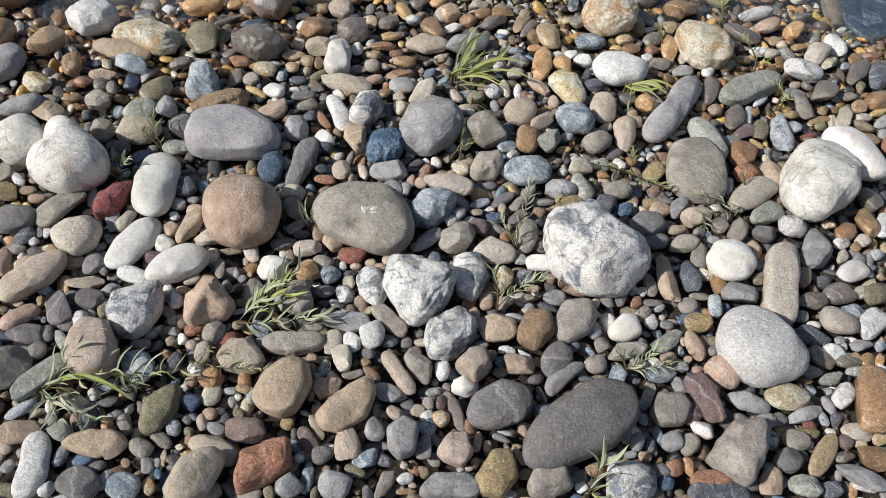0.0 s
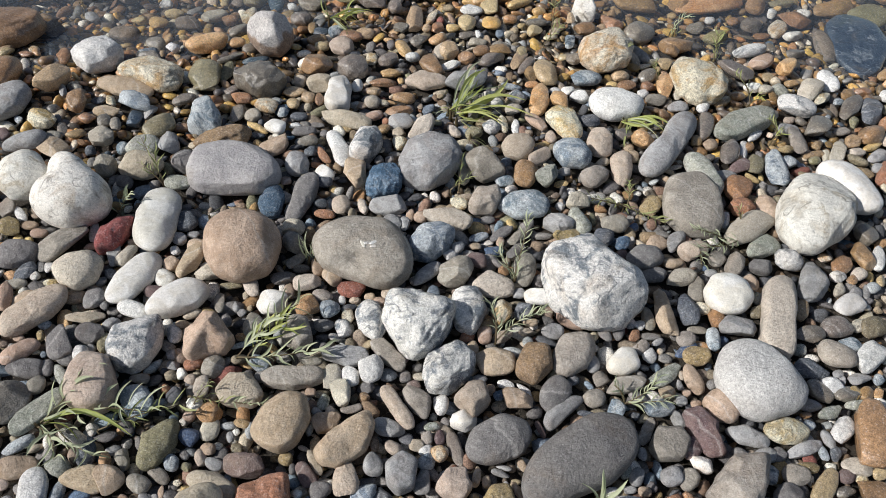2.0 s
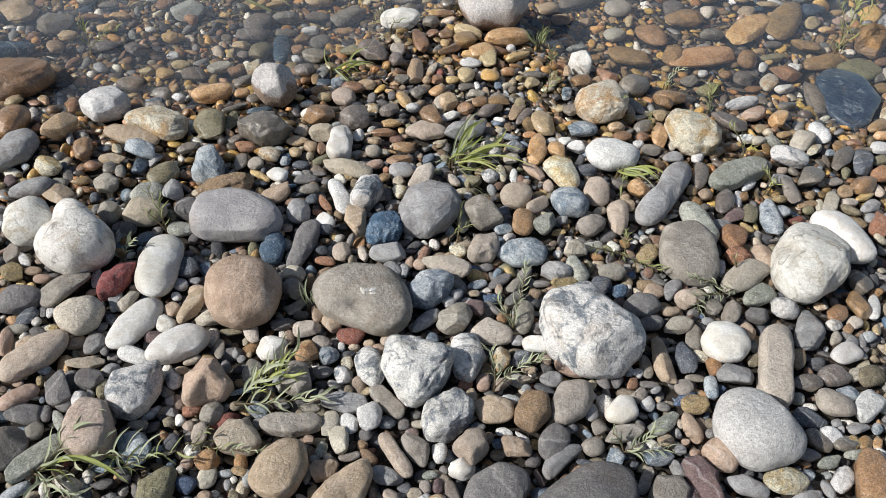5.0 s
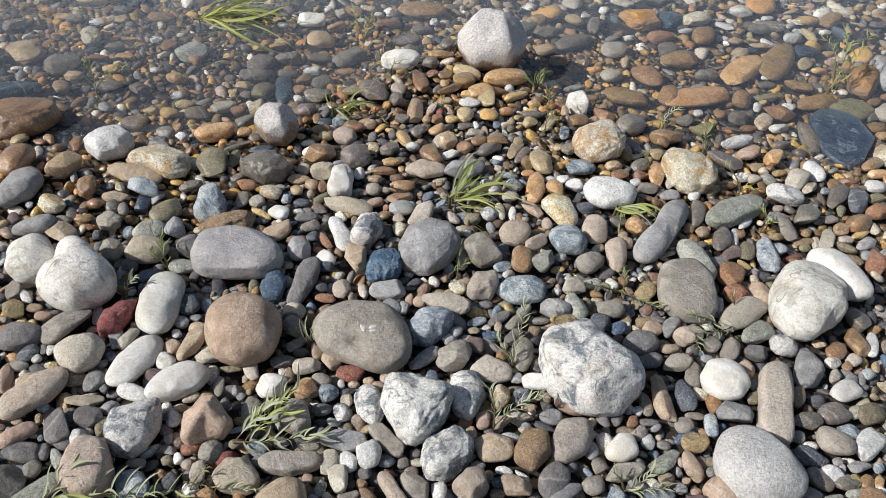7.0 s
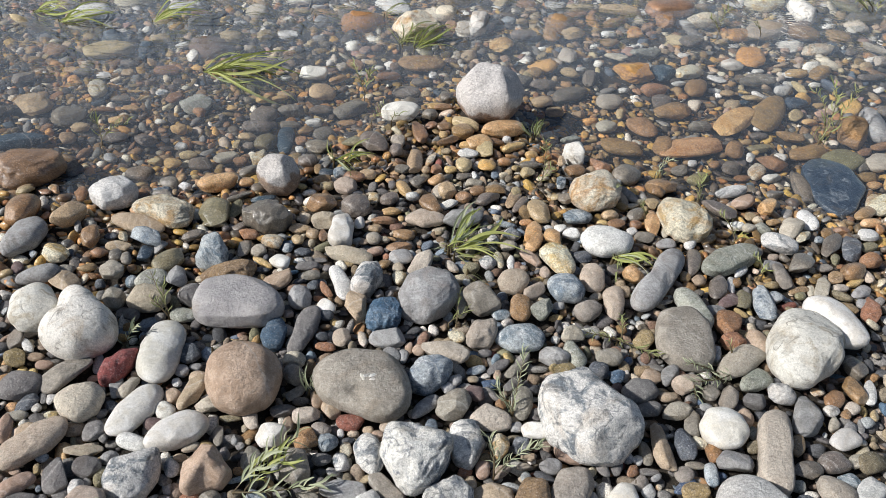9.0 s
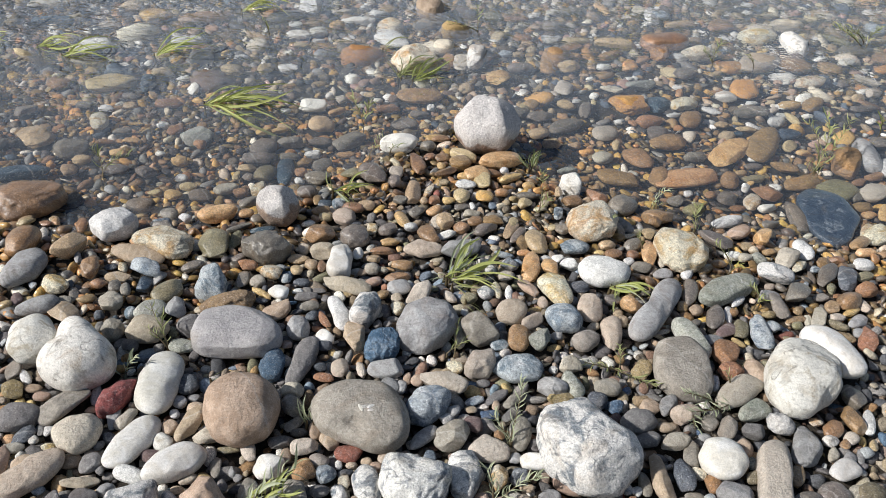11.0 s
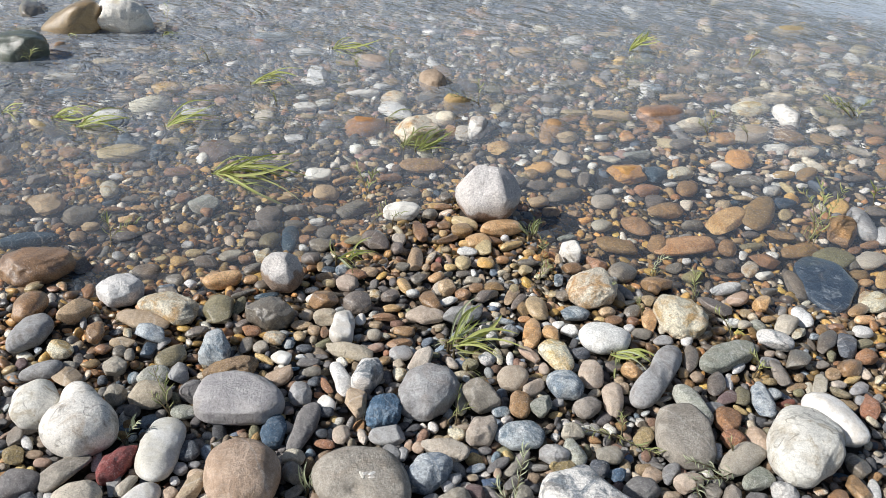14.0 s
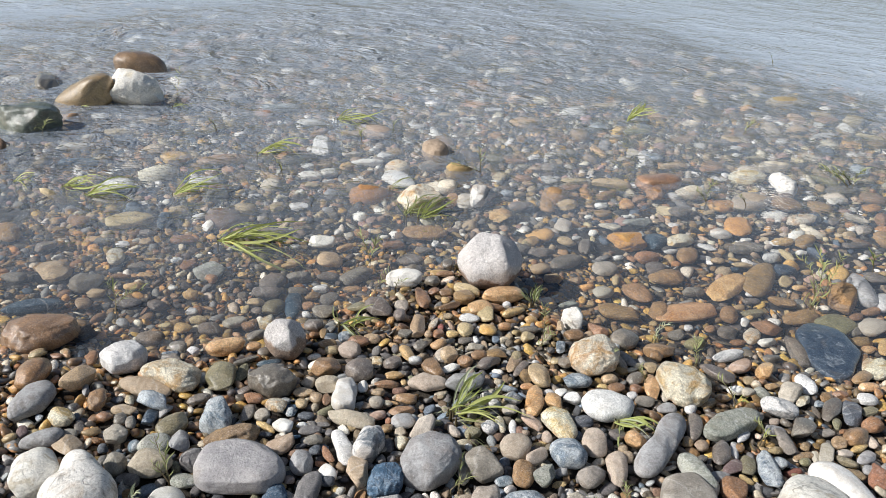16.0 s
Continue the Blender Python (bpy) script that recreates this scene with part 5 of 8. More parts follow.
stone(-0.758, 0.732, 0.027, 0.016, 0.012, 118, "sandy")
stone(-0.795, 0.723, 0.022, 0.017, 0.010, 164, "brown")
stone(-0.752, 0.696, 0.021, 0.013, 0.009, 0, "amber")
stone(-0.633, 0.730, 0.044, 0.025, 0.019, 104, "olive")
stone(-0.653, 0.715, 0.026, 0.018, 0.013, 119, "grey")
stone(-0.664, 0.697, 0.039, 0.029, 0.027, 107, "pale", "lump")
stone(-0.509, 0.767, 0.047, 0.030, 0.018, 107, "marble")
stone(-0.501, 0.721, 0.029, 0.017, 0.011, 111, "grey")
stone(-0.488, 0.817, 0.039, 0.024, 0.017, 35, "tan")
stone(-0.501, 0.791, 0.028, 0.018, 0.013, 4, "brown")
stone(-0.444, 0.851, 0.052, 0.023, 0.013, 103, "greybrown")
stone(-0.755, 0.965, 0.028, 0.016, 0.011, 6, "brown")
stone(-0.296, 1.157, 0.033, 0.026, 0.020, 9, "slate")
stone(-0.281, 1.126, 0.050, 0.028, 0.015, 175, "rust")
stone(-0.199, 1.159, 0.053, 0.021, 0.017, 109, "cream")
stone(-0.126, 1.117, 0.052, 0.042, 0.022, 126, "grey")
stone(-0.098, 1.120, 0.042, 0.026, 0.017, 96, "grey")
stone(-0.088, 1.148, 0.038, 0.021, 0.014, 96, "brown")
stone(-0.064, 1.144, 0.034, 0.031, 0.023, 88, "brown")
stone(-0.340, 1.069, 0.054, 0.045, 0.035, 27, "cream", "block")
stone(-0.329, 1.025, 0.059, 0.051, 0.036, 107, "greybrown")
stone(-0.315, 0.981, 0.054, 0.027, 0.016, 62, "greybrown")
stone(-0.267, 0.967, 0.048, 0.027, 0.019, 114, "brown")
stone(-0.231, 0.944, 0.047, 0.041, 0.026, 127, "brown")
stone(-0.331, 0.931, 0.055, 0.031, 0.020, 21, "dark")
stone(-0.312, 0.898, 0.040, 0.023, 0.013, 104, "brown")
stone(-0.391, 0.900, 0.061, 0.031, 0.020, 124, "cream")
stone(-0.434, 0.898, 0.047, 0.016, 0.011, 7, "olive")
stone(-0.241, 0.891, 0.044, 0.031, 0.024, 172, "greybrown")
stone(-0.174, 0.892, 0.025, 0.019, 0.014, 7, "amber")
stone(-0.200, 0.891, 0.025, 0.015, 0.010, 100, "pale")
stone(-0.183, 0.873, 0.033, 0.017, 0.010, 21, "slate")
stone(-0.182, 0.850, 0.035, 0.025, 0.018, 101, "amber")
stone(-0.186, 0.820, 0.044, 0.031, 0.020, 119, "marble")
stone(-0.225, 0.821, 0.041, 0.028, 0.020, 6, "dark")
stone(-0.145, 0.904, 0.024, 0.018, 0.013, 7, "brown")
stone(-0.124, 0.894, 0.028, 0.023, 0.014, 7, "brown")
stone(-0.103, 0.919, 0.043, 0.029, 0.021, 22, "tan")
stone(-0.035, 0.980, 0.083, 0.039, 0.024, 52, "grey")
stone(-0.015, 0.932, 0.033, 0.029, 0.017, 89, "bluegrey")
stone(-0.044, 0.926, 0.027, 0.019, 0.014, 8, "grey")
stone(-0.362, 0.802, 0.057, 0.044, 0.027, 110, "greybrown")
stone(-0.409, 0.847, 0.028, 0.016, 0.011, 107, "grey")
stone(-0.394, 0.834, 0.020, 0.018, 0.010, 128, "grey")
stone(-0.418, 0.812, 0.032, 0.021, 0.015, 108, "dark")
stone(-0.379, 0.776, 0.025, 0.018, 0.012, 2, "rust")
stone(-0.061, 0.766, 0.029, 0.027, 0.017, 8, "plum")
stone(-0.372, 0.758, 0.052, 0.018, 0.010, 26, "bluegrey")
stone(0.020, 1.199, 0.045, 0.036, 0.027, 164, "amber")
stone(0.090, 1.160, 0.034, 0.023, 0.012, 12, "dark")
stone(0.072, 1.103, 0.050, 0.023, 0.012, 30, "bluegrey")
stone(0.123, 1.121, 0.072, 0.027, 0.014, 51, "dark")
stone(0.165, 1.120, 0.073, 0.027, 0.016, 45, "greybrown")
stone(0.109, 1.067, 0.046, 0.023, 0.013, 9, "bluedark")
stone(0.065, 1.075, 0.029, 0.022, 0.011, 14, "brown")
stone(0.157, 1.070, 0.051, 0.031, 0.024, 42, "dark")
stone(0.121, 1.097, 0.031, 0.019, 0.012, 90, "brown")
stone(0.176, 1.023, 0.097, 0.050, 0.025, 86, "greybrown")
stone(0.070, 1.031, 0.050, 0.040, 0.024, 174, "plum")
stone(0.025, 1.061, 0.034, 0.032, 0.025, 77, "grey")
stone(0.011, 1.040, 0.038, 0.028, 0.020, 10, "pale")
stone(0.131, 1.012, 0.028, 0.025, 0.016, 79, "rust")
stone(0.165, 0.952, 0.029, 0.025, 0.020, 15, "grey")
stone(0.252, 1.161, 0.071, 0.048, 0.044, 2, "grey", "block")
stone(0.303, 1.175, 0.077, 0.045, 0.035, 108, "green")
stone(0.272, 1.135, 0.063, 0.045, 0.026, 24, "sandy")
stone(0.259, 1.231, 0.023, 0.021, 0.016, 62, "pale")
stone(0.301, 1.247, 0.060, 0.047, 0.044, 8, "cream", "lump")
stone(0.386, 1.187, 0.069, 0.048, 0.033, 5, "greybrown")
stone(0.356, 1.141, 0.055, 0.047, 0.032, 69, "slate")
stone(0.401, 1.131, 0.037, 0.034, 0.028, 39, "bluedark", "block")
stone(0.479, 1.142, 0.053, 0.044, 0.022, 49, "brown")
stone(0.478, 1.264, 0.061, 0.048, 0.024, 67, "sandy")
stone(0.397, 1.101, 0.028, 0.024, 0.013, 39, "plum")
stone(0.129, 0.895, 0.063, 0.047, 0.035, 72, "amber", "lump")
stone(0.175, 0.906, 0.044, 0.040, 0.028, 71, "slate", "block")
stone(0.234, 0.863, 0.047, 0.035, 0.024, 178, "grey")
stone(0.190, 0.883, 0.031, 0.020, 0.011, 11, "brown")
stone(0.181, 0.859, 0.033, 0.019, 0.012, 9, "tan")
stone(0.097, 0.837, 0.042, 0.030, 0.021, 90, "brown")
stone(0.062, 0.829, 0.030, 0.028, 0.014, 76, "rust")
stone(0.075, 0.805, 0.033, 0.025, 0.017, 90, "brown")
stone(0.400, 0.908, 0.029, 0.025, 0.015, 51, "marble", "lump")
stone(0.418, 0.907, 0.025, 0.022, 0.014, 55, "pale")
stone(0.437, 0.925, 0.060, 0.027, 0.016, 99, "greybrown")
stone(0.404, 0.878, 0.034, 0.023, 0.016, 39, "rust", "block")
stone(0.439, 0.882, 0.043, 0.018, 0.011, 3, "dark")
stone(0.415, 0.848, 0.041, 0.029, 0.021, 38, "greybrown")
stone(0.431, 0.832, 0.035, 0.029, 0.016, 52, "pale")
stone(0.454, 0.848, 0.015, 0.013, 0.009, 53, "amber")
stone(0.342, 0.876, 0.046, 0.026, 0.019, 111, "dark")
stone(0.371, 0.883, 0.043, 0.027, 0.017, 81, "dark")
stone(0.452, 0.870, 0.033, 0.014, 0.010, 40, "grey")
stone(0.522, 1.151, 0.074, 0.039, 0.034, 64, "grey", "lump")
stone(0.511, 1.089, 0.047, 0.025, 0.019, 10, "brown")
stone(0.613, 1.117, 0.048, 0.038, 0.019, 52, "greybrown")
stone(0.651, 1.108, 0.081, 0.043, 0.033, 72, "greybrown")
stone(0.707, 1.102, 0.054, 0.043, 0.032, 1, "dark")
stone(0.554, 1.020, 0.080, 0.038, 0.027, 74, "greybrown")
stone(0.656, 1.248, 0.058, 0.020, 0.015, 77, "pale")
stone(0.701, 1.287, 0.061, 0.053, 0.041, 30, "rust", "block")
stone(0.594, 1.073, 0.030, 0.021, 0.012, 20, "grey")
stone(0.676, 1.051, 0.051, 0.039, 0.022, 58, "brown")
stone(0.685, 1.013, 0.035, 0.021, 0.014, 74, "green")
stone(0.558, 0.969, 0.035, 0.026, 0.019, 143, "amber")
stone(0.586, 0.945, 0.045, 0.034, 0.021, 105, "rust", "block")
stone(0.680, 0.976, 0.055, 0.027, 0.020, 33, "olive")
stone(0.776, 0.993, 0.068, 0.031, 0.018, 70, "rustw")
stone(0.774, 0.925, 0.066, 0.041, 0.031, 21, "darkw")
stone(0.892, 0.968, 0.053, 0.028, 0.017, 44, "amber", "block")
stone(0.856, 0.912, 0.047, 0.036, 0.023, 14, "bluegrey")
stone(0.745, 0.885, 0.033, 0.026, 0.018, 40, "green")
stone(0.985, 1.243, 0.072, 0.059, 0.036, 77, "darkw")
stone(0.956, 1.168, 0.081, 0.049, 0.033, 100, "rustw")
stone(0.901, 1.136, 0.070, 0.042, 0.024, 51, "rustw")
stone(0.884, 1.099, 0.039, 0.030, 0.024, 21, "white", "lump")
stone(0.868, 1.155, 0.034, 0.021, 0.016, 14, "amber")
stone(0.937, 1.116, 0.044, 0.031, 0.016, 46, "cream")
stone(0.917, 1.097, 0.030, 0.022, 0.012, 42, "rustw")
stone(0.878, 1.062, 0.049, 0.024, 0.015, 58, "cream")
stone(0.912, 1.056, 0.039, 0.028, 0.016, 50, "grey")
stone(0.939, 1.065, 0.047, 0.017, 0.011, 72, "grey")
stone(0.996, 1.171, 0.087, 0.030, 0.022, 70, "pale")
stone(0.983, 1.103, 0.039, 0.019, 0.014, 69, "sandyw")
stone(0.510, 0.882, 0.045, 0.037, 0.020, 52, "greybrown")
stone(0.507, 0.855, 0.059, 0.027, 0.014, 44, "bluedark")
stone(0.568, 0.891, 0.060, 0.029, 0.018, 86, "bluegrey")
stone(0.539, 0.912, 0.043, 0.019, 0.010, 4, "greybrown")
cut_stone(-1.324, 1.724, 0.092, "umberw", "rough", ((21, 0.109), (51, 0.106), (112, 0.095), (155, 0.101), (212, 0.091), (276, 0.092), (324, 0.091)))
stone(-1.200, 1.505, 0.127, 0.078, 0.056, 93, "rustw")
stone(-1.470, 1.936, 0.194, 0.068, 0.052, 23, "slatewu")
stone(-1.542, 2.185, 0.157, 0.129, 0.080, 117, "sandywu", "lump")
stone(-1.383, 2.335, 0.130, 0.068, 0.044, 120, "amber")
stone(-1.390, 2.128, 0.119, 0.113, 0.070, 63, "darkwu")
stone(-1.000, 2.300, 0.114, 0.101, 0.074, 57, "green", "lump")
stone(-0.658, 2.324, 0.098, 0.066, 0.047, 11, "darkwu")
stone(-0.446, 2.379, 0.155, 0.075, 0.052, 54, "darkwu")
stone(-0.253, 2.280, 0.138, 0.084, 0.067, 13, "white", "lump")
stone(-0.229, 2.825, 0.201, 0.128, 0.071, 17, "rustwu")
stone(-0.644, 2.637, 0.117, 0.084, 0.055, 13, "white", "lump")
stone(-0.784, 1.958, 0.081, 0.068, 0.046, 38, "cream")
stone(-0.737, 1.751, 0.121, 0.064, 0.046, 30, "ochrew")
stone(-0.943, 1.902, 0.062, 0.052, 0.025, 152, "ochrewu")
stone(-0.687, 2.089, 0.089, 0.067, 0.047, 70, "olivewu")
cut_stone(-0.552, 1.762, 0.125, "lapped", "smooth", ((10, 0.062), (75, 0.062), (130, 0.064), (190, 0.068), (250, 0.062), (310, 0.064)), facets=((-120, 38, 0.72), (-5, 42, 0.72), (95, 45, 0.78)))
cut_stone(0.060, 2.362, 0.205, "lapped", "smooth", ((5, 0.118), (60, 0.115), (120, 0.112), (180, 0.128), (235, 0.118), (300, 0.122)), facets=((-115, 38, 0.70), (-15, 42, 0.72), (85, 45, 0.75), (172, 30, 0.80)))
stone(0.114, 2.220, 0.161, 0.078, 0.053, 24, "ochrew")
stone(0.360, 2.133, 0.101, 0.081, 0.070, 75, "white", "lump")
stone(0.552, 2.300, 0.155, 0.099, 0.078, 160, "rustwu")
stone(0.803, 2.347, 0.276, 0.117, 0.078, 24, "ochrewu")
stone(1.027, 2.596, 0.287, 0.108, 0.060, 52, "ochrewu")
stone(1.186, 2.696, 0.345, 0.121, 0.084, 60, "rustwu")
stone(1.224, 2.517, 0.117, 0.071, 0.041, 175, "rustwu")
stone(0.650, 2.469, 0.141, 0.093, 0.067, 129, "rustwu")
stone(0.673, 2.941, 0.170, 0.139, 0.101, 20, "orangewu", "lump", proud=0.006)
stone(0.801, 2.991, 0.160, 0.115, 0.063, 54, "slatewu")
stone(0.922, 3.012, 0.157, 0.084, 0.066, 40, "amber")
stone(1.253, 3.257, 0.228, 0.132, 0.068, 68, "orangewu")
stone(0.923, 2.862, 0.169, 0.088, 0.045, 70, "rustwu")
stone(0.385, 2.683, 0.187, 0.083, 0.063, 43, "darkwu")
stone(0.540, 2.653, 0.116, 0.088, 0.047, 40, "cream")
stone(0.397, 3.067, 0.140, 0.083, 0.044, 79, "cream")
stone(-0.273, 3.147, 0.297, 0.182, 0.170, 63, "amber", "crag", proud=0.06)
stone(-0.012, 3.284, 0.261, 0.095, 0.123, 89, "white", "block", proud=0.02)
stone(-0.069, 3.236, 0.167, 0.110, 0.058, 87, "cream")
stone(0.099, 3.099, 0.149, 0.110, 0.060, 79, "ochrewu")
stone(0.200, 3.242, 0.127, 0.087, 0.054, 22, "darkwu")
stone(-0.287, 3.880, 0.207, 0.143, 0.172, 120, "brown", proud=0.055)
stone(-0.456, 3.596, 0.149, 0.133, 0.136, 62, "amber", proud=0.012)
stone(-0.637, 3.678, 0.180, 0.063, 0.048, 16, "white")
stone(-0.888, 3.412, 0.121, 0.086, 0.045, 17, "white")
stone(-0.802, 3.465, 0.099, 0.087, 0.058, 93, "white")
stone(-0.434, 3.450, 0.237, 0.132, 0.066, 130, "pale")
stone(-0.688, 4.207, 0.258, 0.192, 0.174, 141, "tan", proud=0.012)
stone(-1.093, 4.289, 0.188, 0.066, 0.061, 18, "white", "lump")
stone(-0.932, 3.865, 0.326, 0.114, 0.099, 101, "pale", "block")
stone(-1.622, 3.464, 0.157, 0.148, 0.142, 145, "orangew")
stone(-1.769, 3.548, 0.128, 0.113, 0.066, 129, "sandywu")
stone(-2.184, 3.478, 0.176, 0.064, 0.052, 19, "cream")
stone(-1.376, 3.493, 0.230, 0.080, 0.069, 17, "rustwu")
stone(0.241, 4.712, 0.217, 0.158, 0.078, 37, "ochrewu")
stone(0.961, 3.755, 0.306, 0.173, 0.130, 27, "rustw", proud=0.022)
stone(0.694, 3.691, 0.217, 0.076, 0.079, 178, "sandywu")
stone(1.514, 4.001, 0.242, 0.143, 0.139, 31, "amber", proud=0.008)
stone(1.675, 3.908, 0.299, 0.141, 0.163, 81, "white", "lump", proud=0.03)
stone(1.405, 3.602, 0.333, 0.157, 0.164, 46, "tan", proud=0.006)
stone(1.113, 3.650, 0.196, 0.110, 0.114, 26, "amber", proud=0.012)
stone(0.915, 3.596, 0.161, 0.111, 0.084, 90, "rustwu", "block", proud=0.004)
stone(1.600, 3.638, 0.182, 0.156, 0.084, 172, "rustwu")
stone(1.250, 3.512, 0.179, 0.097, 0.063, 22, "orangewu")
stone(1.608, 3.423, 0.191, 0.120, 0.091, 41, "amber", "block")
stone(1.738, 4.230, 0.203, 0.071, 0.143, 2, "cream", "lump", proud=0.01)
stone(2.026, 3.946, 0.242, 0.115, 0.057, 25, "darkwu")
stone(2.382, 5.975, 0.401, 0.211, 0.125, 33, "sandywu", proud=0.01)
stone(2.778, 5.619, 0.318, 0.148, 0.079, 58, "sandywu")
cut_stone(1.258, 2.139, 0.045, "slatew", "flat", ((4, 0.101), (61, 0.168), (94, 0.177), (130, 0.128), (219, 0.129), (253, 0.184), (273, 0.141)))
stone(1.141, 2.134, 0.190, 0.066, 0.037, 88, "darkwu")
stone(1.480, 2.591, 0.235, 0.111, 0.076, 61, "rustwu", "block", proud=0.02)
stone(1.595, 2.680, 0.282, 0.099, 0.072, 80, "grey", proud=0.015)
stone(1.516, 2.389, 0.153, 0.091, 0.057, 41, "cream")
stone(1.255, 2.401, 0.171, 0.085, 0.052, 20, "rustwu")
stone(1.370, 2.371, 0.181, 0.120, 0.090, 40, "olivewu")
stone(1.090, 2.301, 0.114, 0.085, 0.061, 161, "rustwu")
stone(1.016, 2.222, 0.115, 0.059, 0.040, 66, "amber")
stone(1.060, 2.187, 0.074, 0.044, 0.031, 22, "white")
stone(0.872, 2.027, 0.126, 0.049, 0.032, 30, "pale")
stone(1.364, 2.024, 0.128, 0.077, 0.052, 44, "amber")
stone(0.955, 1.926, 0.075, 0.049, 0.045, 64, "ochrew", "block")
stone(0.530, 2.050, 0.110, 0.085, 0.052, 48, "darkw")
stone(0.036, 2.121, 0.089, 0.068, 0.036, 22, "ochrew")
stone(2.084, 3.701, 0.137, 0.078, 0.043, 41, "orangewu")
stone(1.897, 3.376, 0.107, 0.069, 0.052, 30, "cream")
stone(1.801, 3.298, 0.095, 0.057, 0.035, 45, "sandywu")
stone(1.922, 3.517, 0.130, 0.045, 0.052, 135, "cream", "lump")
stone(0.753, 3.184, 0.161, 0.090, 0.055, 35, "green", "lump")
stone(1.786, 3.648, 0.120, 0.104, 0.059, 173, "rustwu")
stone(1.915, 3.762, 0.105, 0.067, 0.050, 39, "white", "lump")
stone(1.353, 4.171, 0.170, 0.104, 0.059, 30, "rustwu")
stone(0.964, 4.205, 0.254, 0.089, 0.057, 80, "pale", "block")
stone(0.740, 3.444, 0.112, 0.066, 0.036, 73, "orangewu")
stone(1.137, 3.146, 0.098, 0.080, 0.053, 24, "white")
stone(1.234, 3.013, 0.132, 0.078, 0.058, 6, "darkwu")
stone(-2.940, 4.535, 0.437, 0.166, 0.176, 119, "darkw", "lump", proud=0.05)
stone(-3.227, 4.628, 0.148, 0.106, 0.065, 28, "white")
stone(-2.49, 4.20, 0.42, 0.25, 0.22, 4, "umberw", lean=-30, taper=0.25, proud=0.3)
stone(-2.55, 5.07, 0.38, 0.24, 0.24, 2, "umberw", lean=20, taper=-0.25, proud=0.3)
stone(-2.54, 3.64, 0.40, 0.26, 0.22, 8, "greenw", "lump", lean=-10, proud=0.3)
stone(-2.24, 4.30, 0.36, 0.28, 0.30, 6, "chalk", "crag", proud=0.3, dent=(-0.6, -0.6, 0.5, 0.35, 0.15))
stone(-1.103, 1.634, 0.070, 0.033, 0.024, 112, "rustw")
stone(-1.204, 1.666, 0.031, 0.027, 0.015, 149, "amber")
stone(-1.271, 1.636, 0.054, 0.029, 0.022, 57, "sandyw")
stone(-1.214, 1.636, 0.039, 0.022, 0.011, 6, "rustw")
stone(-0.886, 1.686, 0.056, 0.038, 0.031, 11, "bluegrey", "lump")
stone(-1.034, 1.476, 0.057, 0.020, 0.013, 110, "grey")
stone(-0.930, 1.448, 0.037, 0.027, 0.014, 0, "slate")
stone(-0.898, 1.450, 0.046, 0.024, 0.018, 114, "amber")
stone(-0.894, 1.407, 0.068, 0.035, 0.021, 178, "brown")
stone(-0.928, 1.370, 0.044, 0.038, 0.027, 172, "rustw")
stone(-0.883, 1.369, 0.047, 0.034, 0.026, 117, "darkw")
stone(-0.853, 1.363, 0.049, 0.027, 0.020, 114, "greybrown")
stone(-0.811, 1.391, 0.062, 0.040, 0.025, 92, "slatew", "block")
stone(-0.972, 1.328, 0.053, 0.026, 0.013, 118, "darkw")
stone(-0.806, 1.283, 0.041, 0.031, 0.017, 124, "bluegrey")
stone(-0.875, 1.260, 0.035, 0.025, 0.016, 123, "slate")
stone(-0.907, 1.287, 0.024, 0.020, 0.010, 139, "rust")
stone(-0.979, 1.297, 0.040, 0.029, 0.021, 1, "greybrown")
stone(-0.812, 1.203, 0.061, 0.053, 0.044, 127, "greybrown", "lump")
stone(-0.754, 1.164, 0.043, 0.036, 0.026, 170, "dark")
stone(-0.642, 1.247, 0.066, 0.057, 0.040, 99, "dark")
stone(-0.633, 1.178, 0.063, 0.050, 0.026, 174, "green")
stone(-0.719, 1.485, 0.064, 0.035, 0.023, 39, "darkw")
stone(-0.678, 1.546, 0.072, 0.025, 0.018, 10, "olivew")
stone(-1.099, 1.287, 0.045, 0.029, 0.017, 127, "plum")
stone(-1.089, 1.345, 0.024, 0.020, 0.013, 143, "bluegrey")
stone(-0.786, 1.420, 0.057, 0.036, 0.022, 89, "grey")
stone(-0.501, 1.917, 0.066, 0.052, 0.040, 14, "darkw")
stone(-0.433, 1.814, 0.062, 0.034, 0.022, 32, "rustw")
stone(-0.413, 1.779, 0.042, 0.031, 0.024, 12, "sandyw")
stone(-0.461, 1.877, 0.056, 0.027, 0.014, 99, "rustw")
stone(-0.432, 1.857, 0.047, 0.027, 0.014, 11, "slatew")
stone(-0.387, 1.856, 0.043, 0.036, 0.029, 15, "bluegrey")
stone(-0.357, 1.789, 0.075, 0.070, 0.034, 150, "tan")
stone(-0.340, 1.845, 0.068, 0.047, 0.028, 12, "rustw")
stone(-0.302, 1.867, 0.055, 0.046, 0.024, 16, "sandyw")
stone(-0.264, 1.748, 0.058, 0.035, 0.018, 97, "amber")
stone(-0.216, 1.737, 0.059, 0.054, 0.036, 20, "darkw")
stone(-0.182, 1.805, 0.079, 0.041, 0.027, 116, "ochrew")
stone(-0.150, 1.769, 0.043, 0.030, 0.026, 12, "pale", "lump")
stone(-0.139, 1.854, 0.068, 0.039, 0.030, 61, "darkw")
stone(-0.198, 1.915, 0.053, 0.046, 0.028, 19, "darkw")
stone(-0.165, 1.963, 0.123, 0.051, 0.035, 92, "sandyw")
stone(-0.117, 1.990, 0.086, 0.030, 0.017, 80, "amber")
stone(-0.094, 1.933, 0.053, 0.039, 0.023, 90, "rustw")
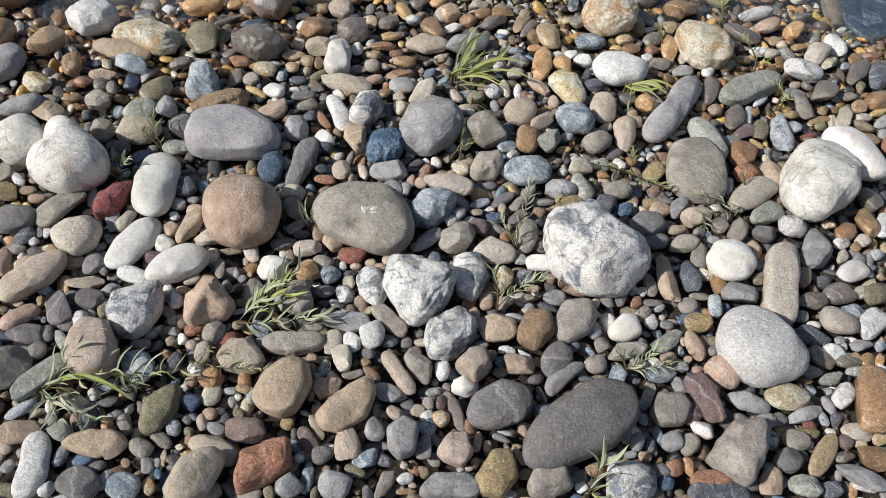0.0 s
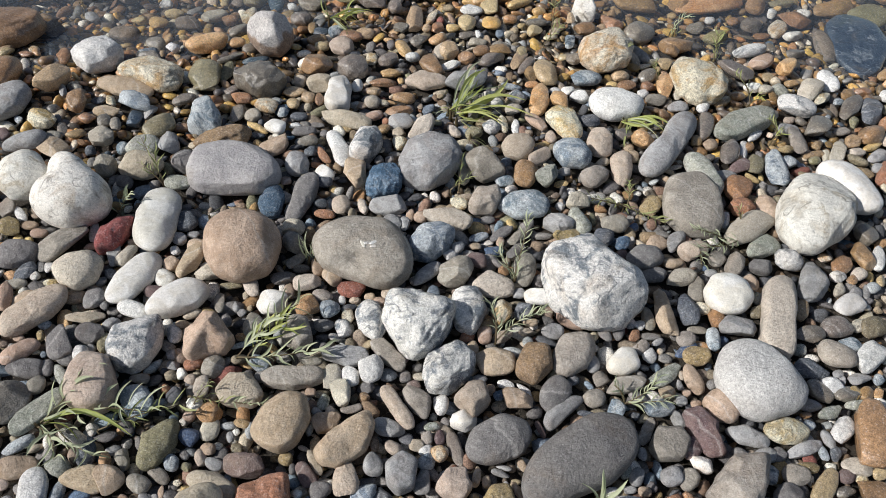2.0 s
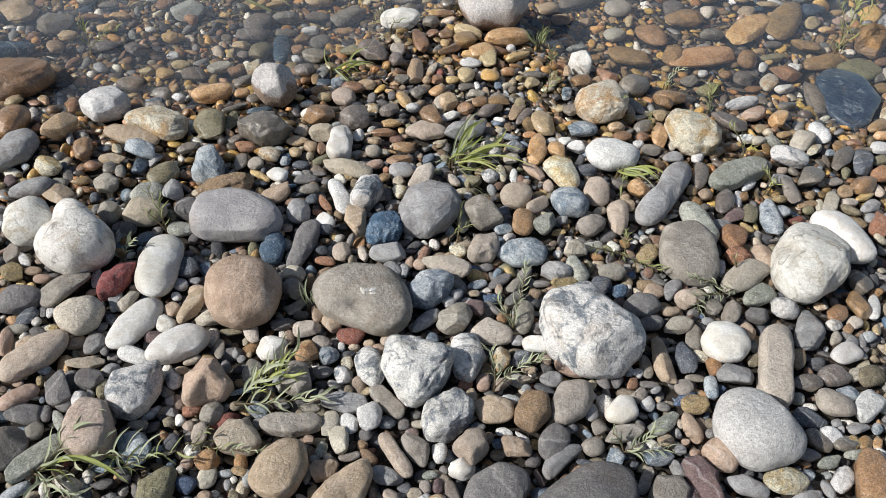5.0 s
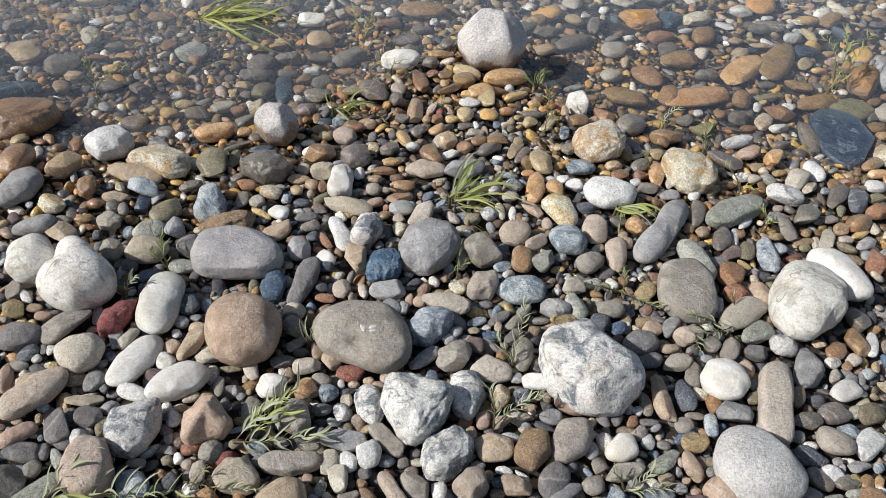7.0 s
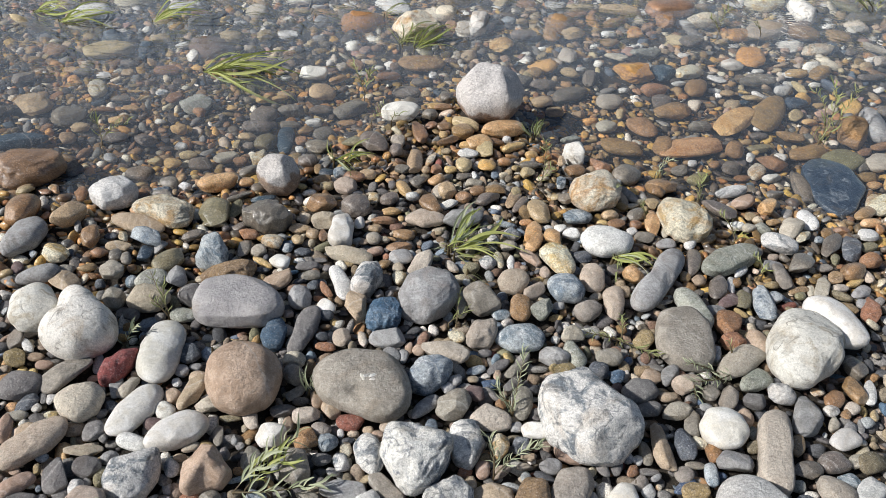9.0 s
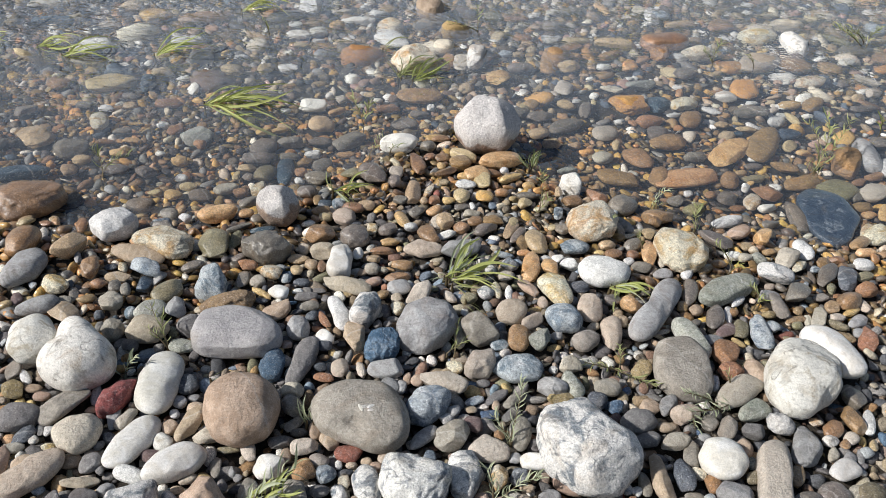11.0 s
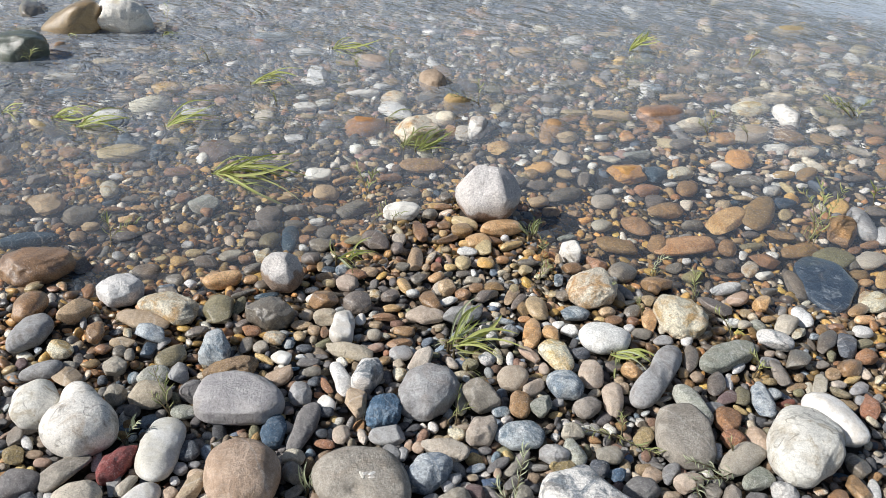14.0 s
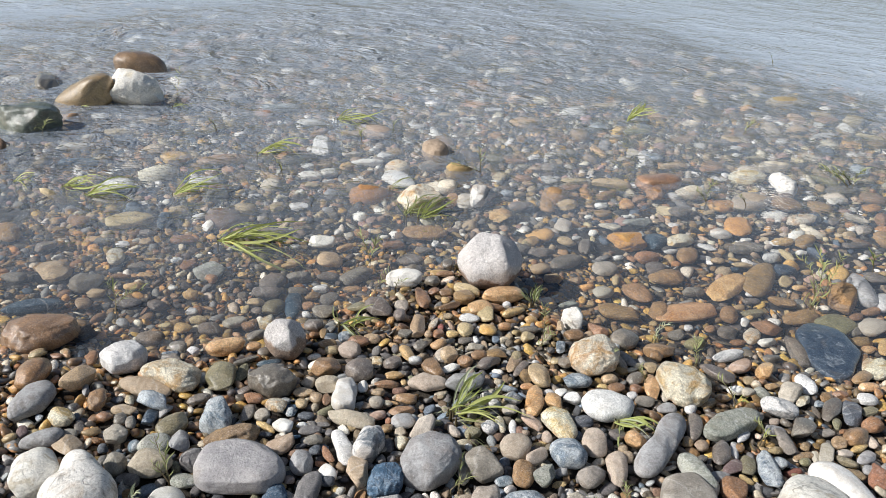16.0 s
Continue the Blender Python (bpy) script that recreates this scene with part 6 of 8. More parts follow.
stone(-0.125, 1.925, 0.031, 0.029, 0.023, 26, "sandyw")
stone(-0.086, 1.869, 0.061, 0.041, 0.030, 45, "ochrew")
stone(-0.070, 1.814, 0.072, 0.048, 0.024, 91, "cream")
stone(-0.093, 1.732, 0.092, 0.055, 0.034, 135, "rustw")
cut_stone(-0.104, 1.655, 0.036, "tan", "smooth", ((29, 0.058), (116, 0.038), (193, 0.060), (270, 0.034), (350, 0.059)))
stone(-0.201, 1.681, 0.058, 0.033, 0.023, 11, "ochrew")
stone(-0.220, 1.634, 0.069, 0.039, 0.023, 11, "rustw")
stone(-0.237, 1.595, 0.040, 0.029, 0.020, 11, "sandyw")
stone(-0.232, 1.542, 0.043, 0.041, 0.031, 24, "cream")
stone(-0.202, 1.550, 0.027, 0.026, 0.019, 24, "amber")
stone(-0.152, 1.570, 0.062, 0.039, 0.029, 1, "rustw")
stone(-0.159, 1.523, 0.073, 0.039, 0.020, 11, "rustw")
stone(-0.221, 1.489, 0.047, 0.034, 0.024, 31, "brown")
stone(-0.189, 1.481, 0.027, 0.021, 0.011, 96, "rust")
stone(-0.190, 1.443, 0.039, 0.037, 0.021, 77, "rustw")
stone(-0.150, 1.433, 0.033, 0.031, 0.016, 23, "tan")
stone(-0.142, 1.389, 0.046, 0.038, 0.025, 95, "amber")
stone(-0.159, 1.329, 0.023, 0.022, 0.017, 90, "dark")
stone(-0.374, 1.542, 0.050, 0.027, 0.018, 100, "rustw")
stone(-0.440, 1.609, 0.044, 0.035, 0.024, 103, "tan")
stone(-0.443, 1.561, 0.063, 0.033, 0.023, 10, "sandyw")
stone(-0.439, 1.513, 0.036, 0.034, 0.018, 178, "sandyw")
stone(-0.404, 1.539, 0.036, 0.035, 0.025, 2, "sandyw")
stone(-0.573, 1.509, 0.058, 0.044, 0.030, 175, "rust")
stone(-0.608, 1.545, 0.045, 0.029, 0.017, 53, "darkw")
stone(-0.643, 1.622, 0.096, 0.034, 0.017, 92, "olive")
stone(-0.579, 1.683, 0.077, 0.032, 0.019, 29, "slatew")
stone(-0.652, 1.687, 0.081, 0.028, 0.020, 45, "darkw")
stone(-0.569, 1.453, 0.071, 0.039, 0.019, 97, "darkw")
stone(-0.504, 1.402, 0.070, 0.024, 0.017, 148, "ochrew")
stone(-0.500, 1.377, 0.040, 0.020, 0.013, 8, "slate")
stone(-0.457, 1.476, 0.041, 0.031, 0.017, 107, "bluegrey")
stone(-0.412, 1.462, 0.045, 0.031, 0.017, 8, "slate")
stone(-0.413, 1.427, 0.032, 0.020, 0.014, 9, "pale")
stone(-0.387, 1.407, 0.063, 0.031, 0.016, 14, "dark")
stone(-0.369, 1.366, 0.051, 0.029, 0.022, 23, "greybrown")
stone(-0.356, 1.331, 0.034, 0.031, 0.019, 110, "slate")
stone(-0.361, 1.437, 0.041, 0.018, 0.010, 9, "dark")
stone(-0.323, 1.323, 0.064, 0.022, 0.014, 124, "rust")
stone(-0.280, 1.432, 0.029, 0.021, 0.015, 10, "sandy")
stone(-0.294, 1.445, 0.026, 0.018, 0.013, 10, "tan")
stone(-0.301, 1.228, 0.039, 0.030, 0.021, 7, "slate")
stone(-0.342, 1.227, 0.058, 0.038, 0.018, 87, "greybrown")
stone(-0.423, 1.279, 0.033, 0.027, 0.014, 112, "dark")
stone(-0.392, 1.222, 0.031, 0.026, 0.015, 113, "brown")
stone(-0.195, 1.360, 0.040, 0.020, 0.012, 9, "greybrown")
stone(-0.690, 1.982, 0.058, 0.040, 0.021, 162, "amber")
stone(-0.659, 1.776, 0.050, 0.037, 0.022, 37, "ochrew")
stone(-0.682, 1.861, 0.057, 0.035, 0.024, 45, "darkw")
stone(-0.727, 1.934, 0.050, 0.040, 0.031, 14, "rustwu")
stone(-0.008, 1.970, 0.073, 0.054, 0.032, 88, "sandyw")
stone(-0.047, 1.942, 0.043, 0.035, 0.019, 22, "ochrew")
stone(-0.061, 1.892, 0.056, 0.029, 0.021, 39, "darkw")
stone(-0.006, 1.909, 0.045, 0.024, 0.016, 12, "darkw")
stone(0.031, 1.925, 0.044, 0.022, 0.016, 92, "pale")
stone(0.067, 1.984, 0.069, 0.059, 0.030, 96, "orangew")
stone(0.124, 2.024, 0.047, 0.039, 0.025, 23, "ochrew")
stone(0.196, 1.973, 0.054, 0.047, 0.026, 51, "sandyw")
stone(0.204, 2.018, 0.066, 0.036, 0.025, 13, "darkw")
stone(0.030, 1.876, 0.058, 0.028, 0.022, 12, "cream")
stone(0.042, 1.833, 0.051, 0.037, 0.027, 26, "rustw")
stone(0.004, 1.784, 0.051, 0.046, 0.036, 23, "rustw")
stone(-0.048, 1.805, 0.062, 0.055, 0.039, 23, "sandyw", "lump")
stone(-0.040, 1.748, 0.061, 0.034, 0.024, 39, "white")
stone(0.099, 1.873, 0.059, 0.034, 0.021, 14, "darkw")
stone(0.074, 1.792, 0.089, 0.056, 0.035, 38, "darkw")
stone(0.007, 1.675, 0.132, 0.076, 0.047, 35, "grey")
stone(0.155, 1.819, 0.109, 0.038, 0.019, 72, "sandyw")
stone(0.175, 1.786, 0.090, 0.031, 0.023, 65, "darkw")
stone(0.231, 1.754, 0.100, 0.072, 0.038, 118, "sandyw")
stone(0.188, 1.746, 0.078, 0.037, 0.026, 86, "rustw")
stone(0.223, 1.835, 0.025, 0.022, 0.017, 24, "pale")
stone(0.286, 1.856, 0.034, 0.029, 0.015, 57, "sandyw")
stone(0.192, 1.703, 0.042, 0.026, 0.014, 14, "ochrew")
stone(0.134, 1.678, 0.061, 0.028, 0.018, 173, "bluegrey")
stone(0.149, 1.622, 0.057, 0.047, 0.037, 16, "marble", "lump")
stone(0.097, 1.598, 0.037, 0.030, 0.024, 3, "pale")
stone(0.141, 1.572, 0.047, 0.042, 0.026, 60, "cream")
stone(0.089, 1.653, 0.023, 0.022, 0.017, 40, "cream")
stone(0.257, 1.686, 0.034, 0.029, 0.014, 40, "pale")
stone(0.293, 1.696, 0.047, 0.030, 0.016, 47, "white")
stone(0.323, 1.664, 0.054, 0.042, 0.033, 16, "pale")
stone(0.270, 1.634, 0.069, 0.051, 0.034, 127, "ochrew")
stone(0.203, 1.535, 0.076, 0.043, 0.023, 129, "brown")
stone(0.242, 1.483, 0.048, 0.030, 0.017, 84, "tan")
stone(0.346, 1.565, 0.058, 0.047, 0.029, 28, "slate")
stone(0.149, 1.509, 0.058, 0.022, 0.013, 90, "pale")
stone(0.115, 1.509, 0.066, 0.026, 0.019, 100, "amber")
stone(0.085, 1.488, 0.047, 0.044, 0.031, 56, "marble", "lump")
stone(-0.009, 1.459, 0.051, 0.028, 0.018, 128, "cream")
stone(0.042, 1.459, 0.048, 0.039, 0.025, 17, "olive")
stone(0.207, 1.392, 0.079, 0.042, 0.032, 45, "tan")
stone(0.372, 1.409, 0.039, 0.024, 0.015, 32, "tan")
stone(0.347, 1.342, 0.079, 0.058, 0.040, 36, "greybrown")
stone(0.274, 1.356, 0.033, 0.026, 0.016, 22, "grey")
stone(0.231, 1.323, 0.071, 0.046, 0.041, 48, "green", "block")
stone(0.126, 1.293, 0.050, 0.032, 0.022, 12, "bluegrey")
stone(0.027, 1.315, 0.099, 0.035, 0.019, 87, "cream")
stone(0.033, 1.405, 0.027, 0.021, 0.011, 87, "pale")
stone(0.481, 1.500, 0.058, 0.057, 0.055, 37, "ochrew", "lump")
stone(0.455, 1.446, 0.049, 0.028, 0.014, 78, "brown")
stone(0.435, 1.524, 0.051, 0.041, 0.027, 27, "darkw")
stone(0.446, 1.785, 0.057, 0.038, 0.030, 14, "sandyw")
stone(0.420, 1.746, 0.039, 0.029, 0.017, 23, "ochrew")
stone(0.463, 1.746, 0.060, 0.036, 0.019, 26, "rustw")
stone(0.522, 1.752, 0.041, 0.034, 0.025, 26, "rustw")
stone(0.528, 1.801, 0.070, 0.046, 0.030, 39, "darkw")
stone(0.587, 1.884, 0.056, 0.040, 0.023, 70, "sandyw")
stone(0.571, 1.763, 0.115, 0.050, 0.030, 84, "ochrew", "block")
stone(0.539, 1.696, 0.065, 0.043, 0.022, 20, "greybrown")
stone(0.507, 1.721, 0.036, 0.029, 0.015, 40, "pale")
stone(0.498, 1.889, 0.082, 0.029, 0.014, 101, "sandyw")
stone(0.518, 1.915, 0.083, 0.033, 0.024, 120, "grey")
stone(0.485, 1.990, 0.041, 0.036, 0.026, 31, "pale")
stone(0.445, 2.091, 0.083, 0.064, 0.050, 143, "rustw", "lump")
stone(0.414, 2.063, 0.043, 0.035, 0.020, 62, "sandyw")
stone(0.360, 2.025, 0.071, 0.050, 0.030, 33, "rustw")
stone(0.622, 1.979, 0.090, 0.053, 0.040, 73, "rustw")
stone(0.319, 1.852, 0.058, 0.047, 0.023, 32, "darkw")
stone(0.640, 1.990, 0.111, 0.066, 0.046, 15, "rustw")
stone(0.739, 2.173, 0.069, 0.055, 0.033, 50, "darkwu")
stone(0.786, 2.104, 0.090, 0.058, 0.037, 43, "olivewu")
stone(0.878, 2.254, 0.050, 0.039, 0.023, 48, "rustwu")
stone(0.931, 2.232, 0.089, 0.065, 0.046, 67, "darkwu")
stone(0.953, 2.170, 0.062, 0.030, 0.015, 16, "rustwu")
stone(0.801, 2.259, 0.036, 0.025, 0.017, 20, "pale")
stone(1.032, 2.352, 0.044, 0.032, 0.018, 55, "pale")
stone(0.796, 1.881, 0.115, 0.056, 0.032, 140, "darkw")
stone(0.888, 1.945, 0.098, 0.054, 0.036, 41, "brown")
stone(0.891, 1.868, 0.044, 0.032, 0.015, 40, "sandyw")
stone(0.956, 1.848, 0.048, 0.033, 0.018, 30, "rustw")
stone(0.936, 1.871, 0.032, 0.020, 0.014, 18, "rustw")
stone(0.833, 1.798, 0.062, 0.032, 0.025, 13, "white")
stone(0.868, 1.795, 0.048, 0.035, 0.027, 20, "cream")
stone(0.909, 1.799, 0.054, 0.036, 0.028, 135, "green")
stone(0.736, 1.724, 0.079, 0.028, 0.019, 42, "rustw")
stone(0.776, 1.748, 0.051, 0.036, 0.027, 19, "rustw")
stone(0.605, 1.736, 0.055, 0.025, 0.014, 78, "cream")
stone(0.598, 1.672, 0.062, 0.039, 0.022, 19, "grey")
stone(0.670, 1.686, 0.062, 0.033, 0.023, 68, "pale")
stone(0.997, 1.810, 0.105, 0.061, 0.047, 62, "cream", "lump")
stone(1.066, 1.872, 0.099, 0.062, 0.031, 81, "pale")
stone(1.028, 1.785, 0.077, 0.036, 0.023, 59, "amber")
stone(0.977, 1.637, 0.093, 0.060, 0.040, 62, "darkw")
stone(1.021, 1.699, 0.025, 0.018, 0.012, 53, "bluegrey")
stone(1.072, 1.774, 0.039, 0.026, 0.017, 59, "bluegrey")
stone(1.099, 1.751, 0.140, 0.049, 0.029, 56, "darkw")
stone(1.105, 1.809, 0.051, 0.037, 0.023, 47, "rustw")
stone(1.163, 1.841, 0.051, 0.032, 0.020, 23, "rustw")
stone(1.154, 1.743, 0.119, 0.056, 0.033, 73, "slate")
stone(1.208, 1.822, 0.051, 0.025, 0.012, 18, "darkw")
stone(1.236, 1.824, 0.063, 0.046, 0.028, 1, "pale")
stone(1.276, 1.902, 0.073, 0.035, 0.024, 14, "ochrew")
stone(1.287, 1.969, 0.106, 0.047, 0.026, 45, "rustw")
stone(1.349, 2.052, 0.133, 0.047, 0.026, 65, "amber")
stone(1.368, 2.125, 0.082, 0.029, 0.020, 69, "rustwu")
stone(1.432, 2.226, 0.068, 0.032, 0.017, 17, "ochrewu")
stone(1.217, 1.766, 0.074, 0.032, 0.019, 30, "olive")
stone(1.189, 1.689, 0.069, 0.052, 0.039, 38, "rust")
stone(1.115, 1.624, 0.087, 0.057, 0.044, 43, "rustw")
stone(1.091, 1.688, 0.060, 0.027, 0.017, 66, "olive")
stone(1.044, 1.640, 0.059, 0.032, 0.017, 28, "greybrown")
stone(1.098, 1.657, 0.030, 0.020, 0.010, 37, "rust")
stone(1.007, 1.543, 0.112, 0.041, 0.026, 59, "cream", "lump")
stone(1.061, 1.596, 0.062, 0.042, 0.022, 47, "sandy")
stone(1.060, 1.555, 0.052, 0.030, 0.020, 18, "cream")
stone(1.052, 1.521, 0.059, 0.027, 0.020, 154, "olive")
stone(1.114, 1.589, 0.074, 0.026, 0.017, 38, "ochrew")
stone(1.114, 1.546, 0.074, 0.037, 0.019, 40, "grey")
stone(1.156, 1.622, 0.060, 0.031, 0.022, 99, "tan")
stone(1.047, 1.472, 0.065, 0.038, 0.020, 169, "sandy")
stone(1.098, 1.498, 0.040, 0.028, 0.019, 46, "grey")
stone(1.113, 1.472, 0.103, 0.048, 0.033, 63, "rust")
stone(0.941, 1.529, 0.072, 0.025, 0.013, 23, "sandy")
stone(0.972, 1.530, 0.051, 0.020, 0.012, 76, "cream")
stone(0.957, 1.567, 0.035, 0.024, 0.017, 60, "sandy")
stone(0.936, 1.504, 0.038, 0.027, 0.017, 37, "olivew")
stone(0.902, 1.574, 0.109, 0.045, 0.033, 92, "greybrown")
stone(0.895, 1.624, 0.060, 0.036, 0.019, 178, "grey")
stone(0.907, 1.667, 0.035, 0.026, 0.016, 33, "tan")
stone(0.937, 1.665, 0.036, 0.028, 0.021, 132, "darkw")
stone(0.870, 1.537, 0.045, 0.030, 0.021, 21, "sandy")
stone(0.860, 1.482, 0.040, 0.038, 0.028, 131, "bluegrey")
stone(0.708, 1.491, 0.099, 0.050, 0.032, 68, "darkw")
stone(0.752, 1.520, 0.073, 0.025, 0.014, 75, "pale")
stone(0.768, 1.530, 0.032, 0.026, 0.019, 36, "rustw")
stone(0.792, 1.582, 0.069, 0.026, 0.017, 45, "pale")
stone(0.724, 1.559, 0.052, 0.024, 0.012, 14, "slate")
stone(0.663, 1.520, 0.041, 0.033, 0.024, 32, "brown")
stone(0.629, 1.530, 0.042, 0.032, 0.019, 61, "rustw")
stone(0.728, 1.442, 0.072, 0.037, 0.021, 41, "plum")
stone(0.771, 1.461, 0.076, 0.042, 0.021, 68, "olive")
stone(0.652, 1.470, 0.033, 0.027, 0.018, 46, "darkw")
stone(0.683, 1.403, 0.061, 0.041, 0.023, 22, "grey")
stone(-1.886, 2.441, 0.171, 0.094, 0.051, 129, "rustwu")
stone(-1.543, 2.469, 0.066, 0.032, 0.024, 11, "ochrewu")
stone(-1.682, 2.367, 0.089, 0.078, 0.041, 59, "darkwu")
stone(-1.482, 2.662, 0.198, 0.127, 0.064, 28, "sandywu")
stone(-1.337, 2.825, 0.097, 0.071, 0.043, 9, "sandywu")
stone(-1.680, 2.618, 0.098, 0.081, 0.044, 154, "rustwu")
stone(-1.346, 2.689, 0.163, 0.057, 0.045, 106, "slatewu", "block")
stone(-1.290, 2.604, 0.075, 0.039, 0.019, 116, "ochrewu")
stone(-1.200, 2.542, 0.108, 0.054, 0.035, 11, "rustwu")
stone(-1.233, 2.796, 0.059, 0.047, 0.025, 5, "pale")
stone(-1.154, 2.697, 0.107, 0.043, 0.034, 109, "white", "block")
stone(-1.098, 2.337, 0.068, 0.054, 0.030, 47, "rustwu")
stone(-1.152, 2.367, 0.049, 0.044, 0.027, 161, "marble")
stone(-1.256, 2.366, 0.060, 0.021, 0.012, 11, "ochrewu")
stone(-1.217, 2.231, 0.065, 0.032, 0.023, 10, "ochrewu")
stone(-1.226, 2.141, 0.067, 0.051, 0.035, 0, "ochrewu")
stone(-1.330, 1.993, 0.071, 0.054, 0.029, 121, "sandywu")
stone(-1.321, 2.063, 0.064, 0.045, 0.034, 3, "sandywu")
stone(-1.084, 2.165, 0.039, 0.032, 0.019, 174, "white")
stone(-1.003, 2.121, 0.061, 0.051, 0.034, 175, "ochrewu")
stone(-0.975, 2.249, 0.047, 0.043, 0.033, 167, "rustwu")
stone(-1.084, 2.031, 0.078, 0.065, 0.034, 158, "darkwu")
stone(-1.300, 2.204, 0.073, 0.043, 0.022, 6, "rustwu")
stone(-1.189, 2.029, 0.092, 0.055, 0.030, 5, "darkwu")
stone(-0.998, 1.906, 0.051, 0.034, 0.026, 5, "sandywu")
stone(-1.000, 1.798, 0.091, 0.059, 0.041, 4, "darkwu")
stone(-0.913, 1.966, 0.060, 0.043, 0.027, 3, "sandywu")
stone(-0.849, 1.905, 0.081, 0.056, 0.034, 4, "darkwu")
stone(-0.833, 1.734, 0.041, 0.036, 0.023, 144, "pale")
stone(-0.891, 1.752, 0.056, 0.043, 0.028, 176, "darkw")
stone(-1.141, 1.896, 0.048, 0.038, 0.024, 135, "grey")
stone(-1.210, 1.787, 0.060, 0.056, 0.044, 71, "darkwu", "block")
stone(-1.264, 1.627, 0.055, 0.030, 0.024, 55, "sandyw")
stone(-1.194, 1.656, 0.042, 0.022, 0.013, 125, "ochrew")
stone(-0.867, 1.650, 0.072, 0.047, 0.043, 6, "darkw", "lump")
stone(-1.649, 2.108, 0.087, 0.062, 0.039, 176, "darkwu")
stone(-0.957, 2.017, 0.043, 0.031, 0.025, 5, "pale")
stone(-1.340, 2.500, 0.053, 0.032, 0.019, 9, "sandywu")
stone(-1.416, 2.460, 0.061, 0.038, 0.019, 7, "pale")
stone(-1.367, 2.579, 0.073, 0.045, 0.026, 9, "darkwu")
stone(-1.504, 2.466, 0.070, 0.041, 0.026, 9, "darkwu")
stone(-1.278, 2.288, 0.074, 0.038, 0.029, 11, "darkwu")
stone(-1.058, 2.898, 0.100, 0.088, 0.061, 9, "sandywu")
stone(-0.933, 2.975, 0.108, 0.072, 0.039, 96, "sandywu")
stone(-0.836, 2.993, 0.087, 0.058, 0.037, 14, "pale")
stone(-0.880, 3.182, 0.048, 0.042, 0.026, 17, "white")
stone(-1.077, 3.089, 0.064, 0.037, 0.021, 14, "pale")
stone(-0.954, 3.103, 0.047, 0.037, 0.024, 15, "cream")
stone(-0.722, 2.941, 0.045, 0.037, 0.025, 101, "sandywu")
stone(-0.603, 2.758, 0.041, 0.035, 0.026, 100, "white")
stone(-0.547, 2.731, 0.049, 0.048, 0.029, 38, "cream")
stone(-0.961, 2.825, 0.050, 0.048, 0.031, 171, "cream")
stone(-0.786, 2.822, 0.060, 0.032, 0.022, 14, "rustwu")
stone(-0.867, 2.552, 0.119, 0.051, 0.036, 12, "olivewu")
stone(-0.745, 2.592, 0.046, 0.037, 0.020, 10, "pale")
stone(-0.864, 2.705, 0.134, 0.050, 0.034, 13, "darkwu")
stone(-0.543, 2.614, 0.091, 0.042, 0.033, 56, "ochrewu")
stone(-0.576, 2.484, 0.115, 0.105, 0.065, 103, "sandywu")
stone(-0.498, 2.760, 0.080, 0.059, 0.035, 156, "rustwu")
stone(-0.440, 2.800, 0.050, 0.035, 0.023, 16, "sandywu")
stone(-0.398, 2.760, 0.040, 0.026, 0.018, 15, "white")
stone(-0.346, 2.677, 0.097, 0.046, 0.038, 14, "rustwu", "block")
stone(-0.213, 2.659, 0.081, 0.046, 0.028, 15, "darkwu")
stone(-0.262, 2.546, 0.112, 0.072, 0.042, 15, "darkwu")
stone(-0.172, 2.739, 0.064, 0.039, 0.020, 92, "marble")
stone(-0.777, 2.394, 0.066, 0.038, 0.028, 24, "ochrewu")
stone(-0.710, 2.446, 0.068, 0.046, 0.025, 11, "sandywu")
stone(-0.833, 2.382, 0.050, 0.047, 0.023, 152, "darkwu")
stone(-0.725, 2.416, 0.063, 0.052, 0.027, 8, "ochrewu")
stone(-0.743, 2.263, 0.110, 0.077, 0.045, 57, "darkwu")
stone(-0.872, 2.308, 0.042, 0.027, 0.021, 10, "ochrewu")
stone(-0.553, 2.360, 0.096, 0.043, 0.030, 12, "darkwu")
stone(-0.741, 2.183, 0.114, 0.063, 0.047, 10, "darkwu")
stone(-0.626, 2.119, 0.174, 0.061, 0.031, 103, "slatewu")
stone(-0.638, 2.226, 0.075, 0.049, 0.029, 10, "darkwu")
stone(-0.561, 2.260, 0.061, 0.041, 0.029, 11, "marble")
stone(-0.506, 2.172, 0.077, 0.059, 0.037, 43, "darkwu")
stone(-0.576, 2.201, 0.059, 0.045, 0.031, 10, "rustwu")
stone(-0.571, 2.113, 0.045, 0.040, 0.026, 111, "rustwu")
stone(-0.762, 2.117, 0.061, 0.045, 0.029, 6, "sandywu")
stone(-0.785, 2.072, 0.056, 0.025, 0.017, 97, "sandywu")
stone(-0.679, 1.970, 0.086, 0.049, 0.025, 94, "amber")
stone(-0.743, 2.070, 0.040, 0.035, 0.018, 172, "darkwu")
stone(-0.672, 1.852, 0.074, 0.043, 0.030, 52, "darkw")
stone(-0.557, 2.041, 0.039, 0.034, 0.020, 112, "pale")
stone(-0.434, 1.867, 0.051, 0.027, 0.014, 10, "slatew")
stone(-0.383, 1.871, 0.041, 0.038, 0.022, 6, "bluegrey")
stone(-0.491, 2.032, 0.093, 0.061, 0.040, 10, "darkw")
stone(-0.377, 2.056, 0.086, 0.051, 0.031, 12, "olivew")
stone(-0.309, 2.045, 0.113, 0.074, 0.054, 128, "darkw")
stone(-0.235, 2.081, 0.059, 0.049, 0.034, 94, "cream")
stone(-0.234, 2.020, 0.058, 0.046, 0.033, 95, "darkw")
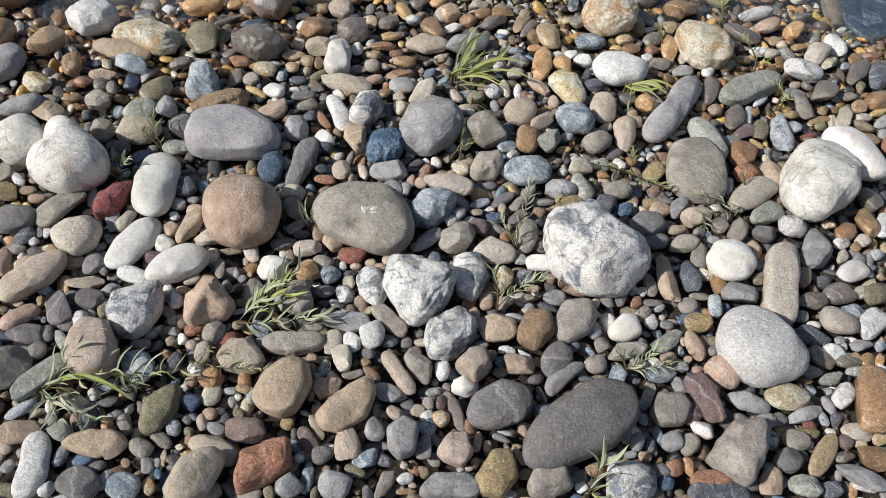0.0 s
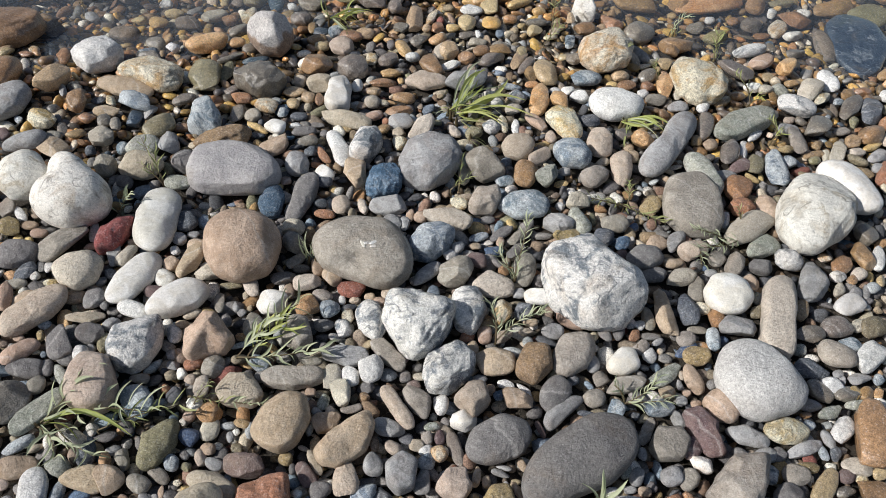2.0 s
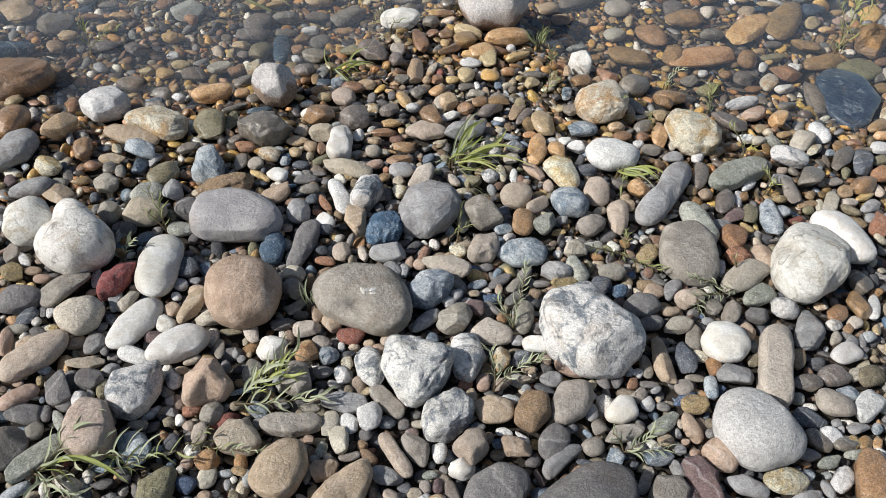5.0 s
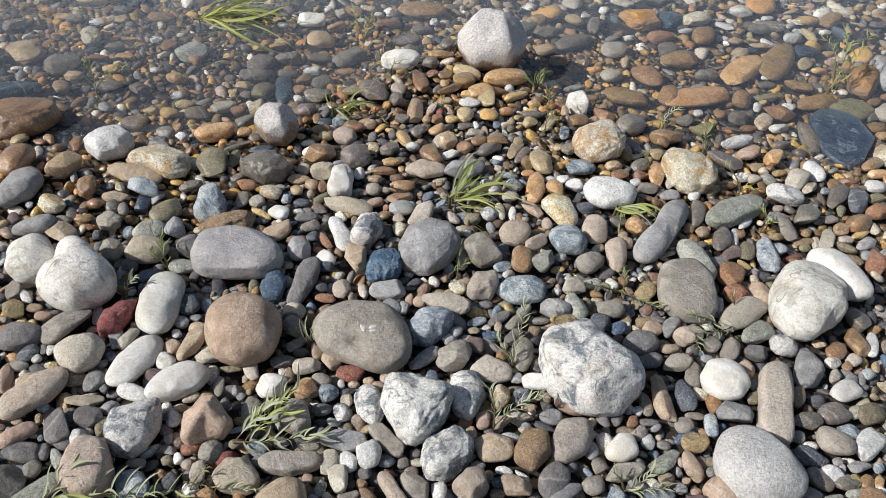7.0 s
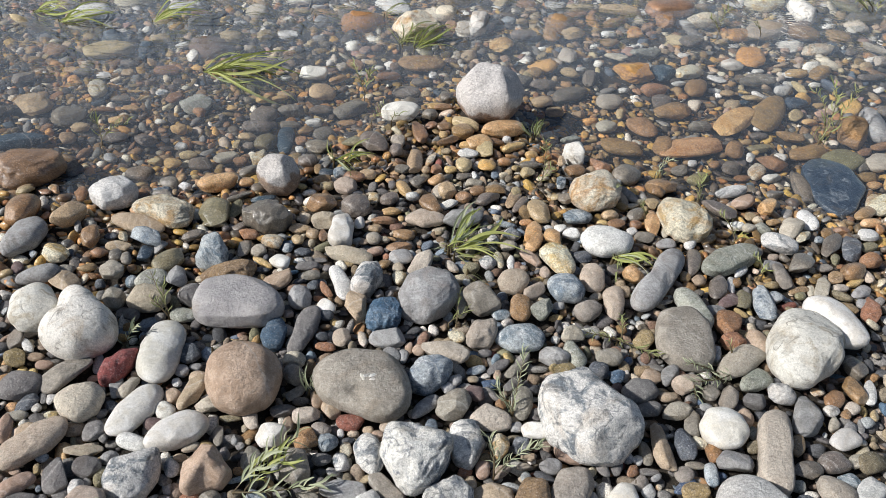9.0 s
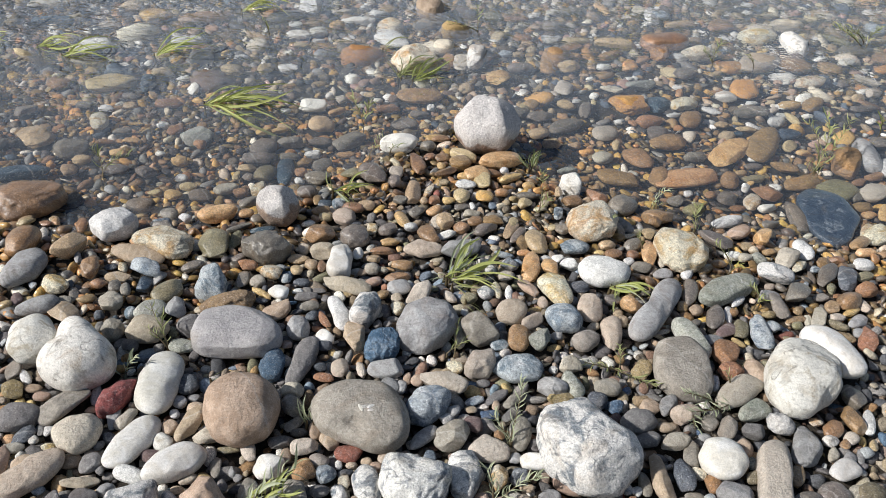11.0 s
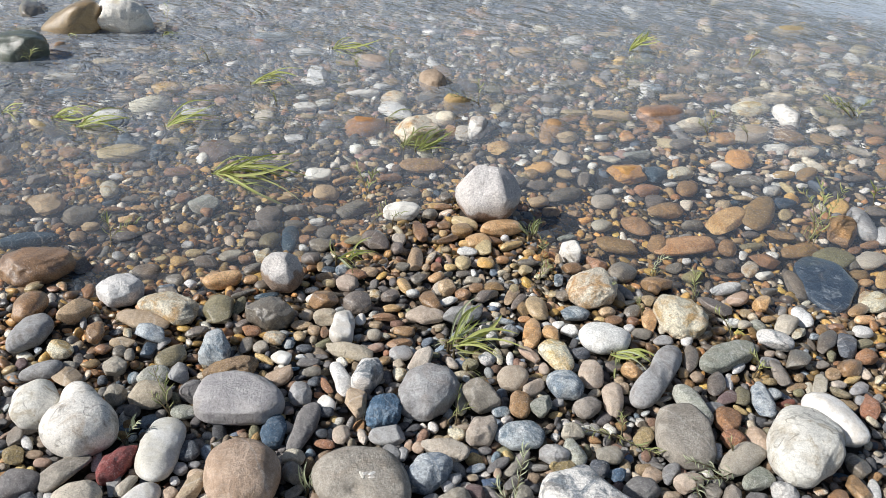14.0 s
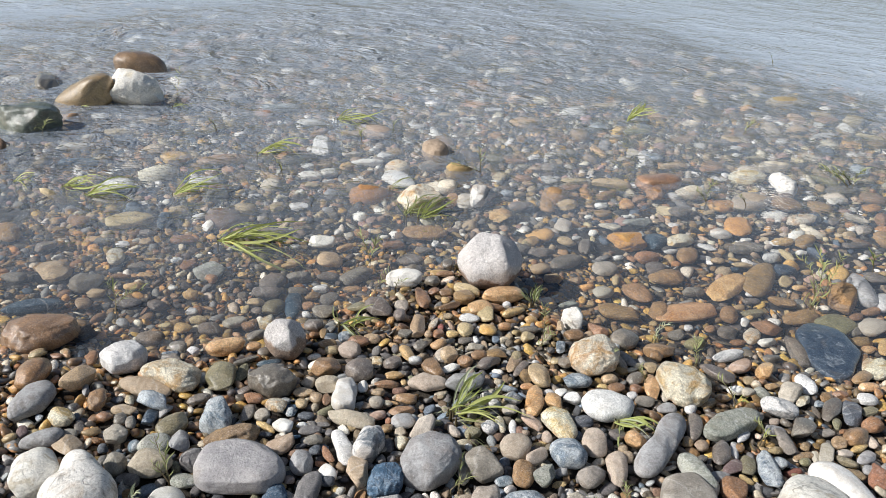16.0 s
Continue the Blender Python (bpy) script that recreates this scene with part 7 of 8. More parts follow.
stone(-0.442, 2.271, 0.068, 0.035, 0.019, 12, "rustwu")
stone(-0.171, 2.153, 0.123, 0.052, 0.029, 113, "rustw")
stone(-0.147, 2.276, 0.059, 0.052, 0.043, 20, "darkw", "lump")
stone(-0.136, 2.213, 0.047, 0.041, 0.025, 25, "rustw")
stone(-0.120, 2.370, 0.088, 0.031, 0.019, 13, "ochrew")
stone(-0.233, 2.448, 0.055, 0.050, 0.024, 37, "darkwu")
stone(-0.182, 2.525, 0.071, 0.040, 0.023, 94, "sandywu")
stone(-0.142, 3.221, 0.194, 0.068, 0.043, 85, "ochrewu")
stone(0.327, 3.266, 0.139, 0.076, 0.060, 102, "rustwu")
stone(0.432, 3.325, 0.119, 0.093, 0.049, 53, "sandywu")
stone(0.467, 3.475, 0.074, 0.052, 0.038, 23, "ochrewu")
stone(0.656, 3.539, 0.162, 0.057, 0.042, 47, "rustwu")
stone(0.739, 3.406, 0.087, 0.065, 0.036, 47, "ochrewu")
stone(0.603, 3.276, 0.095, 0.068, 0.033, 36, "rustwu")
stone(0.610, 3.380, 0.075, 0.049, 0.033, 27, "pale")
stone(0.617, 3.115, 0.105, 0.053, 0.033, 168, "cream")
stone(0.397, 2.885, 0.086, 0.054, 0.041, 154, "sandywu")
stone(0.476, 2.863, 0.152, 0.053, 0.032, 81, "darkwu")
stone(0.449, 2.951, 0.048, 0.033, 0.022, 24, "pale")
stone(0.219, 2.837, 0.056, 0.043, 0.027, 76, "sandywu")
stone(0.249, 2.855, 0.077, 0.065, 0.042, 48, "rustwu")
stone(0.182, 2.753, 0.121, 0.066, 0.049, 15, "darkwu")
stone(0.281, 2.752, 0.122, 0.071, 0.038, 19, "darkwu")
stone(0.271, 2.600, 0.095, 0.063, 0.035, 37, "sandywu")
stone(0.741, 2.810, 0.117, 0.076, 0.047, 25, "rustwu")
stone(0.758, 2.707, 0.124, 0.087, 0.043, 57, "darkwu")
stone(0.747, 2.609, 0.065, 0.042, 0.021, 26, "ochrewu")
stone(0.318, 2.523, 0.076, 0.053, 0.038, 20, "sandywu")
stone(0.411, 2.535, 0.058, 0.038, 0.023, 21, "sandywu")
stone(0.575, 2.572, 0.089, 0.031, 0.020, 80, "sandywu")
stone(0.617, 2.790, 0.046, 0.033, 0.023, 26, "pale")
stone(0.510, 2.450, 0.087, 0.066, 0.041, 34, "cream")
stone(0.710, 2.339, 0.133, 0.078, 0.047, 71, "rustwu")
stone(-0.103, 2.458, 0.068, 0.045, 0.033, 92, "darkw")
stone(-0.105, 2.359, 0.070, 0.033, 0.021, 14, "rustw")
stone(-0.089, 2.215, 0.060, 0.038, 0.024, 15, "rustw")
stone(-0.016, 2.234, 0.103, 0.052, 0.041, 160, "sandyw")
stone(-0.026, 2.180, 0.080, 0.067, 0.042, 25, "rustw")
stone(-0.089, 2.160, 0.041, 0.032, 0.018, 86, "ochrew")
stone(-0.070, 2.120, 0.091, 0.032, 0.024, 39, "rustw")
stone(-0.001, 2.103, 0.061, 0.033, 0.022, 14, "ochrew")
stone(0.055, 2.093, 0.106, 0.061, 0.030, 107, "sandyw")
stone(0.002, 2.053, 0.070, 0.042, 0.023, 3, "marble")
stone(0.074, 2.139, 0.097, 0.034, 0.026, 11, "rustw")
stone(0.154, 2.127, 0.098, 0.034, 0.025, 37, "ochrew")
stone(-0.002, 1.919, 0.052, 0.028, 0.014, 13, "darkw")
stone(0.213, 2.088, 0.045, 0.034, 0.023, 21, "ochrew")
stone(0.095, 1.850, 0.066, 0.049, 0.024, 20, "rustw")
stone(0.160, 1.842, 0.074, 0.035, 0.019, 77, "sandyw")
stone(0.130, 2.172, 0.030, 0.027, 0.021, 34, "pale")
stone(0.315, 2.075, 0.063, 0.028, 0.022, 81, "sandyw")
stone(0.366, 2.313, 0.089, 0.039, 0.028, 32, "green")
stone(0.306, 1.937, 0.067, 0.031, 0.022, 84, "bluegrey")
stone(1.020, 3.601, 0.105, 0.069, 0.046, 27, "pale")
stone(1.003, 3.381, 0.125, 0.084, 0.055, 28, "darkwu")
stone(1.159, 3.434, 0.079, 0.053, 0.027, 43, "sandywu")
stone(1.206, 3.393, 0.055, 0.031, 0.020, 23, "pale")
stone(1.203, 2.992, 0.144, 0.061, 0.046, 16, "darkwu")
stone(1.260, 3.128, 0.061, 0.037, 0.021, 30, "pale")
stone(1.392, 3.116, 0.056, 0.050, 0.027, 12, "pale")
stone(1.425, 3.126, 0.118, 0.061, 0.039, 21, "ochrewu")
stone(1.542, 3.162, 0.186, 0.078, 0.045, 51, "rustwu")
stone(1.057, 2.852, 0.071, 0.049, 0.032, 33, "sandywu")
stone(1.042, 2.991, 0.088, 0.043, 0.022, 154, "pale")
stone(0.931, 3.150, 0.097, 0.034, 0.023, 75, "ochrewu")
stone(0.862, 2.906, 0.069, 0.034, 0.024, 17, "pale")
stone(1.155, 2.832, 0.094, 0.046, 0.030, 5, "sandywu")
stone(1.108, 2.784, 0.059, 0.033, 0.022, 21, "slatewu")
stone(1.326, 2.814, 0.112, 0.071, 0.046, 31, "slatewu")
stone(1.308, 2.937, 0.106, 0.067, 0.042, 55, "marble")
stone(1.397, 2.991, 0.121, 0.042, 0.030, 99, "sandywu")
stone(1.480, 3.039, 0.057, 0.034, 0.024, 24, "white")
stone(1.298, 2.708, 0.110, 0.053, 0.027, 64, "sandywu")
stone(1.339, 2.666, 0.066, 0.039, 0.028, 23, "ochrewu")
stone(1.113, 2.567, 0.045, 0.030, 0.020, 32, "pale")
stone(1.101, 2.513, 0.075, 0.037, 0.021, 20, "darkwu")
stone(0.876, 2.527, 0.095, 0.057, 0.045, 19, "darkwu")
stone(0.785, 2.629, 0.158, 0.103, 0.076, 22, "rustwu")
stone(0.978, 2.376, 0.109, 0.068, 0.053, 66, "rustwu")
stone(1.077, 2.414, 0.104, 0.045, 0.026, 17, "olivewu")
stone(1.055, 2.379, 0.037, 0.026, 0.018, 46, "ochrewu")
stone(1.140, 2.358, 0.047, 0.040, 0.030, 161, "white")
stone(1.026, 2.337, 0.055, 0.028, 0.016, 66, "white")
stone(0.799, 2.245, 0.037, 0.027, 0.017, 36, "pale")
stone(1.793, 3.476, 0.093, 0.049, 0.027, 56, "darkwu")
stone(2.069, 3.565, 0.185, 0.065, 0.039, 62, "rustwu")
stone(1.781, 3.178, 0.144, 0.052, 0.034, 17, "darkwu")
stone(1.712, 2.812, 0.105, 0.070, 0.051, 173, "darkwu")
stone(1.643, 2.593, 0.154, 0.071, 0.049, 59, "pale")
stone(1.564, 2.519, 0.109, 0.043, 0.030, 25, "rustwu")
stone(1.489, 2.463, 0.085, 0.037, 0.027, 35, "rustwu")
stone(1.436, 2.345, 0.066, 0.041, 0.031, 28, "darkwu")
stone(1.421, 2.264, 0.094, 0.054, 0.036, 27, "rustwu")
stone(1.419, 2.213, 0.060, 0.035, 0.019, 34, "ochrewu")
stone(1.378, 2.144, 0.051, 0.027, 0.021, 58, "pale")
stone(1.500, 2.251, 0.132, 0.046, 0.030, 62, "ochrewu")
stone(1.023, 2.045, 0.065, 0.033, 0.026, 17, "darkw")
stone(1.164, 2.220, 0.041, 0.020, 0.013, 64, "sandywu")
stone(-2.086, 3.774, 0.168, 0.087, 0.048, 16, "sandywu")
stone(-1.982, 4.054, 0.168, 0.100, 0.048, 17, "sandywu")
stone(-2.328, 4.037, 0.107, 0.089, 0.043, 8, "pale")
stone(-2.317, 3.799, 0.133, 0.046, 0.042, 22, "darkwu")
stone(-1.778, 3.295, 0.101, 0.068, 0.038, 12, "cream")
stone(-2.040, 3.270, 0.197, 0.069, 0.057, 17, "slatewu")
stone(-1.442, 3.456, 0.128, 0.045, 0.045, 18, "sandywu")
stone(-1.361, 3.200, 0.151, 0.086, 0.045, 14, "pale")
stone(-1.266, 3.130, 0.099, 0.040, 0.041, 17, "rustwu")
stone(-1.862, 3.076, 0.102, 0.079, 0.056, 72, "sandywu")
stone(-2.461, 3.352, 0.120, 0.064, 0.036, 13, "rustwu")
stone(-2.744, 4.153, 0.189, 0.150, 0.084, 131, "olivewu")
stone(-1.034, 5.525, 0.106, 0.037, 0.044, 16, "sandywu")
stone(-0.905, 5.552, 0.118, 0.041, 0.038, 21, "rustwu")
stone(-1.305, 5.294, 0.122, 0.097, 0.062, 35, "pale")
stone(-1.517, 4.838, 0.130, 0.071, 0.044, 23, "rustwu")
stone(-1.652, 4.835, 0.115, 0.040, 0.024, 21, "pale")
stone(-1.361, 4.987, 0.120, 0.042, 0.039, 22, "darkwu")
stone(-0.779, 5.077, 0.128, 0.101, 0.043, 39, "rustwu")
stone(-0.666, 5.095, 0.190, 0.085, 0.046, 96, "rustwu")
stone(-0.604, 5.281, 0.116, 0.078, 0.040, 30, "olivewu")
stone(-1.375, 4.553, 0.246, 0.086, 0.063, 20, "bluegrey")
stone(-0.814, 4.152, 0.163, 0.057, 0.049, 168, "rustwu")
stone(-0.437, 4.439, 0.112, 0.071, 0.039, 24, "pale")
stone(-1.339, 3.544, 0.175, 0.061, 0.050, 17, "rustwu")
stone(-1.117, 3.386, 0.047, 0.037, 0.021, 16, "sandywu")
stone(-1.006, 3.638, 0.231, 0.088, 0.059, 47, "darkwu")
stone(-0.745, 3.801, 0.115, 0.071, 0.038, 19, "cream")
stone(-0.733, 3.593, 0.083, 0.077, 0.050, 40, "ochrewu")
stone(-0.938, 3.556, 0.067, 0.042, 0.027, 17, "pale")
stone(-0.866, 3.590, 0.102, 0.036, 0.021, 16, "sandywu")
stone(-0.554, 3.819, 0.097, 0.080, 0.048, 28, "pale")
stone(-0.361, 3.714, 0.107, 0.037, 0.022, 16, "rustwu")
stone(-0.268, 3.718, 0.240, 0.100, 0.067, 45, "darkwu")
stone(-0.659, 3.363, 0.091, 0.035, 0.029, 15, "sandywu")
stone(-0.846, 3.300, 0.074, 0.040, 0.022, 16, "sandywu")
stone(-0.781, 3.369, 0.064, 0.023, 0.022, 15, "pale")
stone(-0.727, 3.178, 0.073, 0.071, 0.047, 60, "grey")
stone(0.031, 4.978, 0.139, 0.049, 0.042, 15, "pale")
stone(-0.134, 4.691, 0.132, 0.046, 0.039, 18, "pale")
stone(0.869, 5.393, 0.228, 0.093, 0.050, 22, "sandywu")
stone(0.741, 4.789, 0.149, 0.103, 0.057, 58, "bluegrey")
stone(0.815, 4.588, 0.126, 0.044, 0.050, 5, "cream")
stone(0.218, 4.353, 0.130, 0.066, 0.045, 86, "rustwu")
stone(0.393, 4.119, 0.087, 0.058, 0.034, 26, "white")
stone(0.290, 4.042, 0.081, 0.063, 0.036, 52, "pale")
stone(0.059, 3.922, 0.109, 0.090, 0.047, 3, "olivewu")
stone(0.182, 3.932, 0.140, 0.059, 0.037, 18, "rustwu")
stone(0.218, 3.850, 0.110, 0.052, 0.030, 48, "cream")
stone(0.386, 3.875, 0.140, 0.093, 0.060, 24, "darkwu")
stone(0.495, 4.156, 0.124, 0.089, 0.056, 31, "darkwu")
stone(0.684, 4.246, 0.183, 0.064, 0.044, 107, "ochrewu")
stone(0.899, 4.304, 0.107, 0.078, 0.042, 115, "cream")
stone(0.833, 4.160, 0.106, 0.063, 0.036, 25, "cream")
stone(1.019, 4.225, 0.138, 0.101, 0.061, 48, "bluegrey")
stone(0.372, 3.696, 0.120, 0.083, 0.043, 29, "marble")
stone(0.220, 3.649, 0.108, 0.066, 0.040, 22, "rustwu")
stone(0.238, 3.601, 0.060, 0.038, 0.019, 24, "sandywu")
stone(0.456, 3.575, 0.148, 0.070, 0.041, 45, "rustwu")
stone(0.486, 3.923, 0.062, 0.050, 0.041, 22, "cream")
stone(0.489, 3.709, 0.158, 0.055, 0.032, 15, "sandywu")
stone(0.129, 3.407, 0.070, 0.058, 0.034, 42, "bluegrey")
stone(0.190, 3.420, 0.068, 0.042, 0.029, 20, "sandywu")
stone(1.010, 4.776, 0.220, 0.085, 0.047, 21, "olivewu")
stone(1.115, 4.109, 0.207, 0.072, 0.052, 23, "sandywu")
stone(1.339, 4.111, 0.180, 0.090, 0.057, 21, "rustwu")
stone(1.344, 3.975, 0.092, 0.032, 0.025, 164, "pale")
stone(1.022, 3.631, 0.124, 0.057, 0.031, 20, "pale")
stone(1.683, 4.433, 0.131, 0.046, 0.032, 15, "sandywu")
stone(1.523, 4.693, 0.168, 0.059, 0.046, 16, "darkwu")
stone(1.633, 4.792, 0.134, 0.085, 0.044, 160, "sandywu")
stone(1.605, 4.586, 0.092, 0.066, 0.046, 35, "pale")
stone(1.991, 4.853, 0.119, 0.070, 0.041, 41, "pale")
stone(2.698, 5.162, 0.187, 0.065, 0.057, 154, "sandywu")
stone(2.684, 4.994, 0.196, 0.111, 0.062, 42, "rustwu")
stone(2.544, 5.534, 0.250, 0.137, 0.068, 37, "rustwu")
stone(2.205, 5.190, 0.195, 0.108, 0.060, 37, "sandywu")
stone(2.366, 5.102, 0.223, 0.082, 0.053, 20, "pale")
stone(2.294, 4.368, 0.168, 0.101, 0.052, 88, "bluegrey")
stone(1.968, 4.101, 0.189, 0.066, 0.054, 127, "olivewu")
stone(1.904, 3.954, 0.144, 0.054, 0.039, 67, "sandywu")
stone(1.813, 3.878, 0.079, 0.038, 0.026, 20, "pale")


# ---- loose gravel between the stones ----
def spot_free(x, y, r, lap):
    for sx, sy, a, b, turn in NEAR.get((int(x // 0.3), int(y // 0.3)), ()):
        dx, dy = x - sx, y - sy
        u, v = dx * math.cos(turn) + dy * math.sin(turn), dy * math.cos(turn) - dx * math.sin(turn)
        if (u / (a + r * lap)) ** 2 + (v / (b + r * lap)) ** 2 < 1:
            return False
    return True


NEAR = {}
for row in PLACED:
    sx, sy, a, b, turn = row
    m = max(a, b) + 0.05
    for i in range(int((sx - m) // 0.3), int((sx + m) // 0.3) + 1):
        for j in range(int((sy - m) // 0.3), int((sy + m) // 0.3) + 1):
            NEAR.setdefault((i, j), []).append(row)


class Pack:
    """Throws pebbles that do not overlap much, largest first."""

    def __init__(self):
        self.cells, self.kept = {}, []

    def fits(self, x, y, r, lap):
        i, j = int(x // 0.12), int(y // 0.12)
        for p in range(i - 1, i + 2):
            for q in range(j - 1, j + 2):
                for ox, oy, orad in self.cells.get((p, q), ()):
                    if (x - ox) ** 2 + (y - oy) ** 2 < (lap * (r + orad)) ** 2:
                        return False
        return True

    def throw(self, rng, count, sizes, x0, x1, y0, y1, lap, stone_lap, inside):
        for x, y, r in zip(rng.uniform(x0, x1, count), rng.uniform(y0, y1, count), np.sort(rng.uniform(*sizes, count))[::-1]):
            if inside(x, y) and spot_free(x, y, r, stone_lap) and self.fits(x, y, r, lap):
                self.cells.setdefault((int(x // 0.12), int(y // 0.12)), []).append((x, y, r))
                self.kept.append((x, y, r))


def in_view(x, y):
    return abs(x) < 0.75 + 0.62 * y


def pebbles(name, kept, level, mat, label, rng, lift=0.0):
    """All these pebbles in one mesh."""
    shapes = [stone_shape(level, ("smooth", "block", "lump", "block")[k % 4], 9000 + k)[0] for k in range(24)]
    fs = BALL[level][1]
    vs, faces = [], []
    n = len(shapes[0])
    for k, (x, y, r) in enumerate(kept):
        long, flat = rng.uniform(0.95, 1.6), rng.uniform(0.28, 0.75)
        p = shapes[rng.integers(24)] * (r * long, r * rng.uniform(0.65, 1.0), r * flat)
        e = Euler((rng.normal(0, 0.36), rng.normal(0, 0.36), rng.uniform(0, 6.28))).to_matrix()
        p = p @ np.array(e).T
        z = bed(x, y) - 0.011 + 0.5 * r * flat + lift * r
        vs.append(p + (x, y, z))
        faces.append(fs + k * n)
    vs, faces = np.concatenate(vs), np.concatenate(faces)
    me = bpy.data.meshes.new(name)
    me.vertices.add(len(vs))
    me.vertices.foreach_set("co", vs.astype(np.float32).ravel())
    me.loops.add(len(faces) * 3)
    me.loops.foreach_set("vertex_index", faces.astype(np.int32).ravel())
    me.polygons.add(len(faces))
    me.polygons.foreach_set("loop_start", np.arange(0, len(faces) * 3, 3, dtype=np.int32))
    me.update()
    me.shade_smooth()
    me.materials.append(mat)
    return tagged(new(name, me), label, "gravel", kind="stuff")


rng = np.random.default_rng(11)


def further_along(x, y):
    """The bank to both sides and behind, thinning out unevenly."""
    return (not in_view(x, y) or y < 0.2) and (x / 3.3) ** 2 + ((y - 0.6) / 2.3) ** 2 < 0.85 + 0.5 * noise.noise((x * 1.7, y * 1.7, 8))


around = Pack()
around.throw(rng, 9000, (0.02, 0.045), -3.4, 3.4, -1.6, 2.8, 0.86, 0.3, further_along)
around.throw(rng, 14000, (0.012, 0.02), -3.4, 3.4, -1.6, 2.8, 0.8, 0.2, further_along)
near = Pack()
near.throw(rng, 9000, (0.012, 0.022), -1.9, 1.9, 0.2, 2.75, 0.78, 0.15, in_view)
near.throw(rng, 55000, (0.005, 0.013), -1.9, 1.9, 0.2, 2.75, 0.72, -0.2, in_view)
far = Pack()
far.throw(rng, 500, (0.05, 0.09), -5.6, 5.6, 2.7, 8.0, 1.3, 0.6, in_view)
far.throw(rng, 2600, (0.024, 0.048), -5.6, 5.6, 2.7, 8.0, 1.0, 0.3, in_view)
far.throw(rng, 26000, (0.010, 0.024), -4.2, 4.2, 2.7, 5.6, 0.78, 0.1, in_view)
upper = Pack()
upper.throw(rng, 16000, (0.008, 0.016), -1.9, 1.9, 0.2, 2.3, 0.92, 0.45, in_view)
damp = [k for k in near.kept if k[1] - shore(k[0]) + 0.10 * noise.noise((k[0] * 6, k[1] * 6, 4)) > -0.46]
wet_set = set(damp)
dry = [k for k in near.kept if k not in wet_set]
pebbles("bank_gravel", around.kept, 1, gravel_dry, "dry mixed river pebbles further along the bank", rng)
pebbles("dry_gravel", [k for k in dry if k[2] > 0.011], 2, gravel_dry, "dry mixed grey and brown river pebbles on the bank", rng)
pebbles("damp_grit", [k for k in dry if k[2] <= 0.011], 1, gravel_gap_shade, "fine pebbles filling gaps between larger stones, gap shade in their colour", rng)
pebbles("top_gravel", [k for k in upper.kept if k[1] < shore(k[0]) - 0.42], 2, gravel_dry, "loose small grey and brown pebbles lying on top", rng, 0.9)
pebbles("top_wet_gravel", [k for k in upper.kept if shore(k[0]) - 0.42 <= k[1] < shore(k[0]) - 0.05], 2, gravel_wet, "loose small wet brown pebbles lying on top", rng, 0.9)
pebbles("sunken_gravel", [k for k in damp if k[1] > shore(k[0]) + 0.08], 2, gravel_sunk, "brown and ochre pebbles under clear shallow water", rng)
pebbles("wet_gravel", [k for k in damp if k[1] <= shore(k[0]) + 0.08], 2, gravel_wet, "wet brown and ochre pebbles along the water's edge", rng)
pebbles("river_bed_gravel", far.kept, 2, gravel_bed, "brown and ochre pebbles under shallow river water", rng)


# ---- plants ----
def leaf_mesh(name, bend, width, mat, seed):
    """A narrow folded leaf of length 1 along x, pointed, drooping by bend."""
    rng = np.random.default_rng(seed)
    n, vs, fs = 9, [], []
    sway = rng.uniform(-0.2, 0.2)
    for i in range(n):
        s = i / (n - 1)
        w = width * (math.sin(math.pi * min(1, 0.12 + 0.88 * s)) ** 0.7 if s < 1 else 0.02) * 0.5
        x, z = s * (1 - 0.12 * bend * s), -bend * s * s * 0.45 + 0.06 * math.sin(3 * s)
        y = sway * math.sin(3.1 * s)
        vs += [(x, y - w, z + 0.45 * w), (x, y - 0.5 * w, z + 0.15 * w), (x, y, z), (x, y + 0.5 * w, z + 0.15 * w), (x, y + w, z + 0.45 * w)]
    for i in range(n - 1):
        a, b = 5 * i, 5 * i + 5
        fs += [(a + k, b + k, b + k + 1, a + k + 1) for k in range(4)]
    return mesh_of(name, vs, fs, mat)


LEAF_STUFF = {"grey": (leaf_grey, "grey-green"), "bright": (leaf_bright, "bright yellow-green"), "olive": (leaf_olive, "olive-green")}
LEAVES = {(k, kind): [leaf_mesh("leaf", (0.1, 0.4, 0.7, 1.1, -0.1, 0.3)[i], {"sprig": 0.10, "tuft": 0.058, "reed": 0.032}[kind] * (0.8 + 0.12 * i), m, 50 + i) for i in range(6)] for k, (m, w) in LEAF_STUFF.items() for kind in ("sprig", "tuft", "reed")}


def stem_mesh(points, radius, mat):
    vs, fs = [], []
    for i, p in enumerate(points):
        r = radius * (1 - 0.65 * i / (len(points) - 1))
        vs += [(p[0] + r * math.cos(a), p[1] + r * math.sin(a) * 0.8, p[2] + r * math.sin(a + 0.9)) for a in (0, 1.26, 2.51, 3.77, 5.03)]
    for i in range(len(points) - 1):
        fs += [(5 * i + k, 5 * i + (k + 1) % 5, 5 * i + 5 + (k + 1) % 5, 5 * i + 5 + k) for k in range(5)]
    return mesh_of("stem", vs, fs, mat)


def leaf_on(plant, mesh, at, aim, length, roll):
    ob = new("leaf", mesh)
    ob.parent = plant
    turn = Vector(aim).to_track_quat("X", "Z").to_matrix().to_4x4()
    ob.matrix_basis = Matrix.Translation(at) @ turn @ pose(0, 0, 0, roll) @ Matrix.Scale(length, 4)
    return ob


PLANTS = []


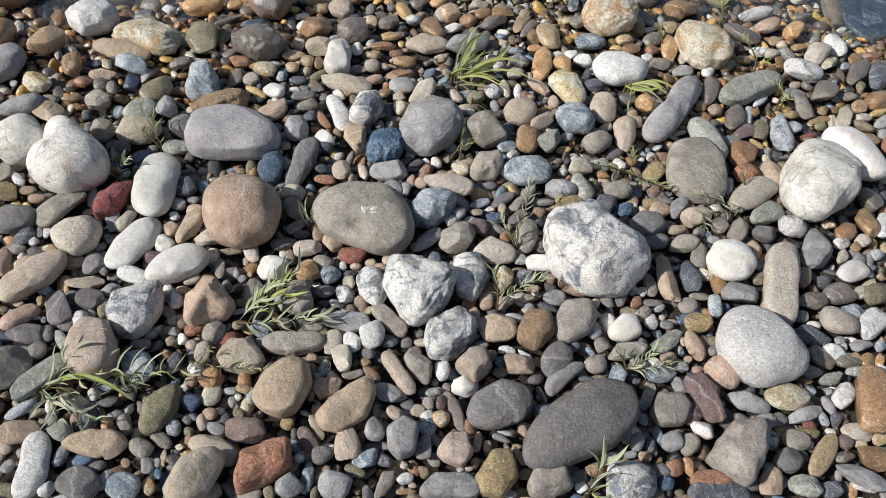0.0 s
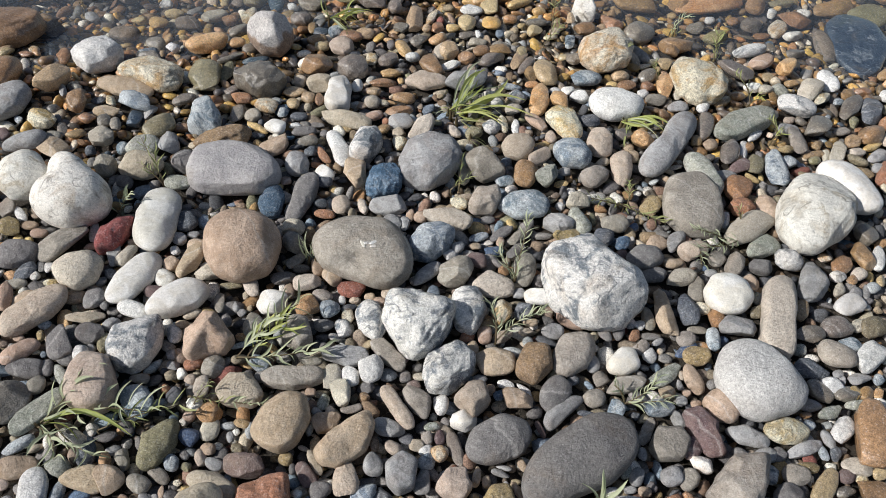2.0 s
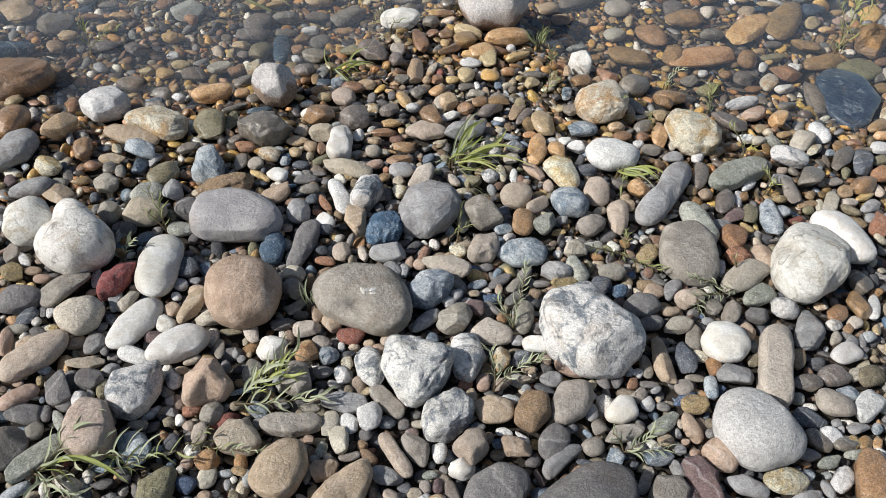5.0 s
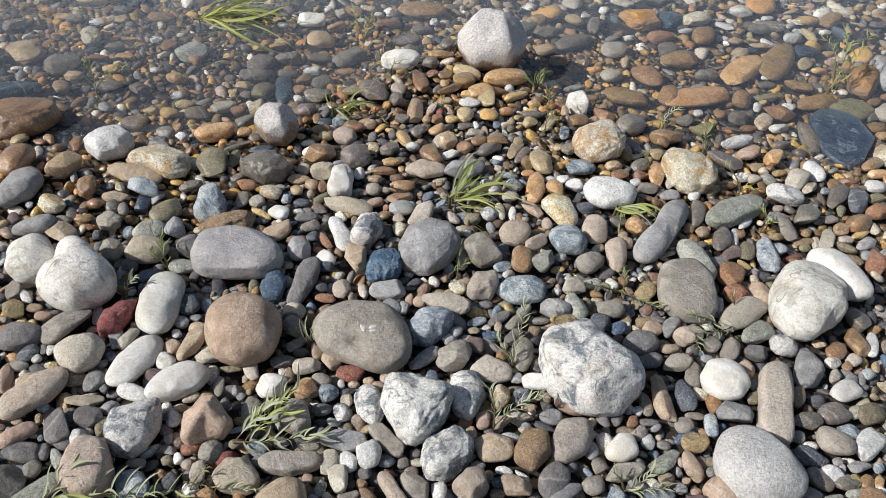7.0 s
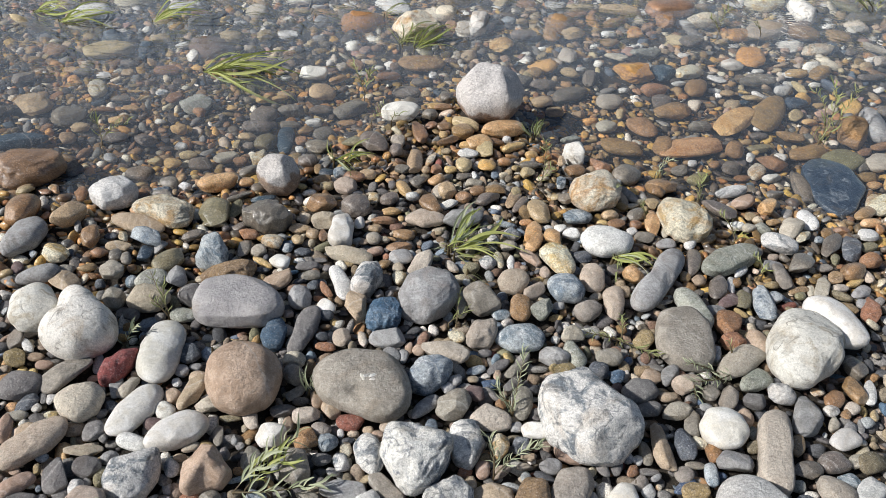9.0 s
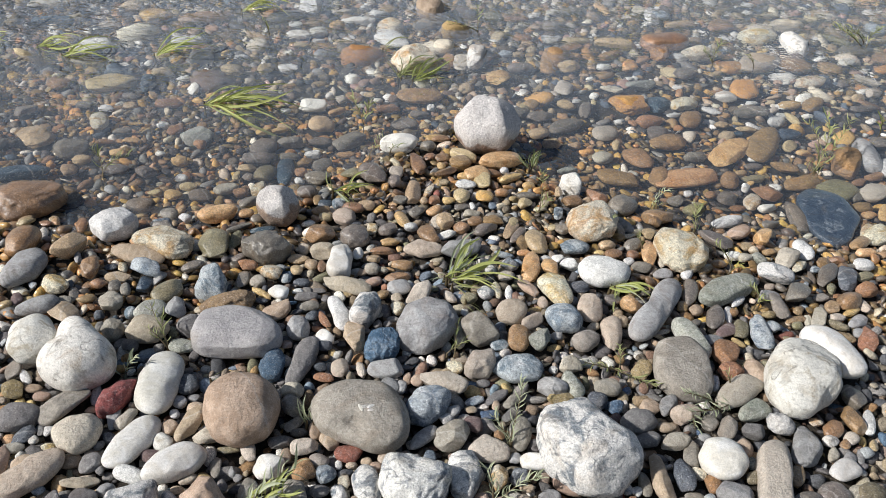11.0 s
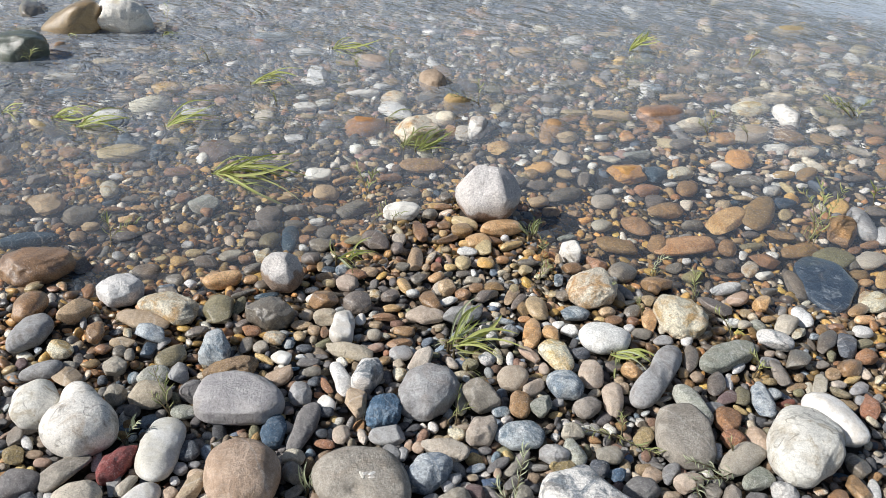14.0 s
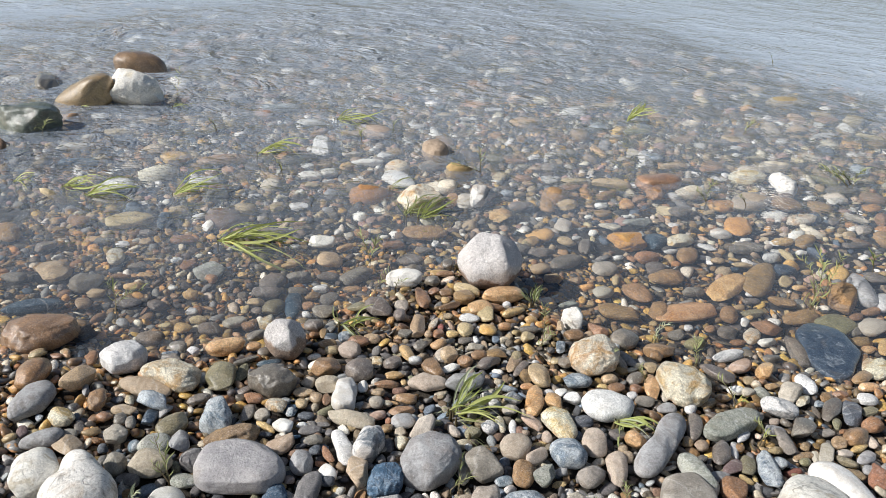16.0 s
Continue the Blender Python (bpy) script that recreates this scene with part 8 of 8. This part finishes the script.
def plant(kind, x, y, z, dx, dy, rise, count, leaf, stuff):
    """A sprig with leaves along its stem, or a tuft of blades from one root, reaching by dx, dy."""
    rng = np.random.default_rng(700 + 13 * len(PLANTS))
    PLANTS.append((x, y))
    word = LEAF_STUFF[stuff][1]
    wet = y > shore(x) + 0.1
    root = new("weed" if kind == "sprig" else "grass_tuft")
    root.location = (x, y, z)
    where = "standing in shallow water" if wet else "growing between river stones"
    tagged(root, f"small {word} weed with narrow leaves {where}" if kind == "sprig" else f"{word} tuft of narrow grass blades {where}", "plant" if kind == "sprig" else "grass", "plants on the gravel bank")
    if wet and kind == "tuft":
        # blades trail on the water with the current
        dx, rise = dx + 0.4 * leaf, 0.6 * rise
    way = Vector((dx, dy, rise))
    side = Vector((-dy, dx, 0)).normalized() if abs(dx) + abs(dy) > 1e-4 else Vector((0, 1, 0))
    down = Vector((0, 0, bed(x, y) - z - 0.01))
    if kind == "sprig":
        bow = rng.uniform(-0.12, 0.12) * way.length
        pts = [way * s + side * (bow * math.sin(3.14 * s)) + Vector((0, 0, 0.25 * rise * math.sin(3.14 * s))) for s in np.linspace(0, 1, 9)]
        st = new("stem", stem_mesh([down] + pts, 0.0022, stem_brown))
        st.parent = root
        for i in range(count):
            s = 0.12 + 0.88 * (i + rng.uniform(-0.3, 0.3)) / max(1, count - 1)
            s = min(1.0, max(0.05, s))
            at = way * s + side * (bow * math.sin(3.14 * s)) + Vector((0, 0, 0.25 * rise * math.sin(3.14 * s)))
            aim = way.normalized() * rng.uniform(0.5, 1.1) + side * (1 if i % 2 else -1) * rng.uniform(0.25, 0.9) + Vector((0, 0, rng.uniform(0.0, 0.7)))
            leaf_on(root, LEAVES[stuff, kind][rng.integers(6)], at, aim, leaf * rng.uniform(0.6, 1.2), rng.uniform(-50, 50))
    else:
        st = new("root_stock", stem_mesh([down, down * 0.5 + side * 0.003, Vector((0, 0, 0.002)), Vector((0, 0, 0.01))], 0.006, stem_brown))
        st.parent = root
        blades = LEAVES[stuff, "reed" if wet else kind]
        for i in range(max(3, int(count * (1.2 if wet else 0.6)))):
            spread = rng.normal(0, 0.17 if leaf > 0.12 else 0.24)
            aim = way.normalized() + side * spread + Vector((0, 0, rng.uniform(0.0, 0.22) if wet else rng.uniform(-0.10, 0.16)))
            at = side * rng.normal(0, 0.012 if wet else 0.006) + way * rng.uniform(0, 0.15)
            leaf_on(root, (LEAVES["grey", "tuft"] if not wet and rng.random() < 0.28 else blades)[rng.integers(6)], at, aim, max(leaf, way.length) * rng.uniform(0.35, 1.1), rng.uniform(-70, 70))
    return root


plant("tuft", -0.025, 1.534, -0.004, 0.126, 0.128, 0.050, 14, 0.085, "bright")
plant("tuft", -0.031, 1.526, -0.004, 0.076, 0.032, 0.030, 12, 0.070, "bright")
plant("tuft", 0.033, 1.434, -0.003, 0.079, -0.072, 0.015, 6, 0.050, "olive")
plant("tuft", 0.449, 1.585, -0.012, 0.101, -0.031, 0.020, 14, 0.065, "bright")
plant("tuft", 0.460, 1.582, -0.012, -0.037, -0.162, 0.010, 3, 0.050, "olive")
plant("sprig", -0.373, 0.722, -0.001, 0.100, 0.102, 0.050, 22, 0.050, "grey")
plant("sprig", -0.373, 0.722, -0.001, 0.163, 0.029, 0.020, 20, 0.045, "grey")
plant("sprig", -0.353, 0.730, -0.001, 0.070, 0.051, 0.030, 17, 0.050, "bright")
plant("sprig", -0.677, 0.544, -0.002, 0.192, 0.033, 0.030, 15, 0.055, "grey")
plant("sprig", -0.677, 0.544, -0.002, 0.059, 0.089, 0.040, 11, 0.050, "grey")
plant("tuft", -0.677, 0.544, -0.002, 0.180, -0.003, 0.030, 9, 0.130, "bright")
plant("sprig", -0.677, 0.544, -0.002, 0.065, -0.064, 0.020, 8, 0.050, "grey")
plant("sprig", -0.647, 0.550, -0.002, 0.095, -0.055, 0.015, 8, 0.050, "grey")
plant("sprig", -0.571, 0.547, -0.001, 0.131, 0.055, 0.020, 11, 0.040, "olive")
plant("sprig", -0.665, 1.166, -0.009, -0.030, 0.060, 0.040, 14, 0.030, "olive")
plant("sprig", -0.665, 1.166, -0.009, -0.045, 0.021, 0.030, 11, 0.025, "olive")
plant("sprig", -0.669, 1.179, -0.009, -0.079, 0.100, 0.030, 8, 0.025, "olive")
plant("sprig", -0.722, 1.056, -0.008, -0.078, 0.026, 0.020, 13, 0.030, "grey")
plant("sprig", -0.722, 1.056, -0.008, 0.022, 0.021, 0.040, 14, 0.030, "grey")
plant("tuft", -0.286, 0.978, -0.002, -0.011, 0.026, 0.050, 16, 0.035, "grey")
plant("tuft", -0.271, 0.977, -0.001, 0.014, 0.015, 0.040, 12, 0.030, "grey")
plant("sprig", 0.152, 0.988, -0.000, 0.021, 0.118, 0.060, 20, 0.030, "grey")
plant("tuft", 0.155, 0.982, -0.000, -0.010, 0.021, 0.040, 12, 0.040, "grey")
plant("sprig", 0.155, 0.991, -0.001, -0.041, 0.040, 0.030, 11, 0.030, "grey")
plant("sprig", 0.119, 0.820, -0.000, -0.017, 0.054, 0.050, 14, 0.028, "grey")
plant("sprig", 0.119, 0.820, -0.000, 0.092, 0.053, 0.040, 25, 0.028, "grey")
plant("sprig", 0.398, 1.254, -0.007, 0.096, -0.069, 0.020, 20, 0.028, "olive")
plant("sprig", 0.411, 1.246, -0.007, -0.086, -0.010, 0.025, 17, 0.028, "olive")
plant("sprig", 0.418, 1.247, -0.007, -0.002, 0.032, 0.030, 11, 0.025, "olive")
plant("sprig", 0.680, 1.183, -0.007, -0.119, -0.074, 0.030, 25, 0.030, "grey")
plant("sprig", 0.639, 1.171, -0.007, -0.085, -0.009, 0.035, 20, 0.028, "grey")
plant("sprig", 0.584, 1.151, -0.007, -0.021, -0.083, 0.020, 14, 0.028, "grey")
plant("sprig", 0.687, 1.232, -0.008, -0.021, 0.013, 0.040, 8, 0.020, "olive")
plant("sprig", 0.368, 0.717, -0.001, -0.026, 0.014, 0.030, 11, 0.025, "grey")
plant("sprig", 0.365, 0.710, -0.001, 0.058, 0.039, 0.035, 17, 0.030, "grey")
plant("sprig", 0.370, 0.711, -0.001, 0.075, 0.004, 0.020, 14, 0.028, "grey")
plant("sprig", -0.437, 0.631, -0.001, 0.073, -0.014, 0.015, 8, 0.025, "olive")
plant("sprig", -0.374, 0.627, -0.000, 0.082, -0.007, 0.020, 17, 0.022, "grey")
plant("sprig", -0.422, 0.615, -0.000, 0.025, 0.029, 0.030, 7, 0.020, "olive")
plant("tuft", 0.280, 0.458, 0.000, 0.096, 0.009, 0.050, 8, 0.120, "bright")
plant("sprig", 0.285, 0.463, 0.000, 0.021, 0.043, 0.040, 8, 0.050, "grey")
plant("sprig", -0.002, 1.235, -0.001, 0.043, 0.024, 0.020, 11, 0.025, "olive")
plant("sprig", 0.017, 1.247, -0.001, 0.002, 0.075, 0.030, 8, 0.025, "olive")
plant("sprig", 0.846, 1.565, -0.012, -0.024, 0.040, 0.030, 11, 0.025, "olive")
plant("sprig", 0.835, 1.563, -0.012, 0.017, 0.002, 0.020, 7, 0.025, "bright")
plant("tuft", -0.527, 1.071, -0.006, 0.034, 0.018, 0.010, 3, 0.050, "olive")
plant("sprig", 0.454, 1.805, -0.014, 0.001, 0.046, 0.050, 14, 0.028, "olive")
plant("sprig", 0.552, 1.780, -0.014, -0.013, 0.027, 0.030, 8, 0.025, "olive")
plant("sprig", 0.805, 1.715, -0.013, -0.042, 0.062, 0.040, 11, 0.030, "olive")
plant("sprig", 0.794, 1.700, -0.013, 0.020, -0.009, 0.030, 7, 0.030, "bright")
plant("sprig", 0.734, 1.917, -0.019, 0.017, 0.074, 0.040, 17, 0.035, "olive")
plant("tuft", 0.735, 1.907, -0.018, -0.000, 0.048, 0.050, 12, 0.050, "olive")
plant("tuft", 0.635, 2.054, -0.035, 0.005, 0.029, 0.050, 14, 0.045, "olive")
plant("sprig", 0.630, 2.075, -0.038, 0.049, 0.010, 0.050, 11, 0.030, "grey")
plant("sprig", 0.246, 1.946, -0.013, 0.004, 0.100, 0.070, 20, 0.030, "olive")
plant("sprig", 0.226, 1.892, -0.012, 0.042, 0.046, 0.040, 14, 0.030, "olive")
plant("tuft", 0.226, 2.204, -0.016, 0.035, 0.054, 0.060, 26, 0.060, "olive")
plant("tuft", 0.216, 2.200, -0.015, -0.046, -0.004, 0.050, 14, 0.050, "olive")
plant("tuft", -0.380, 1.911, -0.014, 0.066, 0.039, 0.060, 16, 0.100, "bright")
plant("tuft", -0.419, 1.921, -0.014, 0.127, -0.040, 0.030, 12, 0.100, "bright")
plant("tuft", -0.417, 1.911, -0.014, -0.030, 0.011, 0.050, 6, 0.080, "olive")
plant("sprig", -0.346, 2.209, -0.028, 0.040, 0.065, 0.040, 11, 0.030, "olive")
plant("sprig", -0.274, 2.205, -0.017, 0.034, -0.041, 0.050, 11, 0.030, "olive")
plant("sprig", -1.172, 1.919, -0.050, -0.040, 0.041, 0.070, 11, 0.040, "olive")
plant("sprig", -1.184, 1.924, -0.050, 0.086, 0.039, 0.060, 14, 0.035, "olive")
plant("sprig", 1.315, 2.465, -0.050, -0.005, 0.188, 0.100, 17, 0.040, "olive")
plant("sprig", 1.315, 2.465, -0.050, 0.055, 0.193, 0.130, 22, 0.045, "olive")
plant("sprig", 1.327, 2.467, -0.050, 0.142, 0.207, 0.120, 20, 0.045, "olive")
plant("tuft", 1.295, 2.439, -0.050, 0.012, 0.051, 0.060, 14, 0.050, "olive")
plant("sprig", -0.411, 2.465, -0.050, -0.061, 0.075, 0.070, 17, 0.035, "olive")
plant("sprig", -0.411, 2.465, -0.050, 0.017, 0.061, 0.060, 17, 0.035, "olive")
plant("tuft", -1.040, 2.502, -0.050, 0.301, 0.045, 0.030, 18, 0.260, "bright")
plant("tuft", -1.040, 2.502, -0.050, 0.102, 0.088, 0.060, 5, 0.160, "bright")
plant("tuft", -0.342, 2.968, -0.050, 0.105, 0.071, 0.080, 12, 0.180, "olive")
plant("tuft", -0.270, 2.902, -0.050, 0.082, 0.175, 0.070, 14, 0.140, "bright")
plant("tuft", -0.322, 2.908, -0.050, -0.104, 0.168, 0.060, 6, 0.160, "olive")
plant("tuft", -0.446, 3.224, -0.050, 0.073, 0.057, 0.060, 6, 0.140, "olive")
plant("tuft", -1.396, 2.902, -0.050, 0.115, 0.095, 0.100, 14, 0.240, "bright")
plant("tuft", -1.897, 2.875, -0.050, 0.129, 0.004, 0.080, 16, 0.200, "bright")
plant("tuft", -1.756, 2.808, -0.050, 0.146, 0.015, 0.090, 16, 0.220, "bright")
plant("tuft", -2.121, 2.872, -0.050, 0.068, -0.021, 0.080, 8, 0.140, "bright")
plant("tuft", -1.207, 3.543, -0.050, 0.165, 0.016, 0.080, 14, 0.200, "bright")
plant("tuft", -0.950, 4.275, -0.050, 0.181, -0.063, 0.060, 8, 0.220, "bright")
plant("tuft", -0.934, 4.281, -0.050, 0.057, -0.059, 0.100, 5, 0.180, "bright")
plant("tuft", 0.938, 4.858, -0.050, -0.017, -0.025, 0.180, 24, 0.200, "bright")
plant("tuft", 0.979, 5.012, -0.050, 0.086, -0.073, 0.100, 8, 0.220, "bright")
plant("sprig", 2.033, 3.924, -0.050, -0.144, 0.045, 0.070, 25, 0.050, "olive")
plant("sprig", 2.070, 3.979, -0.050, -0.132, -0.042, 0.070, 25, 0.050, "olive")
plant("sprig", 2.067, 3.933, -0.050, 0.064, 0.057, 0.070, 17, 0.050, "olive")
plant("sprig", -0.016, 3.585, -0.050, -0.010, 0.027, 0.100, 14, 0.040, "olive")
plant("sprig", -0.016, 3.585, -0.050, -0.148, -0.093, 0.050, 14, 0.040, "olive")
plant("sprig", 1.147, 3.487, -0.050, 0.069, 0.104, 0.060, 14, 0.040, "olive")
plant("sprig", 1.138, 3.447, -0.050, -0.050, 0.016, 0.050, 11, 0.040, "olive")
plant("sprig", 1.340, 3.461, -0.050, -0.046, -0.021, 0.050, 8, 0.040, "olive")
plant("tuft", -1.955, 4.219, -0.050, 0.106, -0.025, 0.080, 8, 0.180, "bright")
plant("sprig", -1.983, 4.345, -0.050, -0.128, 0.388, 0.120, 8, 0.050, "olive")
plant("tuft", -2.440, 4.051, -0.050, 0.060, -0.050, 0.060, 6, 0.090, "bright")
plant("sprig", 1.692, 4.772, -0.050, 0.044, 0.006, 0.080, 11, 0.050, "olive")
plant("sprig", -1.523, 3.821, -0.050, -0.029, -0.023, 0.070, 6, 0.040, "olive")
plant("sprig", -0.993, 3.273, -0.050, -0.019, -0.007, 0.060, 6, 0.040, "olive")
plant("sprig", -2.388, 3.548, -0.050, 0.036, -0.019, 0.050, 11, 0.060, "olive")
plant("sprig", 1.703, 2.841, -0.050, -0.032, -0.038, 0.070, 6, 0.070, "bright")
plant("sprig", 2.696, 7.333, -0.050, -0.066, -0.005, 0.120, 4, 0.040, "olive")
plant("sprig", -0.713, 3.911, -0.050, -0.001, 0.001, 0.050, 7, 0.050, "olive")
plant("sprig", -0.556, 4.069, -0.050, 0.003, 0.009, 0.060, 7, 0.050, "olive")
plant("tuft", -0.016, 1.517, -0.004, 0.171, 0.037, 0.030, 14, 0.070, "bright")
plant("tuft", -0.024, 1.520, -0.004, -0.053, 0.002, 0.020, 7, 0.050, "bright")
plant("tuft", 0.003, 1.555, -0.005, 0.077, 0.114, 0.060, 12, 0.090, "bright")
plant("tuft", -0.007, 1.495, -0.004, 0.101, -0.024, 0.015, 8, 0.060, "olive")
plant("tuft", 0.434, 1.577, -0.011, 0.107, -0.053, 0.030, 14, 0.060, "bright")
plant("tuft", 0.443, 1.567, -0.011, -0.018, 0.030, 0.020, 6, 0.035, "olive")
